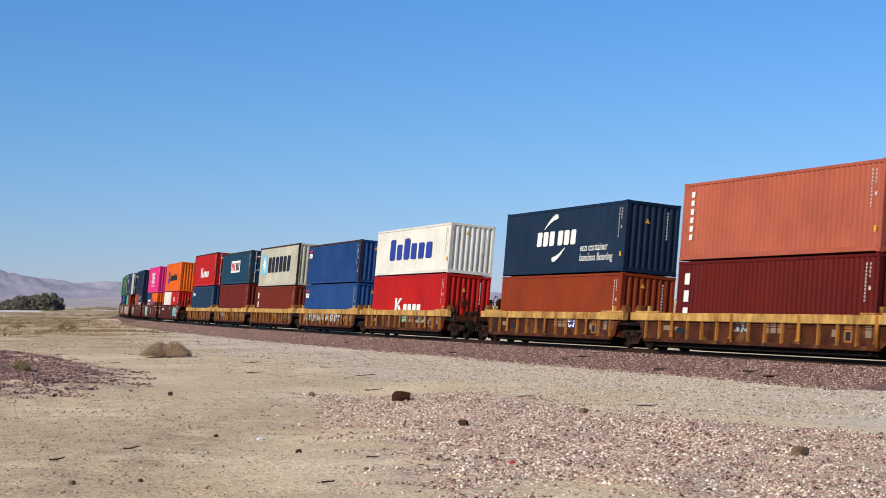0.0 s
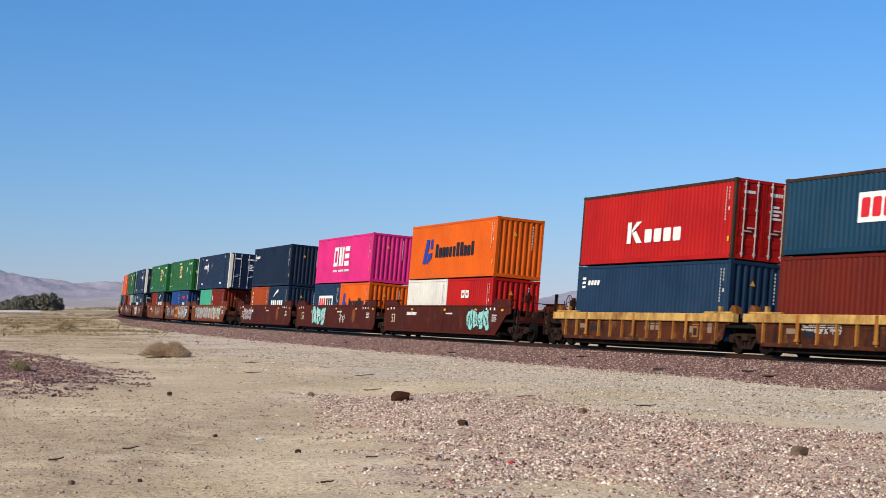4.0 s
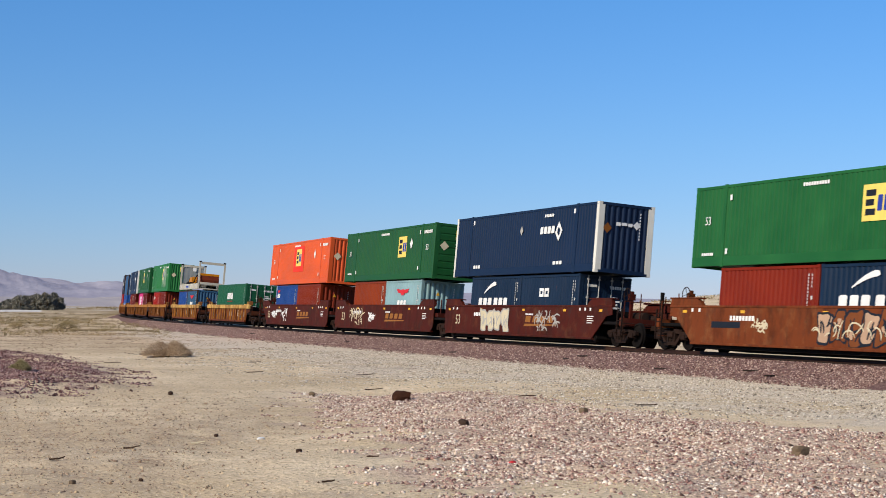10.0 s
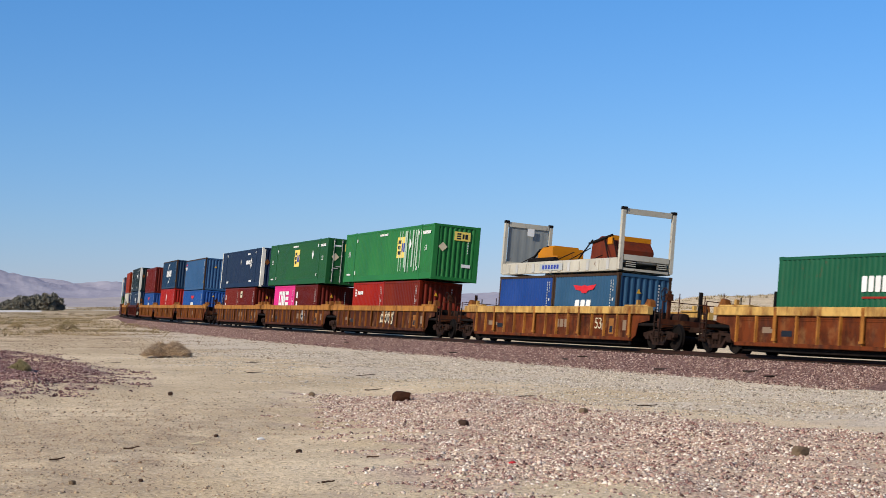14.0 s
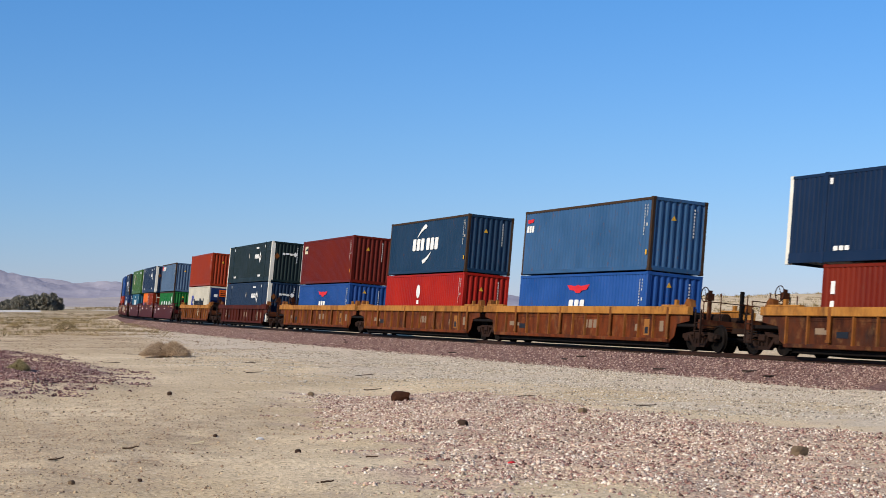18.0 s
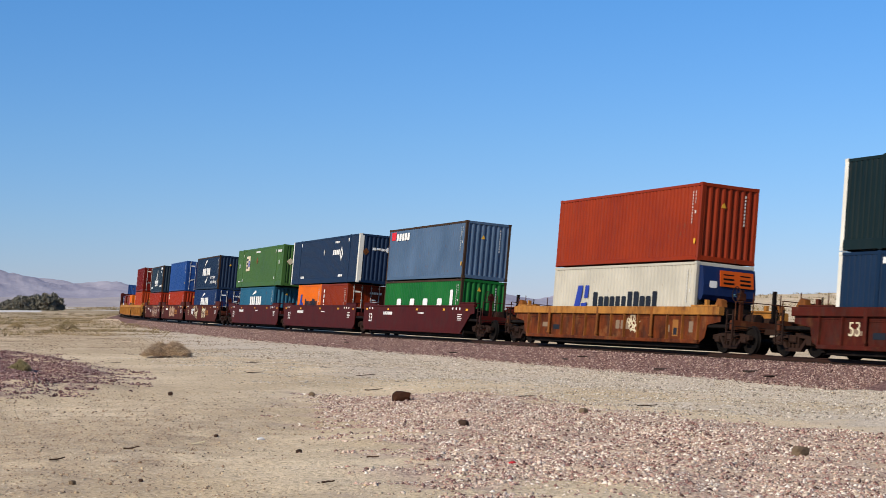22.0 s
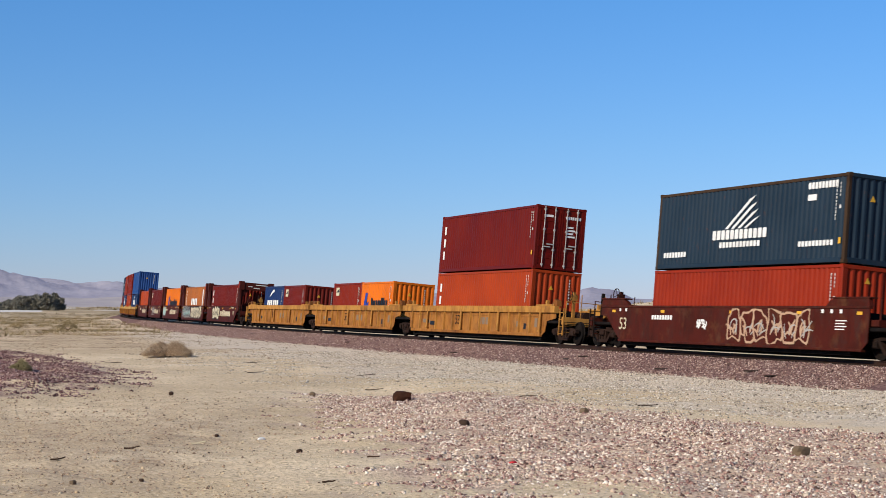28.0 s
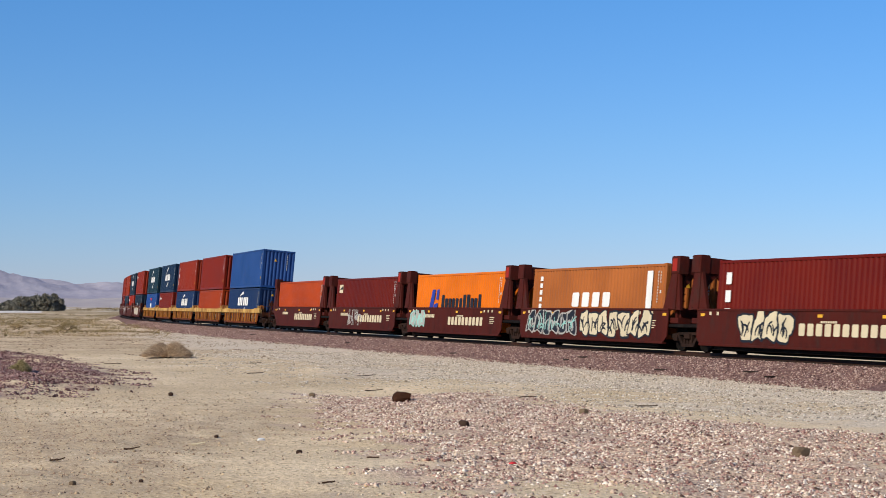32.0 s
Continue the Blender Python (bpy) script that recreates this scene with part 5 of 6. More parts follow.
def fittings(car, half, front_end, rear_end, top, material):
    """Couplers, brake stand, ladder rungs and cross-over plates at a car's outer ends."""
    for sgn, outer in ((1, front_end), (-1, rear_end)):
        key = (round(half, 2), sgn, outer, top)
        def platform():
            sh = Shape().box(*sorted((sgn * (half - 2.0), sgn * (half - (0.0 if not outer else -0.55)))), -1.28, 1.28, 0.86, 0.98, 0.02)
            sh.box(*sorted((sgn * (half - 2.05), sgn * (half - 1.85))), -1.27, 1.27, 0.16, top - 0.12)
            sh.box(*sorted((sgn * (half - 1.86), sgn * (half - 0.9))), -0.3, 0.3, 0.62, 0.87)
            return sh.mesh("end_platform")
        part("end_platform", cached(("plat",) + key, platform), M_DARK, car)
        if outer:
            def coupler():
                sh = Shape().box(*sorted((sgn * (half + 0.3), sgn * (half + 1.75))), -0.09, 0.09, 0.72, 0.92, 0.02).box(*sorted((sgn * (half + 1.65), sgn * (half + 2.02))), -0.16, 0.16, 0.66, 0.98, 0.03)
                return sh.mesh("coupler")
            part("coupler", cached(("coup",) + key, coupler), M_TRUCK, car)
            part("end_sill", cached(("sill",) + key, lambda: Shape().box(*sorted((sgn * (half + 0.4), sgn * (half + 0.62))), -1.38, 1.38, 0.80, 1.14, 0.02).mesh("end_sill")), material, car)
            def rail_posts():
                sh = Shape()
                for y in (-1.25, -0.55, 0.55, 1.25):
                    sh.rod((sgn * (half + 0.5), y, 1.1), (sgn * (half + 0.5), y, top + (0.55 if abs(y) < 1 else 0.2)), 0.022, 6)
                sh.rod((sgn * (half + 0.5), -1.25, top + 0.2), (sgn * (half + 0.5), 1.25, top + 0.2), 0.018, 6)
                for z in (0.5, 0.75):
                    sh.rod((sgn * (half + 0.55), -1.3, z), (sgn * (half + 0.55), -0.9, z), 0.015, 6)
                return sh.mesh("hand_rail")
            part("hand_rail", cached(("hrail",) + key, rail_posts), material if material is not M_YELLOW else M_RUSTCAR, car)
            def ladder():
                sh = Shape()
                for x in (half + 0.18, half + 0.58):
                    sh.box(*sorted((sgn * x, sgn * (x + 0.045))), -1.41, -1.36, 0.35, 1.5)
                for z in (0.42, 0.72, 1.02, 1.32):
                    sh.rod((sgn * (half + 0.2), -1.4, z), (sgn * (half + 0.6), -1.4, z), 0.016, 5)
                return sh.mesh("ladder")
            part("ladder", cached(("ladder",) + key, ladder), M_TRUCK if material is not M_YBRIGHT else material, car)
            def hose():
                sh, last = Shape(), None
                for i in range(7):
                    f = i / 6
                    p = (sgn * (half + 0.65 + 1.1 * f), 0.32, 0.78 - 0.45 * math.sin(math.pi * (0.15 + 0.6 * f)))
                    if last:
                        sh.rod(last, p, 0.03, 6)
                    last = p
                return sh.mesh("air_hose")
            part("air_hose", cached(("hose",) + key, hose), M_SEAL, car)
            part("cut_lever", cached(("lever",) + key, lambda: Shape().rod((sgn * (half + 0.68), -1.35, 0.92), (sgn * (half + 0.68), -0.1, 0.95), 0.016, 5).rod((sgn * (half + 0.68), -1.35, 0.92), (sgn * (half + 0.68), -1.35, 0.6), 0.016, 5).mesh("cut_lever")), M_TRUCK, car)
            part("air_tank", cached(("tank",) + key, lambda: Shape().rod((sgn * (half - 0.9), -0.15, 1.22), (sgn * (half + 0.3), -0.15, 1.22), 0.21, 12).rod((sgn * (half - 0.95), 0.55, 1.18), (sgn * (half + 0.1), 0.55, 1.18), 0.17, 12).mesh("air_tank")), M_TRUCK, car)
            part("valve_box", cached(("vbox",) + key, lambda: Shape().box(*sorted((sgn * (half - 1.5), sgn * (half - 1.05))), -1.2, -0.75, 0.98, 1.5, 0.03).rod((sgn * (half - 1.3), -0.95, 1.5), (sgn * (half - 1.3), -0.95, 1.95), 0.025, 6).mesh("valve_box")), M_DARK, car)
            part("end_pole", cached(("epole",) + key, lambda: Shape().box(*sorted((sgn * (half - 0.62), sgn * (half - 0.5))), 0.9, 1.02, 0.98, top + 0.75).mesh("end_pole")), M_DARK, car)
            if sgn > 0 or rear_end and not front_end:
                x = sgn * (half - 0.35)
                stand = Shape().box(x - 0.06, x + 0.06, -0.58, -0.46, 0.98, top + 0.66).box(x - 0.1, x + 0.1, -0.66, -0.4, top + 0.3, top + 0.55)
                part("brake_stand", cached(("stand",) + key, lambda: stand.mesh("brake_stand")), material, car)
                wh = Shape()
                rim = [(x + (0.27 + 0.018 * math.cos(q)) * math.cos(a), -0.74 + 0.018 * math.sin(q), top + 0.5 + (0.27 + 0.018 * math.cos(q)) * math.sin(a)) for a in (i * 2 * math.pi / 16 for i in range(16)) for q in (j * 2 * math.pi / 5 for j in range(5))]
                wh.add(rim, [(i * 5 + j, i * 5 + (j + 1) % 5, (i + 1) % 16 * 5 + (j + 1) % 5, (i + 1) % 16 * 5 + j) for i in range(16) for j in range(5)])
                for a in (0.3, 1.87, 3.44, 5.01):
                    wh.rod((x, -0.7, top + 0.5), (x + 0.27 * math.cos(a), -0.74, top + 0.5 + 0.27 * math.sin(a)), 0.013, 5)
                part("brake_wheel", cached(("bwheel",) + key, lambda: wh.mesh("brake_wheel")), M_TRUCK, car, "round brake wheel")
        else:
            part("end_pole", cached(("gear1",) + key, lambda: Shape().rod((sgn * (half - 0.75), -1.02, 0.95), (sgn * (half - 0.75), -1.02, top + 0.32), 0.035, 6).mesh("end_pole")), material, car)
            part("valve_box", cached(("gear2",) + key, lambda: Shape().box(*sorted((sgn * (half - 1.3), sgn * (half - 0.5))), -1.25, -0.7, 1.0, 1.22, 0.03).mesh("valve_box")), material, car)
            part("air_tank", cached(("gear3",) + key, lambda: Shape().rod((sgn * (half - 1.5), 0.5, 1.2), (sgn * (half - 0.3), 0.5, 1.2), 0.2, 12).mesh("air_tank")), M_DARK, car)


def lower_loop(half, z0, z1, cut, rise):
    """The outline of a car's side: its foot is cut away over the trucks."""
    return [(-half + cut, z0), (half - cut, z0), (half - cut + 0.35, z0 + 0.18), (half - cut + 0.5, rise), (half - 0.35, rise + 0.12), (half - 0.35, z1), (-half + 0.35, z1), (-half + 0.35, rise + 0.12), (-half + cut - 0.5, rise), (-half + cut - 0.35, z0 + 0.18)]


def plate_loop(half, z0, z1, front, rear, near):
    """The outline of a smooth side: slanted at a coupled end, nearly upright beside a shared truck."""
    fore = [(half - 2.0, z0), (half - 0.85, z1 - 0.42), (half - 0.35, z1 - 0.36), (half - 0.35, z1)] if front else [(half - near - 0.28, z0), (half - near - 0.04, z0 + 0.2), (half - near, z1)]
    aft = [(2.0 - half, z0), (0.85 - half, z1 - 0.42), (0.35 - half, z1 - 0.36), (0.35 - half, z1)] if rear else [(near + 0.28 - half, z0), (near + 0.04 - half, z0 + 0.2), (near - half, z1)]
    return fore + aft[::-1]


def well_car(kind, s0, s1, material, label, first, last, chord=None, tags=(), spray=(), figures=None):
    """One unit between truck centres s0 and s1. first, last: it ends a set there, with a coupler."""
    car = new("well_car")
    half = (s1 - s0) / 2
    top = {"rib40": 1.36, "rib": 1.60, "smooth": 1.60, "twin": 1.52}[kind]
    cut = 1.75 if kind != "rib40" else 1.45
    K = lambda *k: (kind, round(half, 2), first, last, material is M_MAROON) + k
    near = 0.85 if kind == "smooth" else 1.05
    lift = 0.12 if material is M_MAROON else 0.27
    x_fore, x_aft = half - (0.35 if first else near), -half + (0.35 if last else near)
    foot_fore, foot_aft = half - (2.0 if first else near + 0.28), -half + (2.0 if last else near + 0.28)
    for s in (-1, 1):
        y = s * 1.30
        if kind in ("rib40", "rib"):
            part("side_sheet", cached(K("sheet", s), lambda: Shape().prism(lower_loop(half, 0.30, top - 0.14, cut, 0.95), *sorted((y, y + s * 0.02)), "y").box(-half + cut, half - cut, *sorted((s * 1.318, s * 1.338)), top - 0.385, top - 0.36).box(-half + cut, half - cut, *sorted((s * 1.318, s * 1.338)), top - 0.46, top - 0.435).mesh("side_sheet")), material, car)
            ch = chord or material
            part("top_chord", cached(K("chord", s), lambda: Shape().box(-half + 0.3, half - 0.3, *sorted((s * 1.22, s * 1.43)), top - 0.30, top, 0.02).mesh("top_chord")), ch, car)
            part("bottom_chord", cached(K("low", s), lambda: Shape().box(-half + cut, half - cut, *sorted((s * 1.27, s * 1.40)), 0.26, 0.40, 0.02).mesh("bottom_chord")), material, car)
            n = int((2 * half - 2 * cut) / (1.02 if kind == "rib40" else 1.15))
            for i in range(n + 1):
                x = -half + cut + 0.06 + i * (2 * half - 2 * cut - 0.12) / n
                part("side_post", cached(K("post", s), lambda: Shape().prism([(-0.05, s * 1.32), (-0.035, s * 1.405), (0.035, s * 1.405), (0.05, s * 1.32)], 0.38, top - 0.17, "z").mesh("side_post")), M_YBRIGHT if chord is M_YBRIGHT else M_YELLOW if chord is M_CHORD else M_RUSTPOST if chord else material, car, "", Matrix.Translation((x, 0, 0)))
                if i % 4 == 2:
                    part("side_stake", cached(K("stake", s), lambda: Shape().box(-0.085, 0.085, *sorted((s * 1.40, s * 1.435)), 0.52, top - 0.02, 0.0).box(-0.11, 0.11, *sorted((s * 1.38, s * 1.45)), 0.46, 0.54).mesh("side_stake")), (M_YBRIGHT if chord is M_YBRIGHT else M_YELLOW if chord is M_CHORD else M_RUSTPOST) if chord else material, car, "", Matrix.Translation((x, 0, 0)))
            for e in (-1, 1):
                x = e * (half - 1.5)
                part("corner_guide", cached(K("cguide", s, e), lambda: Shape().prism([(-0.28, top), (0.28, top), (0.2, top + 0.24), (-0.05, top + 0.3), (-0.2, top + 0.12)], *sorted((s * 1.08, s * 1.3)), "y").mesh("corner_guide")), M_RUSTPOST, car, "", Matrix.Translation((e * (half - 0.62), 0, 0)))
                part("guide_plate", cached(K("guide", s), lambda: Shape().box(-0.95, 0.95, *sorted((s * 1.16, s * 1.36)), top + 0.0, top + 0.07, 0.015).box(-0.08, 0.08, *sorted((s * 1.18, s * 1.3)), top, top + 0.26).mesh("guide_plate")), ch, car, "", Matrix.Translation((x, 0, 0)))
        else:
            part("side_sheet", cached(K("sheet", s), lambda: Shape().prism(plate_loop(half, 0.30, top, first, last, near), *sorted((y + s * 0.02, y + s * 0.06)), "y").mesh("side_sheet")), material, car)
            part("top_chord", cached(K("chord", s), lambda: Shape().box(x_aft, x_fore, *sorted((s * 1.24, s * 1.385)), top - 0.05, top + 0.03, 0.01).mesh("top_chord")), material, car)
            part("bottom_chord", cached(K("low", s), lambda: Shape().box(foot_aft, foot_fore, *sorted((s * 1.22, s * 1.39)), 0.22, 0.305, 0.01).mesh("bottom_chord")), material, car)
            if kind == "smooth":
                for e, x in ((1, x_fore), (-1, x_aft)):
                    part("guide_plate", cached(K("guide", s, e), lambda: Shape().prism([(0, top + 0.032), (-e * 2.3, top + 0.032), (-e * 2.15, top + 0.6 * lift), (-e * 1.9, top + lift), (-e * 0.08, top + lift)], *sorted((s * 1.22, s * 1.37)), "y").box(*sorted((-e * 2.1, e * 0.02)), *sorted((s * 1.1, s * 1.395)), top + lift + 0.002, top + lift + 0.05, 0.01).mesh("guide_plate")), material, car, "", Matrix.Translation((x, 0, 0)))
    part("well_floor", cached(K("floor"), lambda: Shape().box(-half + cut, half - cut, -1.26, 1.26, 0.27, 0.395).mesh("well_floor")), M_DARK, car)
    part("underframe", cached(K("under"), lambda: Shape().box(-half + cut + 0.2, half - cut - 0.2, -1.18, 1.18, 0.10, 0.268, 0.01).mesh("underframe")), M_DARK, car)
    fittings(car, half, first, last, top, M_RUSTCAR if kind in ("rib40", "rib") and chord is not M_YBRIGHT else M_YBRIGHT if chord is M_YBRIGHT else material)
    if kind == "twin":
        for e in (-1, 1):
            for s in (-1, 1):
                x0 = e * (half - 1.05)
                def post():
                    sh = Shape().box(*sorted((x0, x0 + e * 0.42)), *sorted((s * 1.02, s * 1.34)), 1.5, 3.45, 0.03)
                    sh.prism([(x0 - e * 0.55, 1.55), (x0 + e * 0.75, 1.5), (x0 + e * 0.5, 2.9), (x0 - e * 0.05, 2.9)], *sorted((s * 1.19, s * 1.31)), "y")
                    sh.box(*sorted((x0 - e * 0.02, x0 + e * 0.6)), *sorted((s * 0.98, s * 1.37)), 2.85, 3.52, 0.04)
                    return sh.mesh("bulkhead_post")
                stand = part("bulkhead_post", cached(K("bpost", e, s), post), material, car)
                for i in range(7):
                    part("rung", cached(K("rung", e, s), lambda: Shape().rod((x0 + e * 0.44, s * 0.95, 1.6), (x0 + e * 0.44, s * 1.36, 1.6), 0.018, 5).mesh("rung")), material, stand, "", Matrix.Translation((0, 0, i * 0.26)))
                part("warning_panel", cached(K("warn", e, s), lambda: Shape().box(*sorted((x0 + e * 0.06, x0 + e * 0.4)), *sorted((s * 1.372, s * 1.376)), 2.95, 3.42).mesh("warning_panel")), M_DULLRED if e > 0 else material, car)
            part("beam_stencil", cached(K("bsten", e), lambda: Shape().box(*sorted((e * (half - 0.5), e * (half - 0.494))), -0.1, 0.85, 3.26, 3.33).box(*sorted((e * (half - 0.5), e * (half - 0.494))), -0.7, -0.35, 3.1, 3.17).box(*sorted((e * (half - 0.5), e * (half - 0.494))), -0.25, 0.25, 3.0, 3.07).mesh("beam_stencil")), M_PALEMARK, car)
            part("bulkhead_beam", cached(K("bbeam", e), lambda: Shape().box(*sorted((e * (half - 1.05), e * (half - 0.5))), -1.0, 1.0, 2.86, 3.44, 0.03).box(*sorted((e * (half - 1.0), e * (half - 0.85))), -1.1, 1.1, 1.0, 1.6).prism([(-1.05, 2.3), (-0.55, 2.87), (-1.05, 2.87)], *sorted((e * (half - 1.0), e * (half - 0.6)))).prism([(1.05, 2.3), (0.55, 2.87), (1.05, 2.87)], *sorted((e * (half - 1.0), e * (half - 0.6)))).mesh("bulkhead_beam")), material, car)
    truck(half, car)
    if last:
        truck(-half, car)
    # paint marks on the outer side
    y = {"rib40": -1.324, "rib": -1.324, "smooth": -1.364, "twin": -1.364}[kind]
    if kind in ("smooth", "twin"):
        for x in (-half + 1.3, -half * 0.45, 0.6, half * 0.5, half - 1.5):
            part("reflector", cached(K("refl"), lambda: Shape().box(0, 0.28, y - 0.002, y + 0.002, top - 0.24, top - 0.14).mesh("reflector")), M_YELMARK, car, "", Matrix.Translation((x, 0, 0)))
        if "stencilled" in label:
            part("round_emblem", Shape().flat([(4.6 + 0.36 * math.cos(i * 0.393), 1.0 + 0.42 * math.sin(i * 0.393)) for i in range(16)], y - 0.001, 0.003).mesh("round_emblem"), M_DIMOCHRE, car, "faded round emblem")
        if "faded" in label or "with graffiti" in label and figures is not None:
            for f in word(1.0, 0.86, 3.2, 0.28, 4, 0.35, 0.3) + [[(0.9, 0.68), (4.3, 0.74), (4.35, 0.79), (1.0, 0.79)]]:
                part("logo", Shape().flat(f, y - 0.001, 0.003).mesh("logo"), M_OCHRE, car)
        if kind == "twin":
            for f in word(-0.4, 0.68, 4.8, 0.4, 10, 0.0, 0.3):
                part("lettering", Shape().flat(f, y - 0.002).mesh("lettering"), M_CREAM, car)
        def stencils():
            sh = Shape()
            for x in (-half + 1.9, -half + 2.4, half - 3.4, half - 2.9, half - 2.4):
                sh.box(x, x + 0.14, y - 0.002, y + 0.002, top - 0.2, top - 0.08)
            for f in word(-half * 0.52, top - 0.5, 1.6, 0.17, 8) + word(half * 0.1, top - 0.42, 0.9, 0.07, 7):
                sh.flat(f, y - 0.002)
            for i in range(4):
                for f in bar(half - 2.6, top - 0.45 - i * 0.09, 0.6 - 0.1 * (i % 2), 0.035):
                    sh.flat(f, y - 0.002)
            return sh.mesh("stencil")
        tagged(part("stencil", cached(K("sten"), stencils), M_WHITE if kind == "smooth" else M_CREAM, car), kind="stuff")
    else:
        def stencils():
            sh = Shape()
            for f in word(half * 0.1, 0.72, 1.3, 0.34, 3, 0.0, 0.15) + bar(-half * 0.6, 0.72, 0.4, 0.14) + bar(half * 0.55, 0.66, 0.22, 0.26):
                sh.flat(f, y - 0.002)
            return sh.mesh("stencil")
        tagged(part("stencil", cached(K("sten"), stencils), M_DIMMARK, car), kind="stuff")
        n = int((2 * half - 2 * cut) / (1.02 if kind == "rib40" else 1.15))
        d = (2 * half - 2 * cut - 0.12) / n
        bay = lambda i: -half + cut + 0.06 + (i + 0.5) * d
        for i, wide, tall, z, m, name in ((n - 2, 0.42, 0.62, 0.5, M_OCHRE if chord else M_DIMMARK, "data_panel"), (n - 2, 0.26, 0.26, 0.56, M_DARKMARK, "data_plate"), (n - 1, 0.3, 0.4, 0.66, M_DIMMARK, "data_panel"), (2, 0.62, 0.2, 0.62, M_DARKMARK, "number_plate"), (1, 0.5, 0.2, 0.72, M_DIMMARK, "number_plate")):
            part(name, cached((name, wide, tall, z, m.name), lambda: Shape().box(-wide / 2, wide / 2, y - 0.006 if m is M_DARKMARK else y - 0.003, y, z, z + tall).mesh(name)), m, car, "", Matrix.Translation((bay(i), 0, 0)))
    if figures is not None:
        if kind == "rib":
            n = int((2 * half - 2 * cut) / 1.15)
            d = (2 * half - 2 * cut - 0.12) / n
            figures = -half + cut + 0.06 + (round((figures + half - cut) / d) + 0.5) * d - 0.36
        part("figures", cached("53", lambda: text_mesh("53")), M_WHITE if material is M_MAROON else M_TRUCK if material is M_YPANEL else M_CREAM, car, "painted figures 53", Matrix.Translation((figures, y - 0.006, 0.70)) @ Matrix.Scale(0.66, 4))
    for i, (x, wide, tall, tones, seed) in enumerate(spray):
        for m, mesh in graffiti(seed, wide, tall, tones, y - 0.004):
            part("graffiti", mesh, m, car, "sprayed graffiti", Matrix.Translation((x, 0, 0.94)))["kind"] = "stuff"
    for x, wide, tall, m in tags:
        if m is M_BADGE:
            for f in word(x - wide * 0.36, 0.72, wide * 0.72, 0.46, 3, 0.06, 0.2):
                part("logo", Shape().flat(f, y - 0.006).mesh("logo"), M_MAROON, car)
        part("paint_patch", Shape().box(x - wide / 2, x + wide / 2, y - 0.002, y + 0.001, 0.95 - tall / 2, 0.95 + tall / 2).mesh("paint_patch"), m, car)
    tagged(car, label, "rail car", "well cars of the train")
    moving.append((car, (s0 + s1) / 2))
    return car


def car_set(kind, cuts, material, label, chord=None, figures=None, sprays={}, patches={}):
    n = len(cuts) - 1
    for i in range(n):
        well_car(kind, cuts[i], cuts[i + 1], material, label, i == 0, i == n - 1, chord, patches.get(i, ()), sprays.get(i, ()), figures)


Y40 = "rust-streaked yellow double-stack well car with ribbed sides"
car_set("rib40", (38.9, 56.4, 71.8), M_RUSTCAR, Y40, M_CHORD, None, {0: ((-0.5, 1.0, 0.5, (M_GREYMARK, M_DARKMARK), 11),), 1: ((2.5, 0.7, 0.5, (M_WHITE, M_BLUEMARK), 12),)})
car_set("rib40", (75.7, 91.2, 106.5, 122.0, 137.5, 152.8), M_RUSTCAR, Y40, M_CHORD, None, {1: ((-1.0, 8.5, 0.75, (M_GREYMARK, M_DARKMARK, M_WHITE), 13),), 0: ((0.5, 0.8, 0.4, (M_MINT,), 14), (3.0, 1.6, 0.5, (M_GREYMARK, M_DARKMARK), 15)), 3: ((-3.0, 2.0, 0.4, (M_GREYMARK,), 16),)})
car_set("smooth", (156.9, 176.4, 196.0, 215.3), M_BROWN, "brown smooth-sided well car with stencilled markings", None, -7.6,
        {0: ((5.4, 2.8, 1.0, (M_MINT, M_DARKMARK, M_MINT), 17),), 1: ((-3.3, 3.1, 1.25, (M_MINT, M_DARKMARK, M_WHITE), 18), (2.0, 1.4, 0.8, (M_GREYMARK,), 19)), 2: ((-5.5, 3.0, 0.9, (M_GREYMARK, M_PLUM), 20),)})
car_set("smooth", (219.3, 238.8, 258.3, 277.3), M_ORANGE_CAR, "orange-brown smooth-sided well car covered in graffiti", None, None,
        {0: ((-2.6, 5.6, 1.15, (M_GREYMARK, M_REDDISH, M_MINT), 21), (3.4, 6.0, 1.15, (M_TAN, M_REDDISH, M_GREYMARK, M_MINT), 51), (-6.2, 0.9, 1.1, (M_MINT, M_REDDISH), 52)), 1: ((-3.9, 4.6, 1.2, (M_PLUM, M_DARKMARK, M_CREAM, M_OCHRE), 22), (3.4, 4.2, 1.2, (M_PLUM, M_GREYMARK, M_WHITE, M_OCHRE), 23), (-6.6, 1.1, 1.0, (M_CYANMARK, M_DARKMARK), 24), (5.9, 1.1, 1.1, (M_CYANMARK, M_DARKMARK), 25), (6.8, 0.7, 0.7, (M_CYANMARK, M_WHITE), 53)), 2: ((2.7, 4.8, 1.2, (M_DIMOCHRE, M_DARKMARK, M_CREAM, M_TAN), 26), (-3.0, 0.8, 0.5, (M_CREAM,), 27))},
        {1: ((-0.1, 2.0, 1.0, M_BADGE),), 2: ((-5.2, 1.9, 0.22, M_DARKMARK),)})
car_set("smooth", (281.3, 301.2, 321.1, 340.9), M_BROWN, "brown smooth-sided well car with faded markings", None, -7.6,
        {0: ((-2.6, 3.4, 1.1, (M_CREAM, M_GREYMARK), 28), (3.2, 2.2, 0.9, (M_GREYMARK,), 29)), 1: ((-4.6, 2.2, 1.0, (M_CREAM,), 30), (-1.6, 1.2, 0.6, (M_WHITE,), 48)), 2: ((-5.6, 1.4, 0.5, (M_WHITE,), 47), (-2.4, 1.6, 0.9, (M_WHITE,), 31))})
Y53 = "yellow single well car with rust-stained ribbed sides"
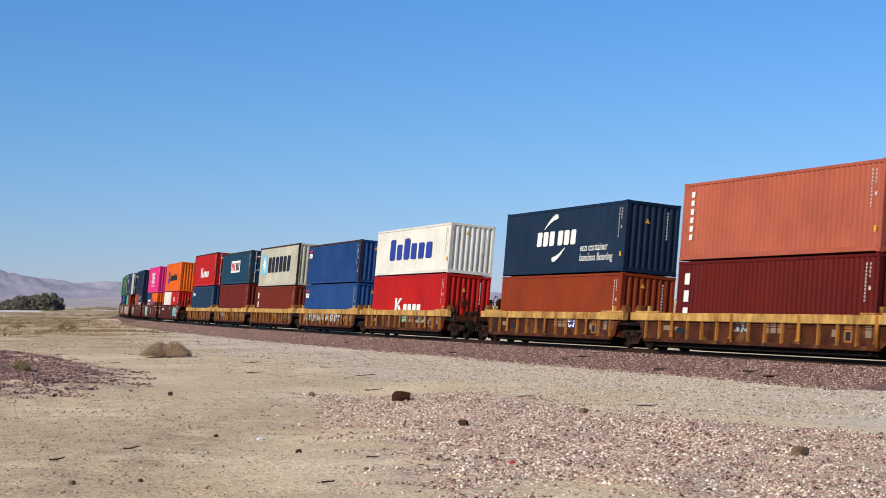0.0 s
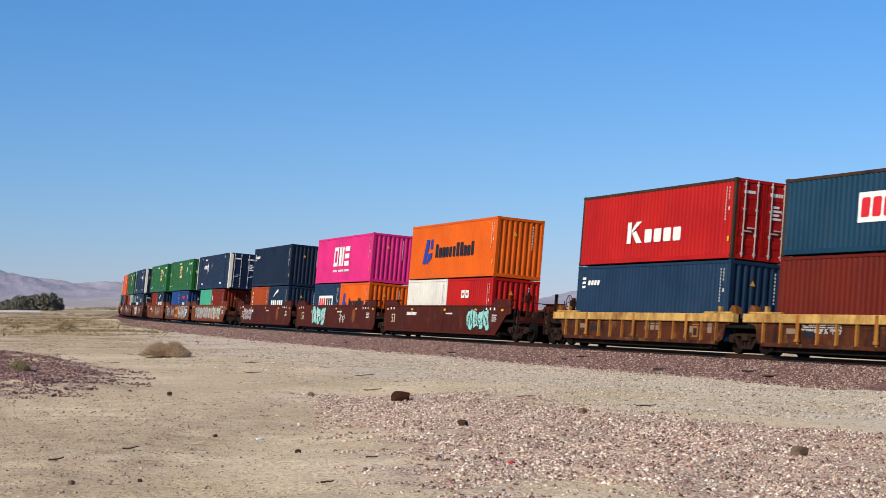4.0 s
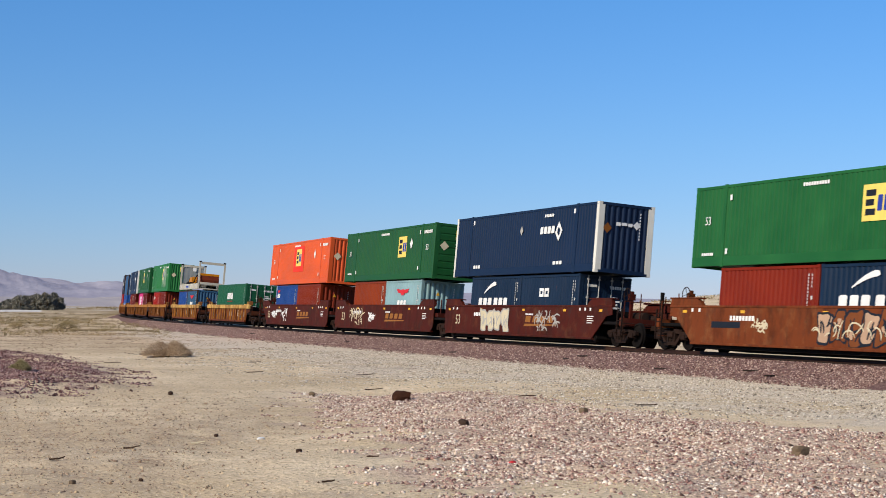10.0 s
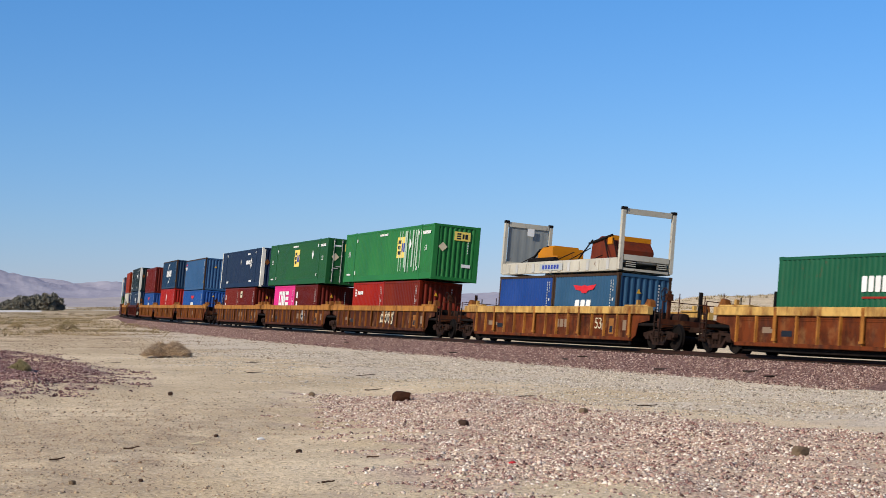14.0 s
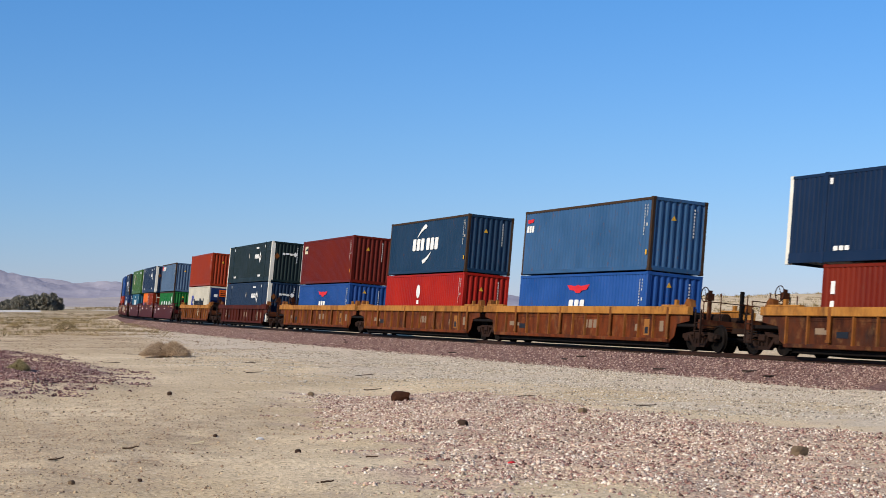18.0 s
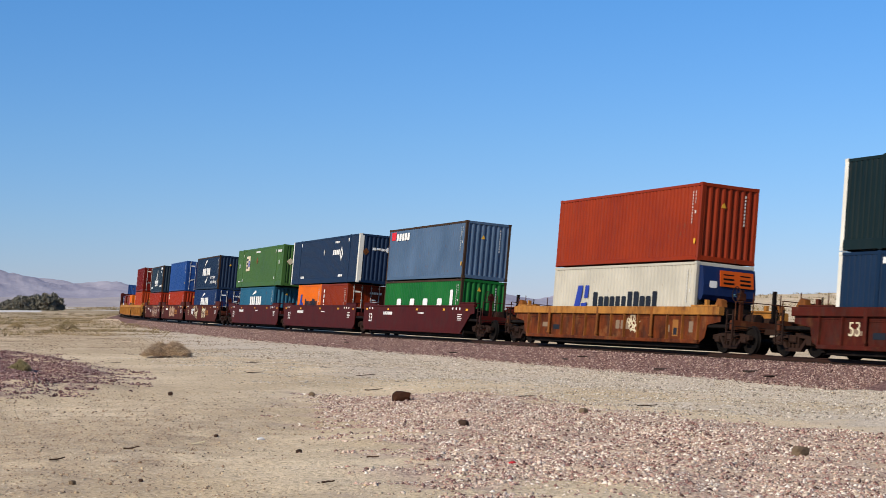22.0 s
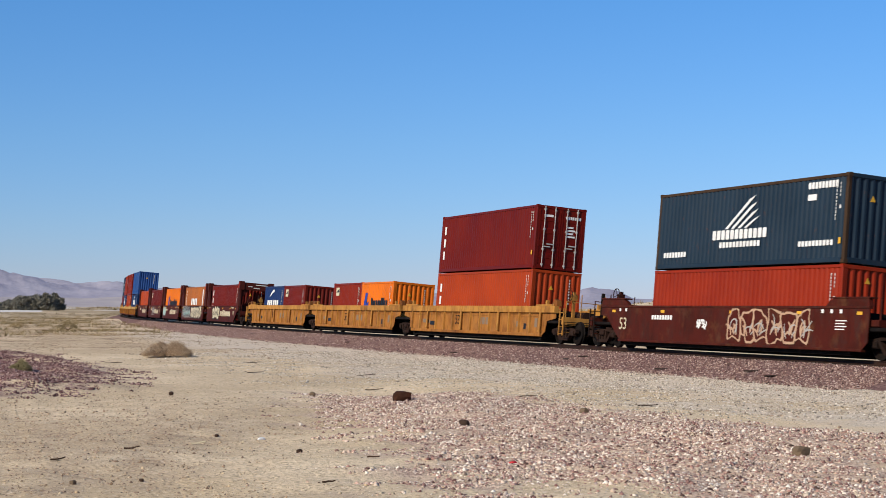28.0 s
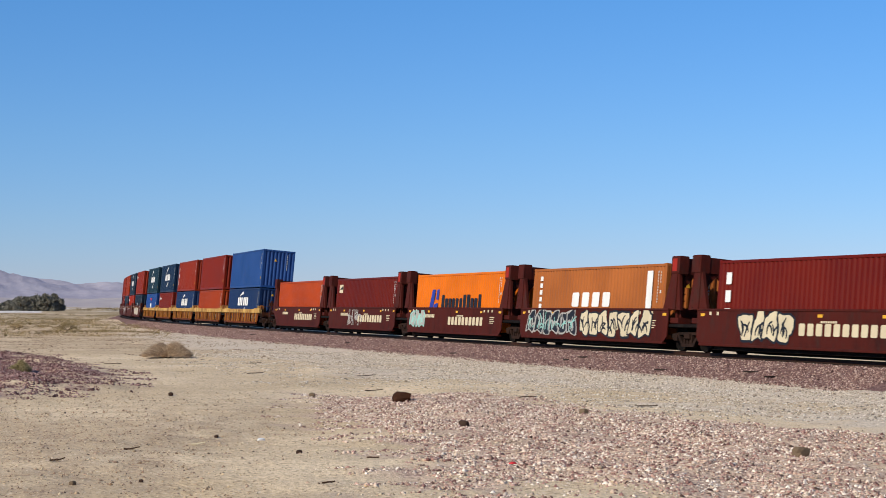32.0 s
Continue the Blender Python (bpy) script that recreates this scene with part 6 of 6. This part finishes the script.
car_set("rib", (345.1, 364.3), M_YSHEET, Y53, M_CHORD, 4.4)
car_set("rib", (368.5, 388.1), M_YSHEET, Y53, M_CHORD, 4.4)
car_set("rib", (391.9, 411.6, 431.2, 450.6), M_RUSTCAR, "rust-brown well car with ribbed sides and worn yellow paint", M_OLDCHORD, None, {0: ((1.6, 2.4, 0.8, (M_CREAM, M_DARKMARK), 32),), 1: ((2.7, 0.9, 0.8, (M_GREYMARK, M_DARKMARK), 33),)})
car_set("rib", (454.8, 474.9, 495.0, 514.5), M_YSHEET, "rusty yellow well car with ribbed sides", M_OLDCHORD)
car_set("rib", (518.2, 537.7), M_BROWN, "red-brown single well car with ribbed sides", None, -7.0)
car_set("rib", (541.6, 560.2), M_YSHEET, Y53, M_OLDCHORD, None, {0: ((2.3, 0.7, 0.7, (M_CREAM,), 34),)})
car_set("smooth", (564.6, 583.6, 603.1, 622.5), M_MAROON, "clean maroon smooth-sided well car with white stencils", None, -7.6)
car_set("smooth", (626.25, 646.5, 665.6, 684.7), M_BROWN, "brown smooth-sided well car with graffiti", None, -7.6,
        {0: ((-3.0, 1.6, 1.2, (M_CREAM,), 35), (-5.0, 1.0, 0.6, (M_WHITE,), 36), (1.6, 2.0, 1.0, (M_CREAM, M_BROWN), 37)), 1: ((0.2, 4.0, 1.1, (M_TAN, M_BROWN), 38),), 2: ((3.1, 5.0, 1.2, (M_BROWN, M_TAN, M_GREYMARK), 39), (-1.2, 0.7, 0.4, (M_WHITE,), 49))})
car_set("rib", (688.4, 708.9, 728.3, 747.6), M_YPANEL, "bright yellow well car with ribbed sides", M_YBRIGHT, -2.0)
car_set("twin", (751.4, 767.3, 783.1, 798.6, 814.1, 829.0), M_TWIN, "dark maroon well car with tall bulkheads at its ends", None, None,
        {0: ((-2.4, 3.2, 1.2, (M_CREAM, M_DARKMARK), 40),), 1: ((-3.5, 5.0, 1.1, (M_DARKMARK, M_GREYMARK, M_MINT), 41), (2.4, 6.2, 1.2, (M_CREAM, M_DARKMARK), 42)), 2: ((-5.0, 2.2, 0.9, (M_GREYMARK, M_MINT), 43),), 3: ((-1.2, 2.6, 0.95, (M_GREYMARK,), 44),)})
car_set("rib40", (832.6, 848.0, 863.4, 878.8, 894.2, 909.6), M_YSHEET, Y40, M_CHORD)
car_set("smooth", (913.4, 928.8, 944.2, 959.6, 975.0, 990.4), M_BROWN, "grey-brown weathered well car with graffiti", None, None, {0: ((0, 7, 0.9, (M_GREYMARK, M_CREAM), 45),), 2: ((0, 6, 0.9, (M_GREYMARK,), 46),)})

# ---------------------------------------------------------------- the loads
FLOOR_Z, LOW, HIGH = 0.40, 2.591, 2.896


def stack(s_low, lower, h_low, s_up=None, upper=None, h_up=HIGH):
    """lower: one 40-foot box, or two 20-foot boxes from the front; upper: the box on top."""
    if len(lower) == 1:
        container(s_low, 12.19, FLOOR_Z, h_low, *lower[0][:2], **lower[0][2])
    else:
        container(s_low, 6.06, FLOOR_Z, h_low, *lower[0][:2], **lower[0][2])
        container(s_low + 6.13, 6.06, FLOOR_Z, h_low, *lower[1][:2], **lower[1][2])
    if upper:
        L = upper[2].pop("L", 12.19)
        container(s_up if s_up is not None else s_low, L, FLOOR_Z + h_low + 0.025, h_up if L < 13 else 2.95, *upper[:2], **upper[2])


def B(colour, label, **kw):
    return (colour, label, kw)


NAVY, ORANGE, GREEN, WHITE = "1f385c", "f07c1c", "327646", "f4f1e6"
W = "corrugated steel container"
stack(40.8, [B("7a2014", "dark red " + W + " with white vertical lettering", marks="vertical_three", wear=0.2)], HIGH, None, B("c87880", "faded brick-orange " + W + " on a stack", marks="vertical", wear=0.45))
stack(57.5, [B("a24c38", "orange-brown " + W + " low in a stack")], LOW, None, B(NAVY, "navy " + W + " with white swoosh markings", marks="swoosh", wear=0.2))
stack(77.1, [B("c9222b", "bright red " + W + " with white lettering", marks="white_word", wear=0.1)], HIGH, None, B(WHITE, "white " + W + " with blue lettering", marks="blue_word", wear=0.25), LOW)
stack(92.6, [B("27589c", "blue " + W + " with a small wing mark", marks="small_wing")], LOW, None, B("1f5094", "blue " + W + " with a small wing mark and rusty posts", marks="small_wing", rust_posts=True), LOW)
stack(107.7, [B("8a3a2c", "red-brown " + W + " low in a stack", marks="vertical_three")], LOW, None, B("d2cfbe", "grey " + W + " with a star panel and dark lettering", marks="star", wear=0.55, rust_posts=True))
stack(123.3, [B("84302a", "dark red " + W + " low in a stack")], HIGH, None, B("1d4f70", "teal " + W + " with a white sign panel", marks="panel", doors=True, rust_posts=True), LOW)
stack(138.6, [B("27466c", "dark blue " + W + " low in a stack", marks="corner_small")], HIGH, None, B("cc232d", "red " + W + " with white lettering and doors", marks="white_word", doors=True, rust_posts=True))
stack(160.1, [B("cb2128", "short red " + W, marks="dot_pair"), B(WHITE, "short white " + W + " with blue lettering", marks="")], LOW, None, B(ORANGE, "orange " + W + " with blue and dark lettering", marks="anchor_word", wear=0.3))
stack(179.4, [B(ORANGE, "short orange " + W + " with dark lettering", marks="anchor_short"), B("27466c", "short dark blue " + W + " with a white sign panel", marks="panel_short")], LOW, None, B("ee4498", "magenta " + W + " with white block lettering", marks="block_word", wear=0.15))
stack(198.9, [B(NAVY, "short navy " + W + " with white lettering", marks="swoosh_short"), B("bd5f38", "short orange-brown " + W, marks="vertical")], LOW, None, B("1f2f52", "navy " + W + " with a small white mark", marks="corner_small", wear=0.15))
DOM = "long domestic container with lifting posts"
stack(222.5, [B("8f3324", "short red-brown " + W, marks="vertical_letters"), B("62b8a4", "short mint green " + W)], LOW, 220.7, B("1a3560", "navy " + DOM + " with white end posts", L=16.15, marks="diamond_far", doors=True, post="fbf7ea", wear=0.15))
stack(242.2, [B("2b4a8c", "short blue " + W + " with a red wing", marks="wing"), B("2456a2", "short blue " + W)], LOW, 240.3, B(GREEN, "green " + DOM + " and a yellow square logo", L=16.15, marks="square_left", wear=0.15))
stack(261.6, [B(NAVY, "short navy " + W + " with white lettering", marks="swoosh_short"), B("99372b", "short red-brown " + W)], LOW, 259.6, B("347848", "green " + DOM + " and a yellow square logo", L=16.15, marks="square", bands=True, wear=0.15))
stack(285.2, [B(NAVY, "short navy " + W, marks="dot_pair", doors=True), B(NAVY, "short navy " + W + " with white lettering", marks="swoosh_short")], LOW, 283.7, B("1c3660", "navy " + DOM + " and white end posts", L=16.15, marks="diamond_word", post="fbf7ea", wear=0.15))
stack(304.8, [B("a9b8c8", "short pale blue " + W + " with a red wing", marks="wing"), B("a04a34", "short red-brown " + W)], LOW, 303.0, B("2e6c42", "green " + DOM + " and a yellow square logo", L=16.15, marks="square", bands=True, wear=0.15))
stack(324.9, [B("99402e", "short red-brown " + W), B("23529e", "short blue " + W + " with a small wing mark", marks="small_wing")], LOW, 323.1, B("f0785c", "orange " + DOM + " and a square logo", L=16.15, marks="square_left", wear=0.2))
stack(348.2, [B("2c6e56", "green " + W + " with white lettering and doors", marks="tall_word", doors=True)], HIGH)
stack(371.95, [B("466a92", "short faded blue " + W + " with a red wing", marks="wing", rust_posts=True), B("2554a4", "short blue " + W, rust_posts=True)], LOW)
stack(395.4, [B("8c3326", "short red-brown " + W), B("b33026", "short red " + W + " with a small white mark", marks="corner_small")], LOW, 393.5, B("3a8a52", "green " + DOM + " with chalky streaks", L=16.15, marks="square", wear=0.3))
stack(415.9, [B("7a2420", "short dark red " + W + " with white lettering", marks="vertical_three"), B("ee4c9e", "short magenta " + W + " with white block lettering", marks="block_short")], LOW, 413.9, B("2e6c42", "green " + DOM + " and a door end", L=16.15, marks="square_left", doors=True, wear=0.15))
stack(435.0, [B("7f2822", "short dark red " + W, marks="corner_panel"), B("8e3428", "short red-brown " + W, marks="vertical_letters")], LOW, 433.1, B("1e3862", "navy " + DOM + " and white end posts", L=16.15, marks="diamond_word", post="fbf7ea", wear=0.15))
stack(458.8, [B("2a62b0", "blue " + W + " with a red wing", marks="wing")], LOW, None, B("4a6ea0", "faded blue " + W + " with rusty posts", marks="small_wing", wear=0.5, rust_posts=True))
stack(478.1, [B("b82a2c", "red " + W + " with a round white logo", marks="round_logo")], HIGH, None, B("24486e", "dark blue " + W + " with white swoosh markings", marks="swoosh_plain", wear=0.35, rust_posts=True))
stack(497.6, [B("2459a4", "blue " + W + " with a red wing", marks="wing")], LOW, None, B("7f2925", "dark red " + W + " with a small square panel", marks="corner_panel", wear=0.2))
container(519.05, 16.15, FLOOR_Z, 2.95, "1c3960", "navy " + DOM + " and white end posts", marks="diamond_word", post="fbf7ea", wear=0.15)
container(519.05, 16.15, FLOOR_Z + 2.975, 2.95, "1d3038", "dark green-black " + DOM + " and white end posts", marks="diamond_word", post="fbf7ea", wear=0.15)
stack(544.1, [B("d8d2c2", "cream refrigerated container with blue and dark lettering", marks="anchor_word", wear=0.2)], HIGH, None, B("aa4526", "red-brown " + W + " with patches", marks="", wear=0.4))
stack(567.4, [B("167a3c", "green " + W + " with white block lettering", marks="spaced_word", rust_posts=True)], LOW, None, B("6c7a9e", "chalky grey-blue " + W + " with white lettering", marks="corner_word", wear=0.5, rust_posts=True))
stack(587.1, [B("99402c", "short red-brown " + W, marks="vertical", doors=True), B("f0862a", "short orange " + W + " with dark lettering", marks="anchor_short")], LOW, 585.1, B("1e3962", "navy " + DOM + " and white end posts", L=16.15, marks="diamond_word", post="fbf7ea", wear=0.15))
stack(606.6, [B("2f6f94", "steel-blue " + W + " with white swoosh", marks="swoosh_plain", wear=0.4)], LOW, 604.3, B("5a8046", "olive " + DOM + " with a cream square logo", L=16.15, marks="square_white", wear=0.3))
stack(629.6, [B("1f3f78", "blue " + W + " with white swoosh and doors", marks="swoosh_plain", doors=True)], LOW, None, B("22395e", "navy " + W + " with white swoosh markings", marks="swoosh", wear=0.25, rust_posts=True))
stack(648.95, [B("b5452c", "orange-red " + W + " low in a stack", marks="corner_panel")], LOW, None, B("2c5aa4", "blue " + W + " with doors", marks="", doors=True, wear=0.3))
stack(668.2, [B("ae3f26", "orange-red " + W + " low in a stack")], LOW, None, B("33425a", "slate grey-blue " + W + " with a white feather logo", marks="feather", wear=0.35, rust_posts=True))
stack(691.9, [B("bd5230", "orange " + W + " low in a stack", marks="vertical_letters")], HIGH, None, B("86200f", "dark red " + W + " with white-rodded doors", marks="vertical_letters", doors=True, wear=0.15))
stack(711.3, [B("f08a2a", "short orange " + W + " with dark lettering", marks="anchor_short"), B("9a3428", "short red-brown " + W, marks="corner_panel")], LOW)
stack(730.7, [B("8a2a26", "short dark red " + W, marks="corner_panel"), B("1f3f7c", "short navy " + W + " with white swoosh", marks="swoosh_short")], LOW)
stack(753.0, [B("842414", "dark red " + W + " with white vertical lettering", marks="vertical_three", wear=0.15)], HIGH)
stack(769.0, [B("c07c5c", "tan-orange " + W + " with white block lettering", marks="spaced_small", wear=0.15)], HIGH)
stack(784.5, [B("f08c1e", "orange " + W + " with blue and dark lettering", marks="anchor_word", wear=0.15)], HIGH)
stack(800.0, [B("7f2722", "dark red " + W, marks="corner_panel", wear=0.15)], HIGH)
stack(815.4, [B("c05a34", "orange-brown " + W, wear=0.15)], HIGH)
stack(834.2, [B("1f3f74", "navy " + W + " with white swoosh", marks="swoosh_plain")], LOW, None, B("2f5aa0", "blue " + W, marks="", wear=0.3))
stack(849.6, [B("b04e2c", "orange-brown " + W)], LOW, None, B("963328", "red-brown " + W))
stack(865.0, [B("1f3f74", "navy " + W + " with white swoosh", marks="swoosh_plain")], LOW, None, B("a03c2a", "red-brown " + W + " with white vertical lettering", marks="vertical_letters"))
stack(880.4, [B("8c302a", "dark red " + W, marks="corner_small")], LOW, None, B("1d3a60", "navy " + W + " with white swoosh", marks="swoosh_plain"))
stack(895.8, [B("2458a4", "blue " + W + " with a red wing", marks="wing")], LOW, None, B("1f4258", "dark teal " + W + " with white swoosh", marks="swoosh_plain"))
stack(915.0, [B("24344e", "navy " + W, marks="white_word")], LOW, None, B("a03a2a", "red-brown " + W, marks="corner_small"))
stack(930.4, [B("b03a30", "red " + W, marks="corner_small")], LOW, None, B("22324e", "navy " + W, marks="swoosh_plain"))
stack(945.8, [B("24344e", "navy " + W)], LOW, None, B("a8442e", "orange-brown " + W))
stack(961.2, [B("8c302a", "dark red " + W)], LOW, None, B("a03a2a", "red-brown " + W))
stack(976.6, [B("24344e", "navy " + W)], LOW, None, B("8f3326", "red-brown " + W))


def flat_rack(s_near, z0):
    """A flat rack with end frames, lashed-down yellow and rust-red machinery on its deck."""
    ob = new("flat_rack")
    h, w, H = 6.095, 1.219, 2.52
    grey = paint("dad4c4", 0.6)
    P = lambda name, sh, m, lab="", par=ob: part(name, sh.mesh(name), m, par, lab, Matrix.Translation((0, 0, z0)) if par is ob else None)
    deck = Shape().box(-h + 0.2, h - 0.2, -w, -w + 0.12, 0.05, 0.58, 0.02).box(-h + 0.2, h - 0.2, w - 0.12, w, 0.05, 0.58, 0.02).box(-h + 0.1, h - 0.1, -w + 0.12, w - 0.12, 0.42, 0.56)
    P("deck", deck, grey)
    for sx in (-1, 1):
        for sy in (-1, 1):
            P("corner_post", Shape().box(*sorted((sx * (h - 0.17), sx * h)), *sorted((sy * (w - 0.15), sy * w)), 0.1, H, 0.02), grey)
            P("corner_casting", Shape().box(*sorted((sx * (h - 0.19), sx * (h + 0.01))), *sorted((sy * (w - 0.19), sy * (w + 0.01))), H, H + 0.12, 0.015), M_DARK)
        P("end_beam", Shape().box(*sorted((sx * (h - 0.15), sx * (h - 0.03))), -w + 0.2, w - 0.2, H - 0.16, H + 0.06, 0.02), grey)
        P("end_sill", Shape().box(*sorted((sx * (h - 0.2), sx * h)), -w + 0.2, w - 0.2, 0.5, 0.72, 0.02).box(*sorted((sx * (h - 0.15), sx * (h - 0.02))), -w + 0.2, w - 0.2, 0.08, 0.18), grey)
    P("end_wall", turned_back(h, w, H), paint("a6aaa8", 0.3), "grey end wall with a white sheet")
    P("sign_sheet", Shape().box(-h + 0.22, -h + 0.225, -0.1, 0.25, 2.0, 2.35), M_WHITE)
    for q in (-0.95, 0.45):
        P("vent_recess", Shape().box(h - 0.005, h + 0.004, q, q + 0.5, 0.22, 0.48), M_DARK)
        for i in range(3):
            P("louvre", Shape().box(h, h + 0.03, q + 0.03, q + 0.47, 0.25 + i * 0.08, 0.285 + i * 0.08), grey)
    for i, x in enumerate(np.linspace(-h + 1.0, h - 1.0, 12)):
        P("stake_pocket", Shape().box(x - 0.12, x + 0.12, -w - 0.03, -w + 0.02, 0.1, 0.5, 0.01), M_STEEL if i % 2 else grey)
    P("sign_panel", Shape().box(-1.6, 0.8, -w - 0.032, -w - 0.028, 0.16, 0.46), paint("c9cbc8", 0.2))
    sh = Shape()
    for f in word(-1.3, 0.22, 1.8, 0.18, 6, 0, 0.3):
        sh.flat(f, -w - 0.036)
    P("logo", sh, M_BLUEMARK)
    for x, hh in ((-3.9, 0.5), (-0.3, 0.42), (1.2, 0.55), (3.6, 0.4)):
        P("lashing", Shape().rod((x, -w + 0.02, 0.55), (x + 0.9 * hh, -0.4, 0.62 + hh), 0.022, 5), M_DARK)
    tagged(ob, "grey flat rack with open end frames on two blue containers", "flat rack")
    moving.append((ob, s_near + h))

    mach = new("yellow_machine")
    y = paint("dd9a26", 0.4)
    P2 = lambda name, sh, m, lab="", par=None: part(name, sh.mesh(name), m, par or mach, lab, None if par else Matrix.Translation((0, 0, z0 + 0.562)))
    P2("housing", Shape().prism([(-0.9, 0), (1.2, 0), (1.25, 0.30), (0.75, 0.34), (0.7, 0.72), (-0.35, 0.72), (-0.85, 0.45)], -0.75, 0.75, "y"), y)
    P2("hood", Shape().box(-0.2, 0.55, -0.6, 0.6, 0.72, 0.80, 0.03), y)
    for s in (-0.7, 0.7):
        P2("lift_arm", Shape().rod((-1.7, s, 0.12), (-0.8, s, 0.62), 0.06, 6).rod((-0.8, s, 0.62), (0.1, s, 0.74), 0.05, 6), M_DARK)
    P2("track_frame", Shape().box(-1.5, 1.3, -0.95, -0.72, 0.0, 0.24, 0.05).box(-1.5, 1.3, 0.72, 0.95, 0.0, 0.24, 0.05), M_DARK)
    tagged(mach, "yellow construction machine lashed to the flat rack", "machine")
    moving.append((mach, s_near + h + 2.15))
    load = new("rusty_machine")
    r = rusty("rust_red_machine_paint", "7d3a22", "4a2418", 0.5)
    P3 = lambda name, sh, m, lab="": part(name, sh.mesh(name), m, load, lab, Matrix.Translation((0, 0, z0 + 0.562)))
    P3("drum", Shape().prism([(-1.1, 0.0), (1.25, 0.0), (1.3, 0.42), (0.75, 0.95), (-0.2, 1.0), (-1.0, 0.7)], -0.85, 0.85, "y"), r)
    P3("plate", Shape().box(0.5, 0.9, -0.9, 0.9, 0.62, 1.0, 0.03), y)
    for x, e in ((-0.9, -1), (0.2, 1), (1.0, 1)):
        P3("strut", Shape().rod((x, -0.9, 0.86), (x + e * 0.9, -1.1, 0.0), 0.035, 6), M_DARK)
    P3("rim", Shape().rod((-1.2, -0.9, 0.72), (0.9, -0.9, 1.0), 0.05, 6), M_DARK)
    tagged(load, "rust-red steel machine part strapped to the flat rack", "machine")
    moving.append((load, s_near + 2.35))


def turned_back(h, w, H):
    e = turned(corrugated(-w + 0.2, w - 0.2, 0.7, H - 0.15, 0, 0.4, 0.008), 1)
    e.v = [(x - h + 0.1, y, z) for x, y, z in e.v]
    return e


flat_rack(371.95, FLOOR_Z + LOW + 0.025)


def reefer_unit(s_near, z0):
    """The cooling machine on the end of the cream container."""
    ob = new("cooling_unit")
    blue, org = paint("20366f", 0.2), paint("e0702a", 0.2)
    P = lambda n, sh, m: part(n, sh.mesh(n), m, ob, "", Matrix.Translation((0, 0, z0)))
    P("lower_bay", Shape().box(0.01, 0.12, -1.1, 1.1, 0.25, 1.55, 0.02), M_DARK)
    P("housing", Shape().prism([(0.01, 1.45), (0.26, 1.5), (0.38, 1.68), (0.38, 2.05), (0.24, 2.72), (0.01, 2.76)], -1.1, 1.1, "y"), blue)
    P("grille", Shape().prism([(0.30, 2.60), (0.40, 2.02), (0.44, 2.03), (0.34, 2.62)], -0.42, 0.98, "y"), org)
    for i in range(3):
        for q in (-0.3, 0.4):
            P("vent_slot", Shape().box(0.425 - i * 0.032, 0.434 - i * 0.032, q, q + 0.45, 2.12 + i * 0.15, 2.19 + i * 0.15), M_DARK)
    P("label_plate", Shape().box(0.381, 0.386, -0.85, -0.55, 1.95, 2.2), M_WHITE)
    P("light", Shape().box(0.381, 0.39, 0.2, 0.27, 1.72, 1.79), M_CYANMARK)
    tagged(ob, "blue and orange cooling unit on the end of the cream container", "cooling unit")
    moving.append((ob, s_near))


reefer_unit(544.1, FLOOR_Z)


# ---------------------------------------------------------------- movement
def motions():
    times = list(range(33))
    gone = [run(t) for t in times]
    for thing, s in moving:
        walk(thing, [(t, track_pose(s - g)) for t, g in zip(times, gone)])
    steps = [i / FPS for i in range(32 * FPS + 1)]
    rolled = [run(t) / WHEEL_R for t in steps]
    for x in (1.0, -1.0):
        same = [w for w in wheelsets if w["end"] == x]
        walk(same[0], [(t, Matrix.Translation((x * AXLE, 0, WHEEL_R)) @ Matrix.Rotation(r, 4, "Y")) for t, r in zip(steps, rolled)])
        lead = same[0].animation_data
        for w in same[1:]:
            w.rotation_mode = "QUATERNION"
            d = w.animation_data_create()
            d.action, d.action_slot = lead.action, lead.action_slot


motions()
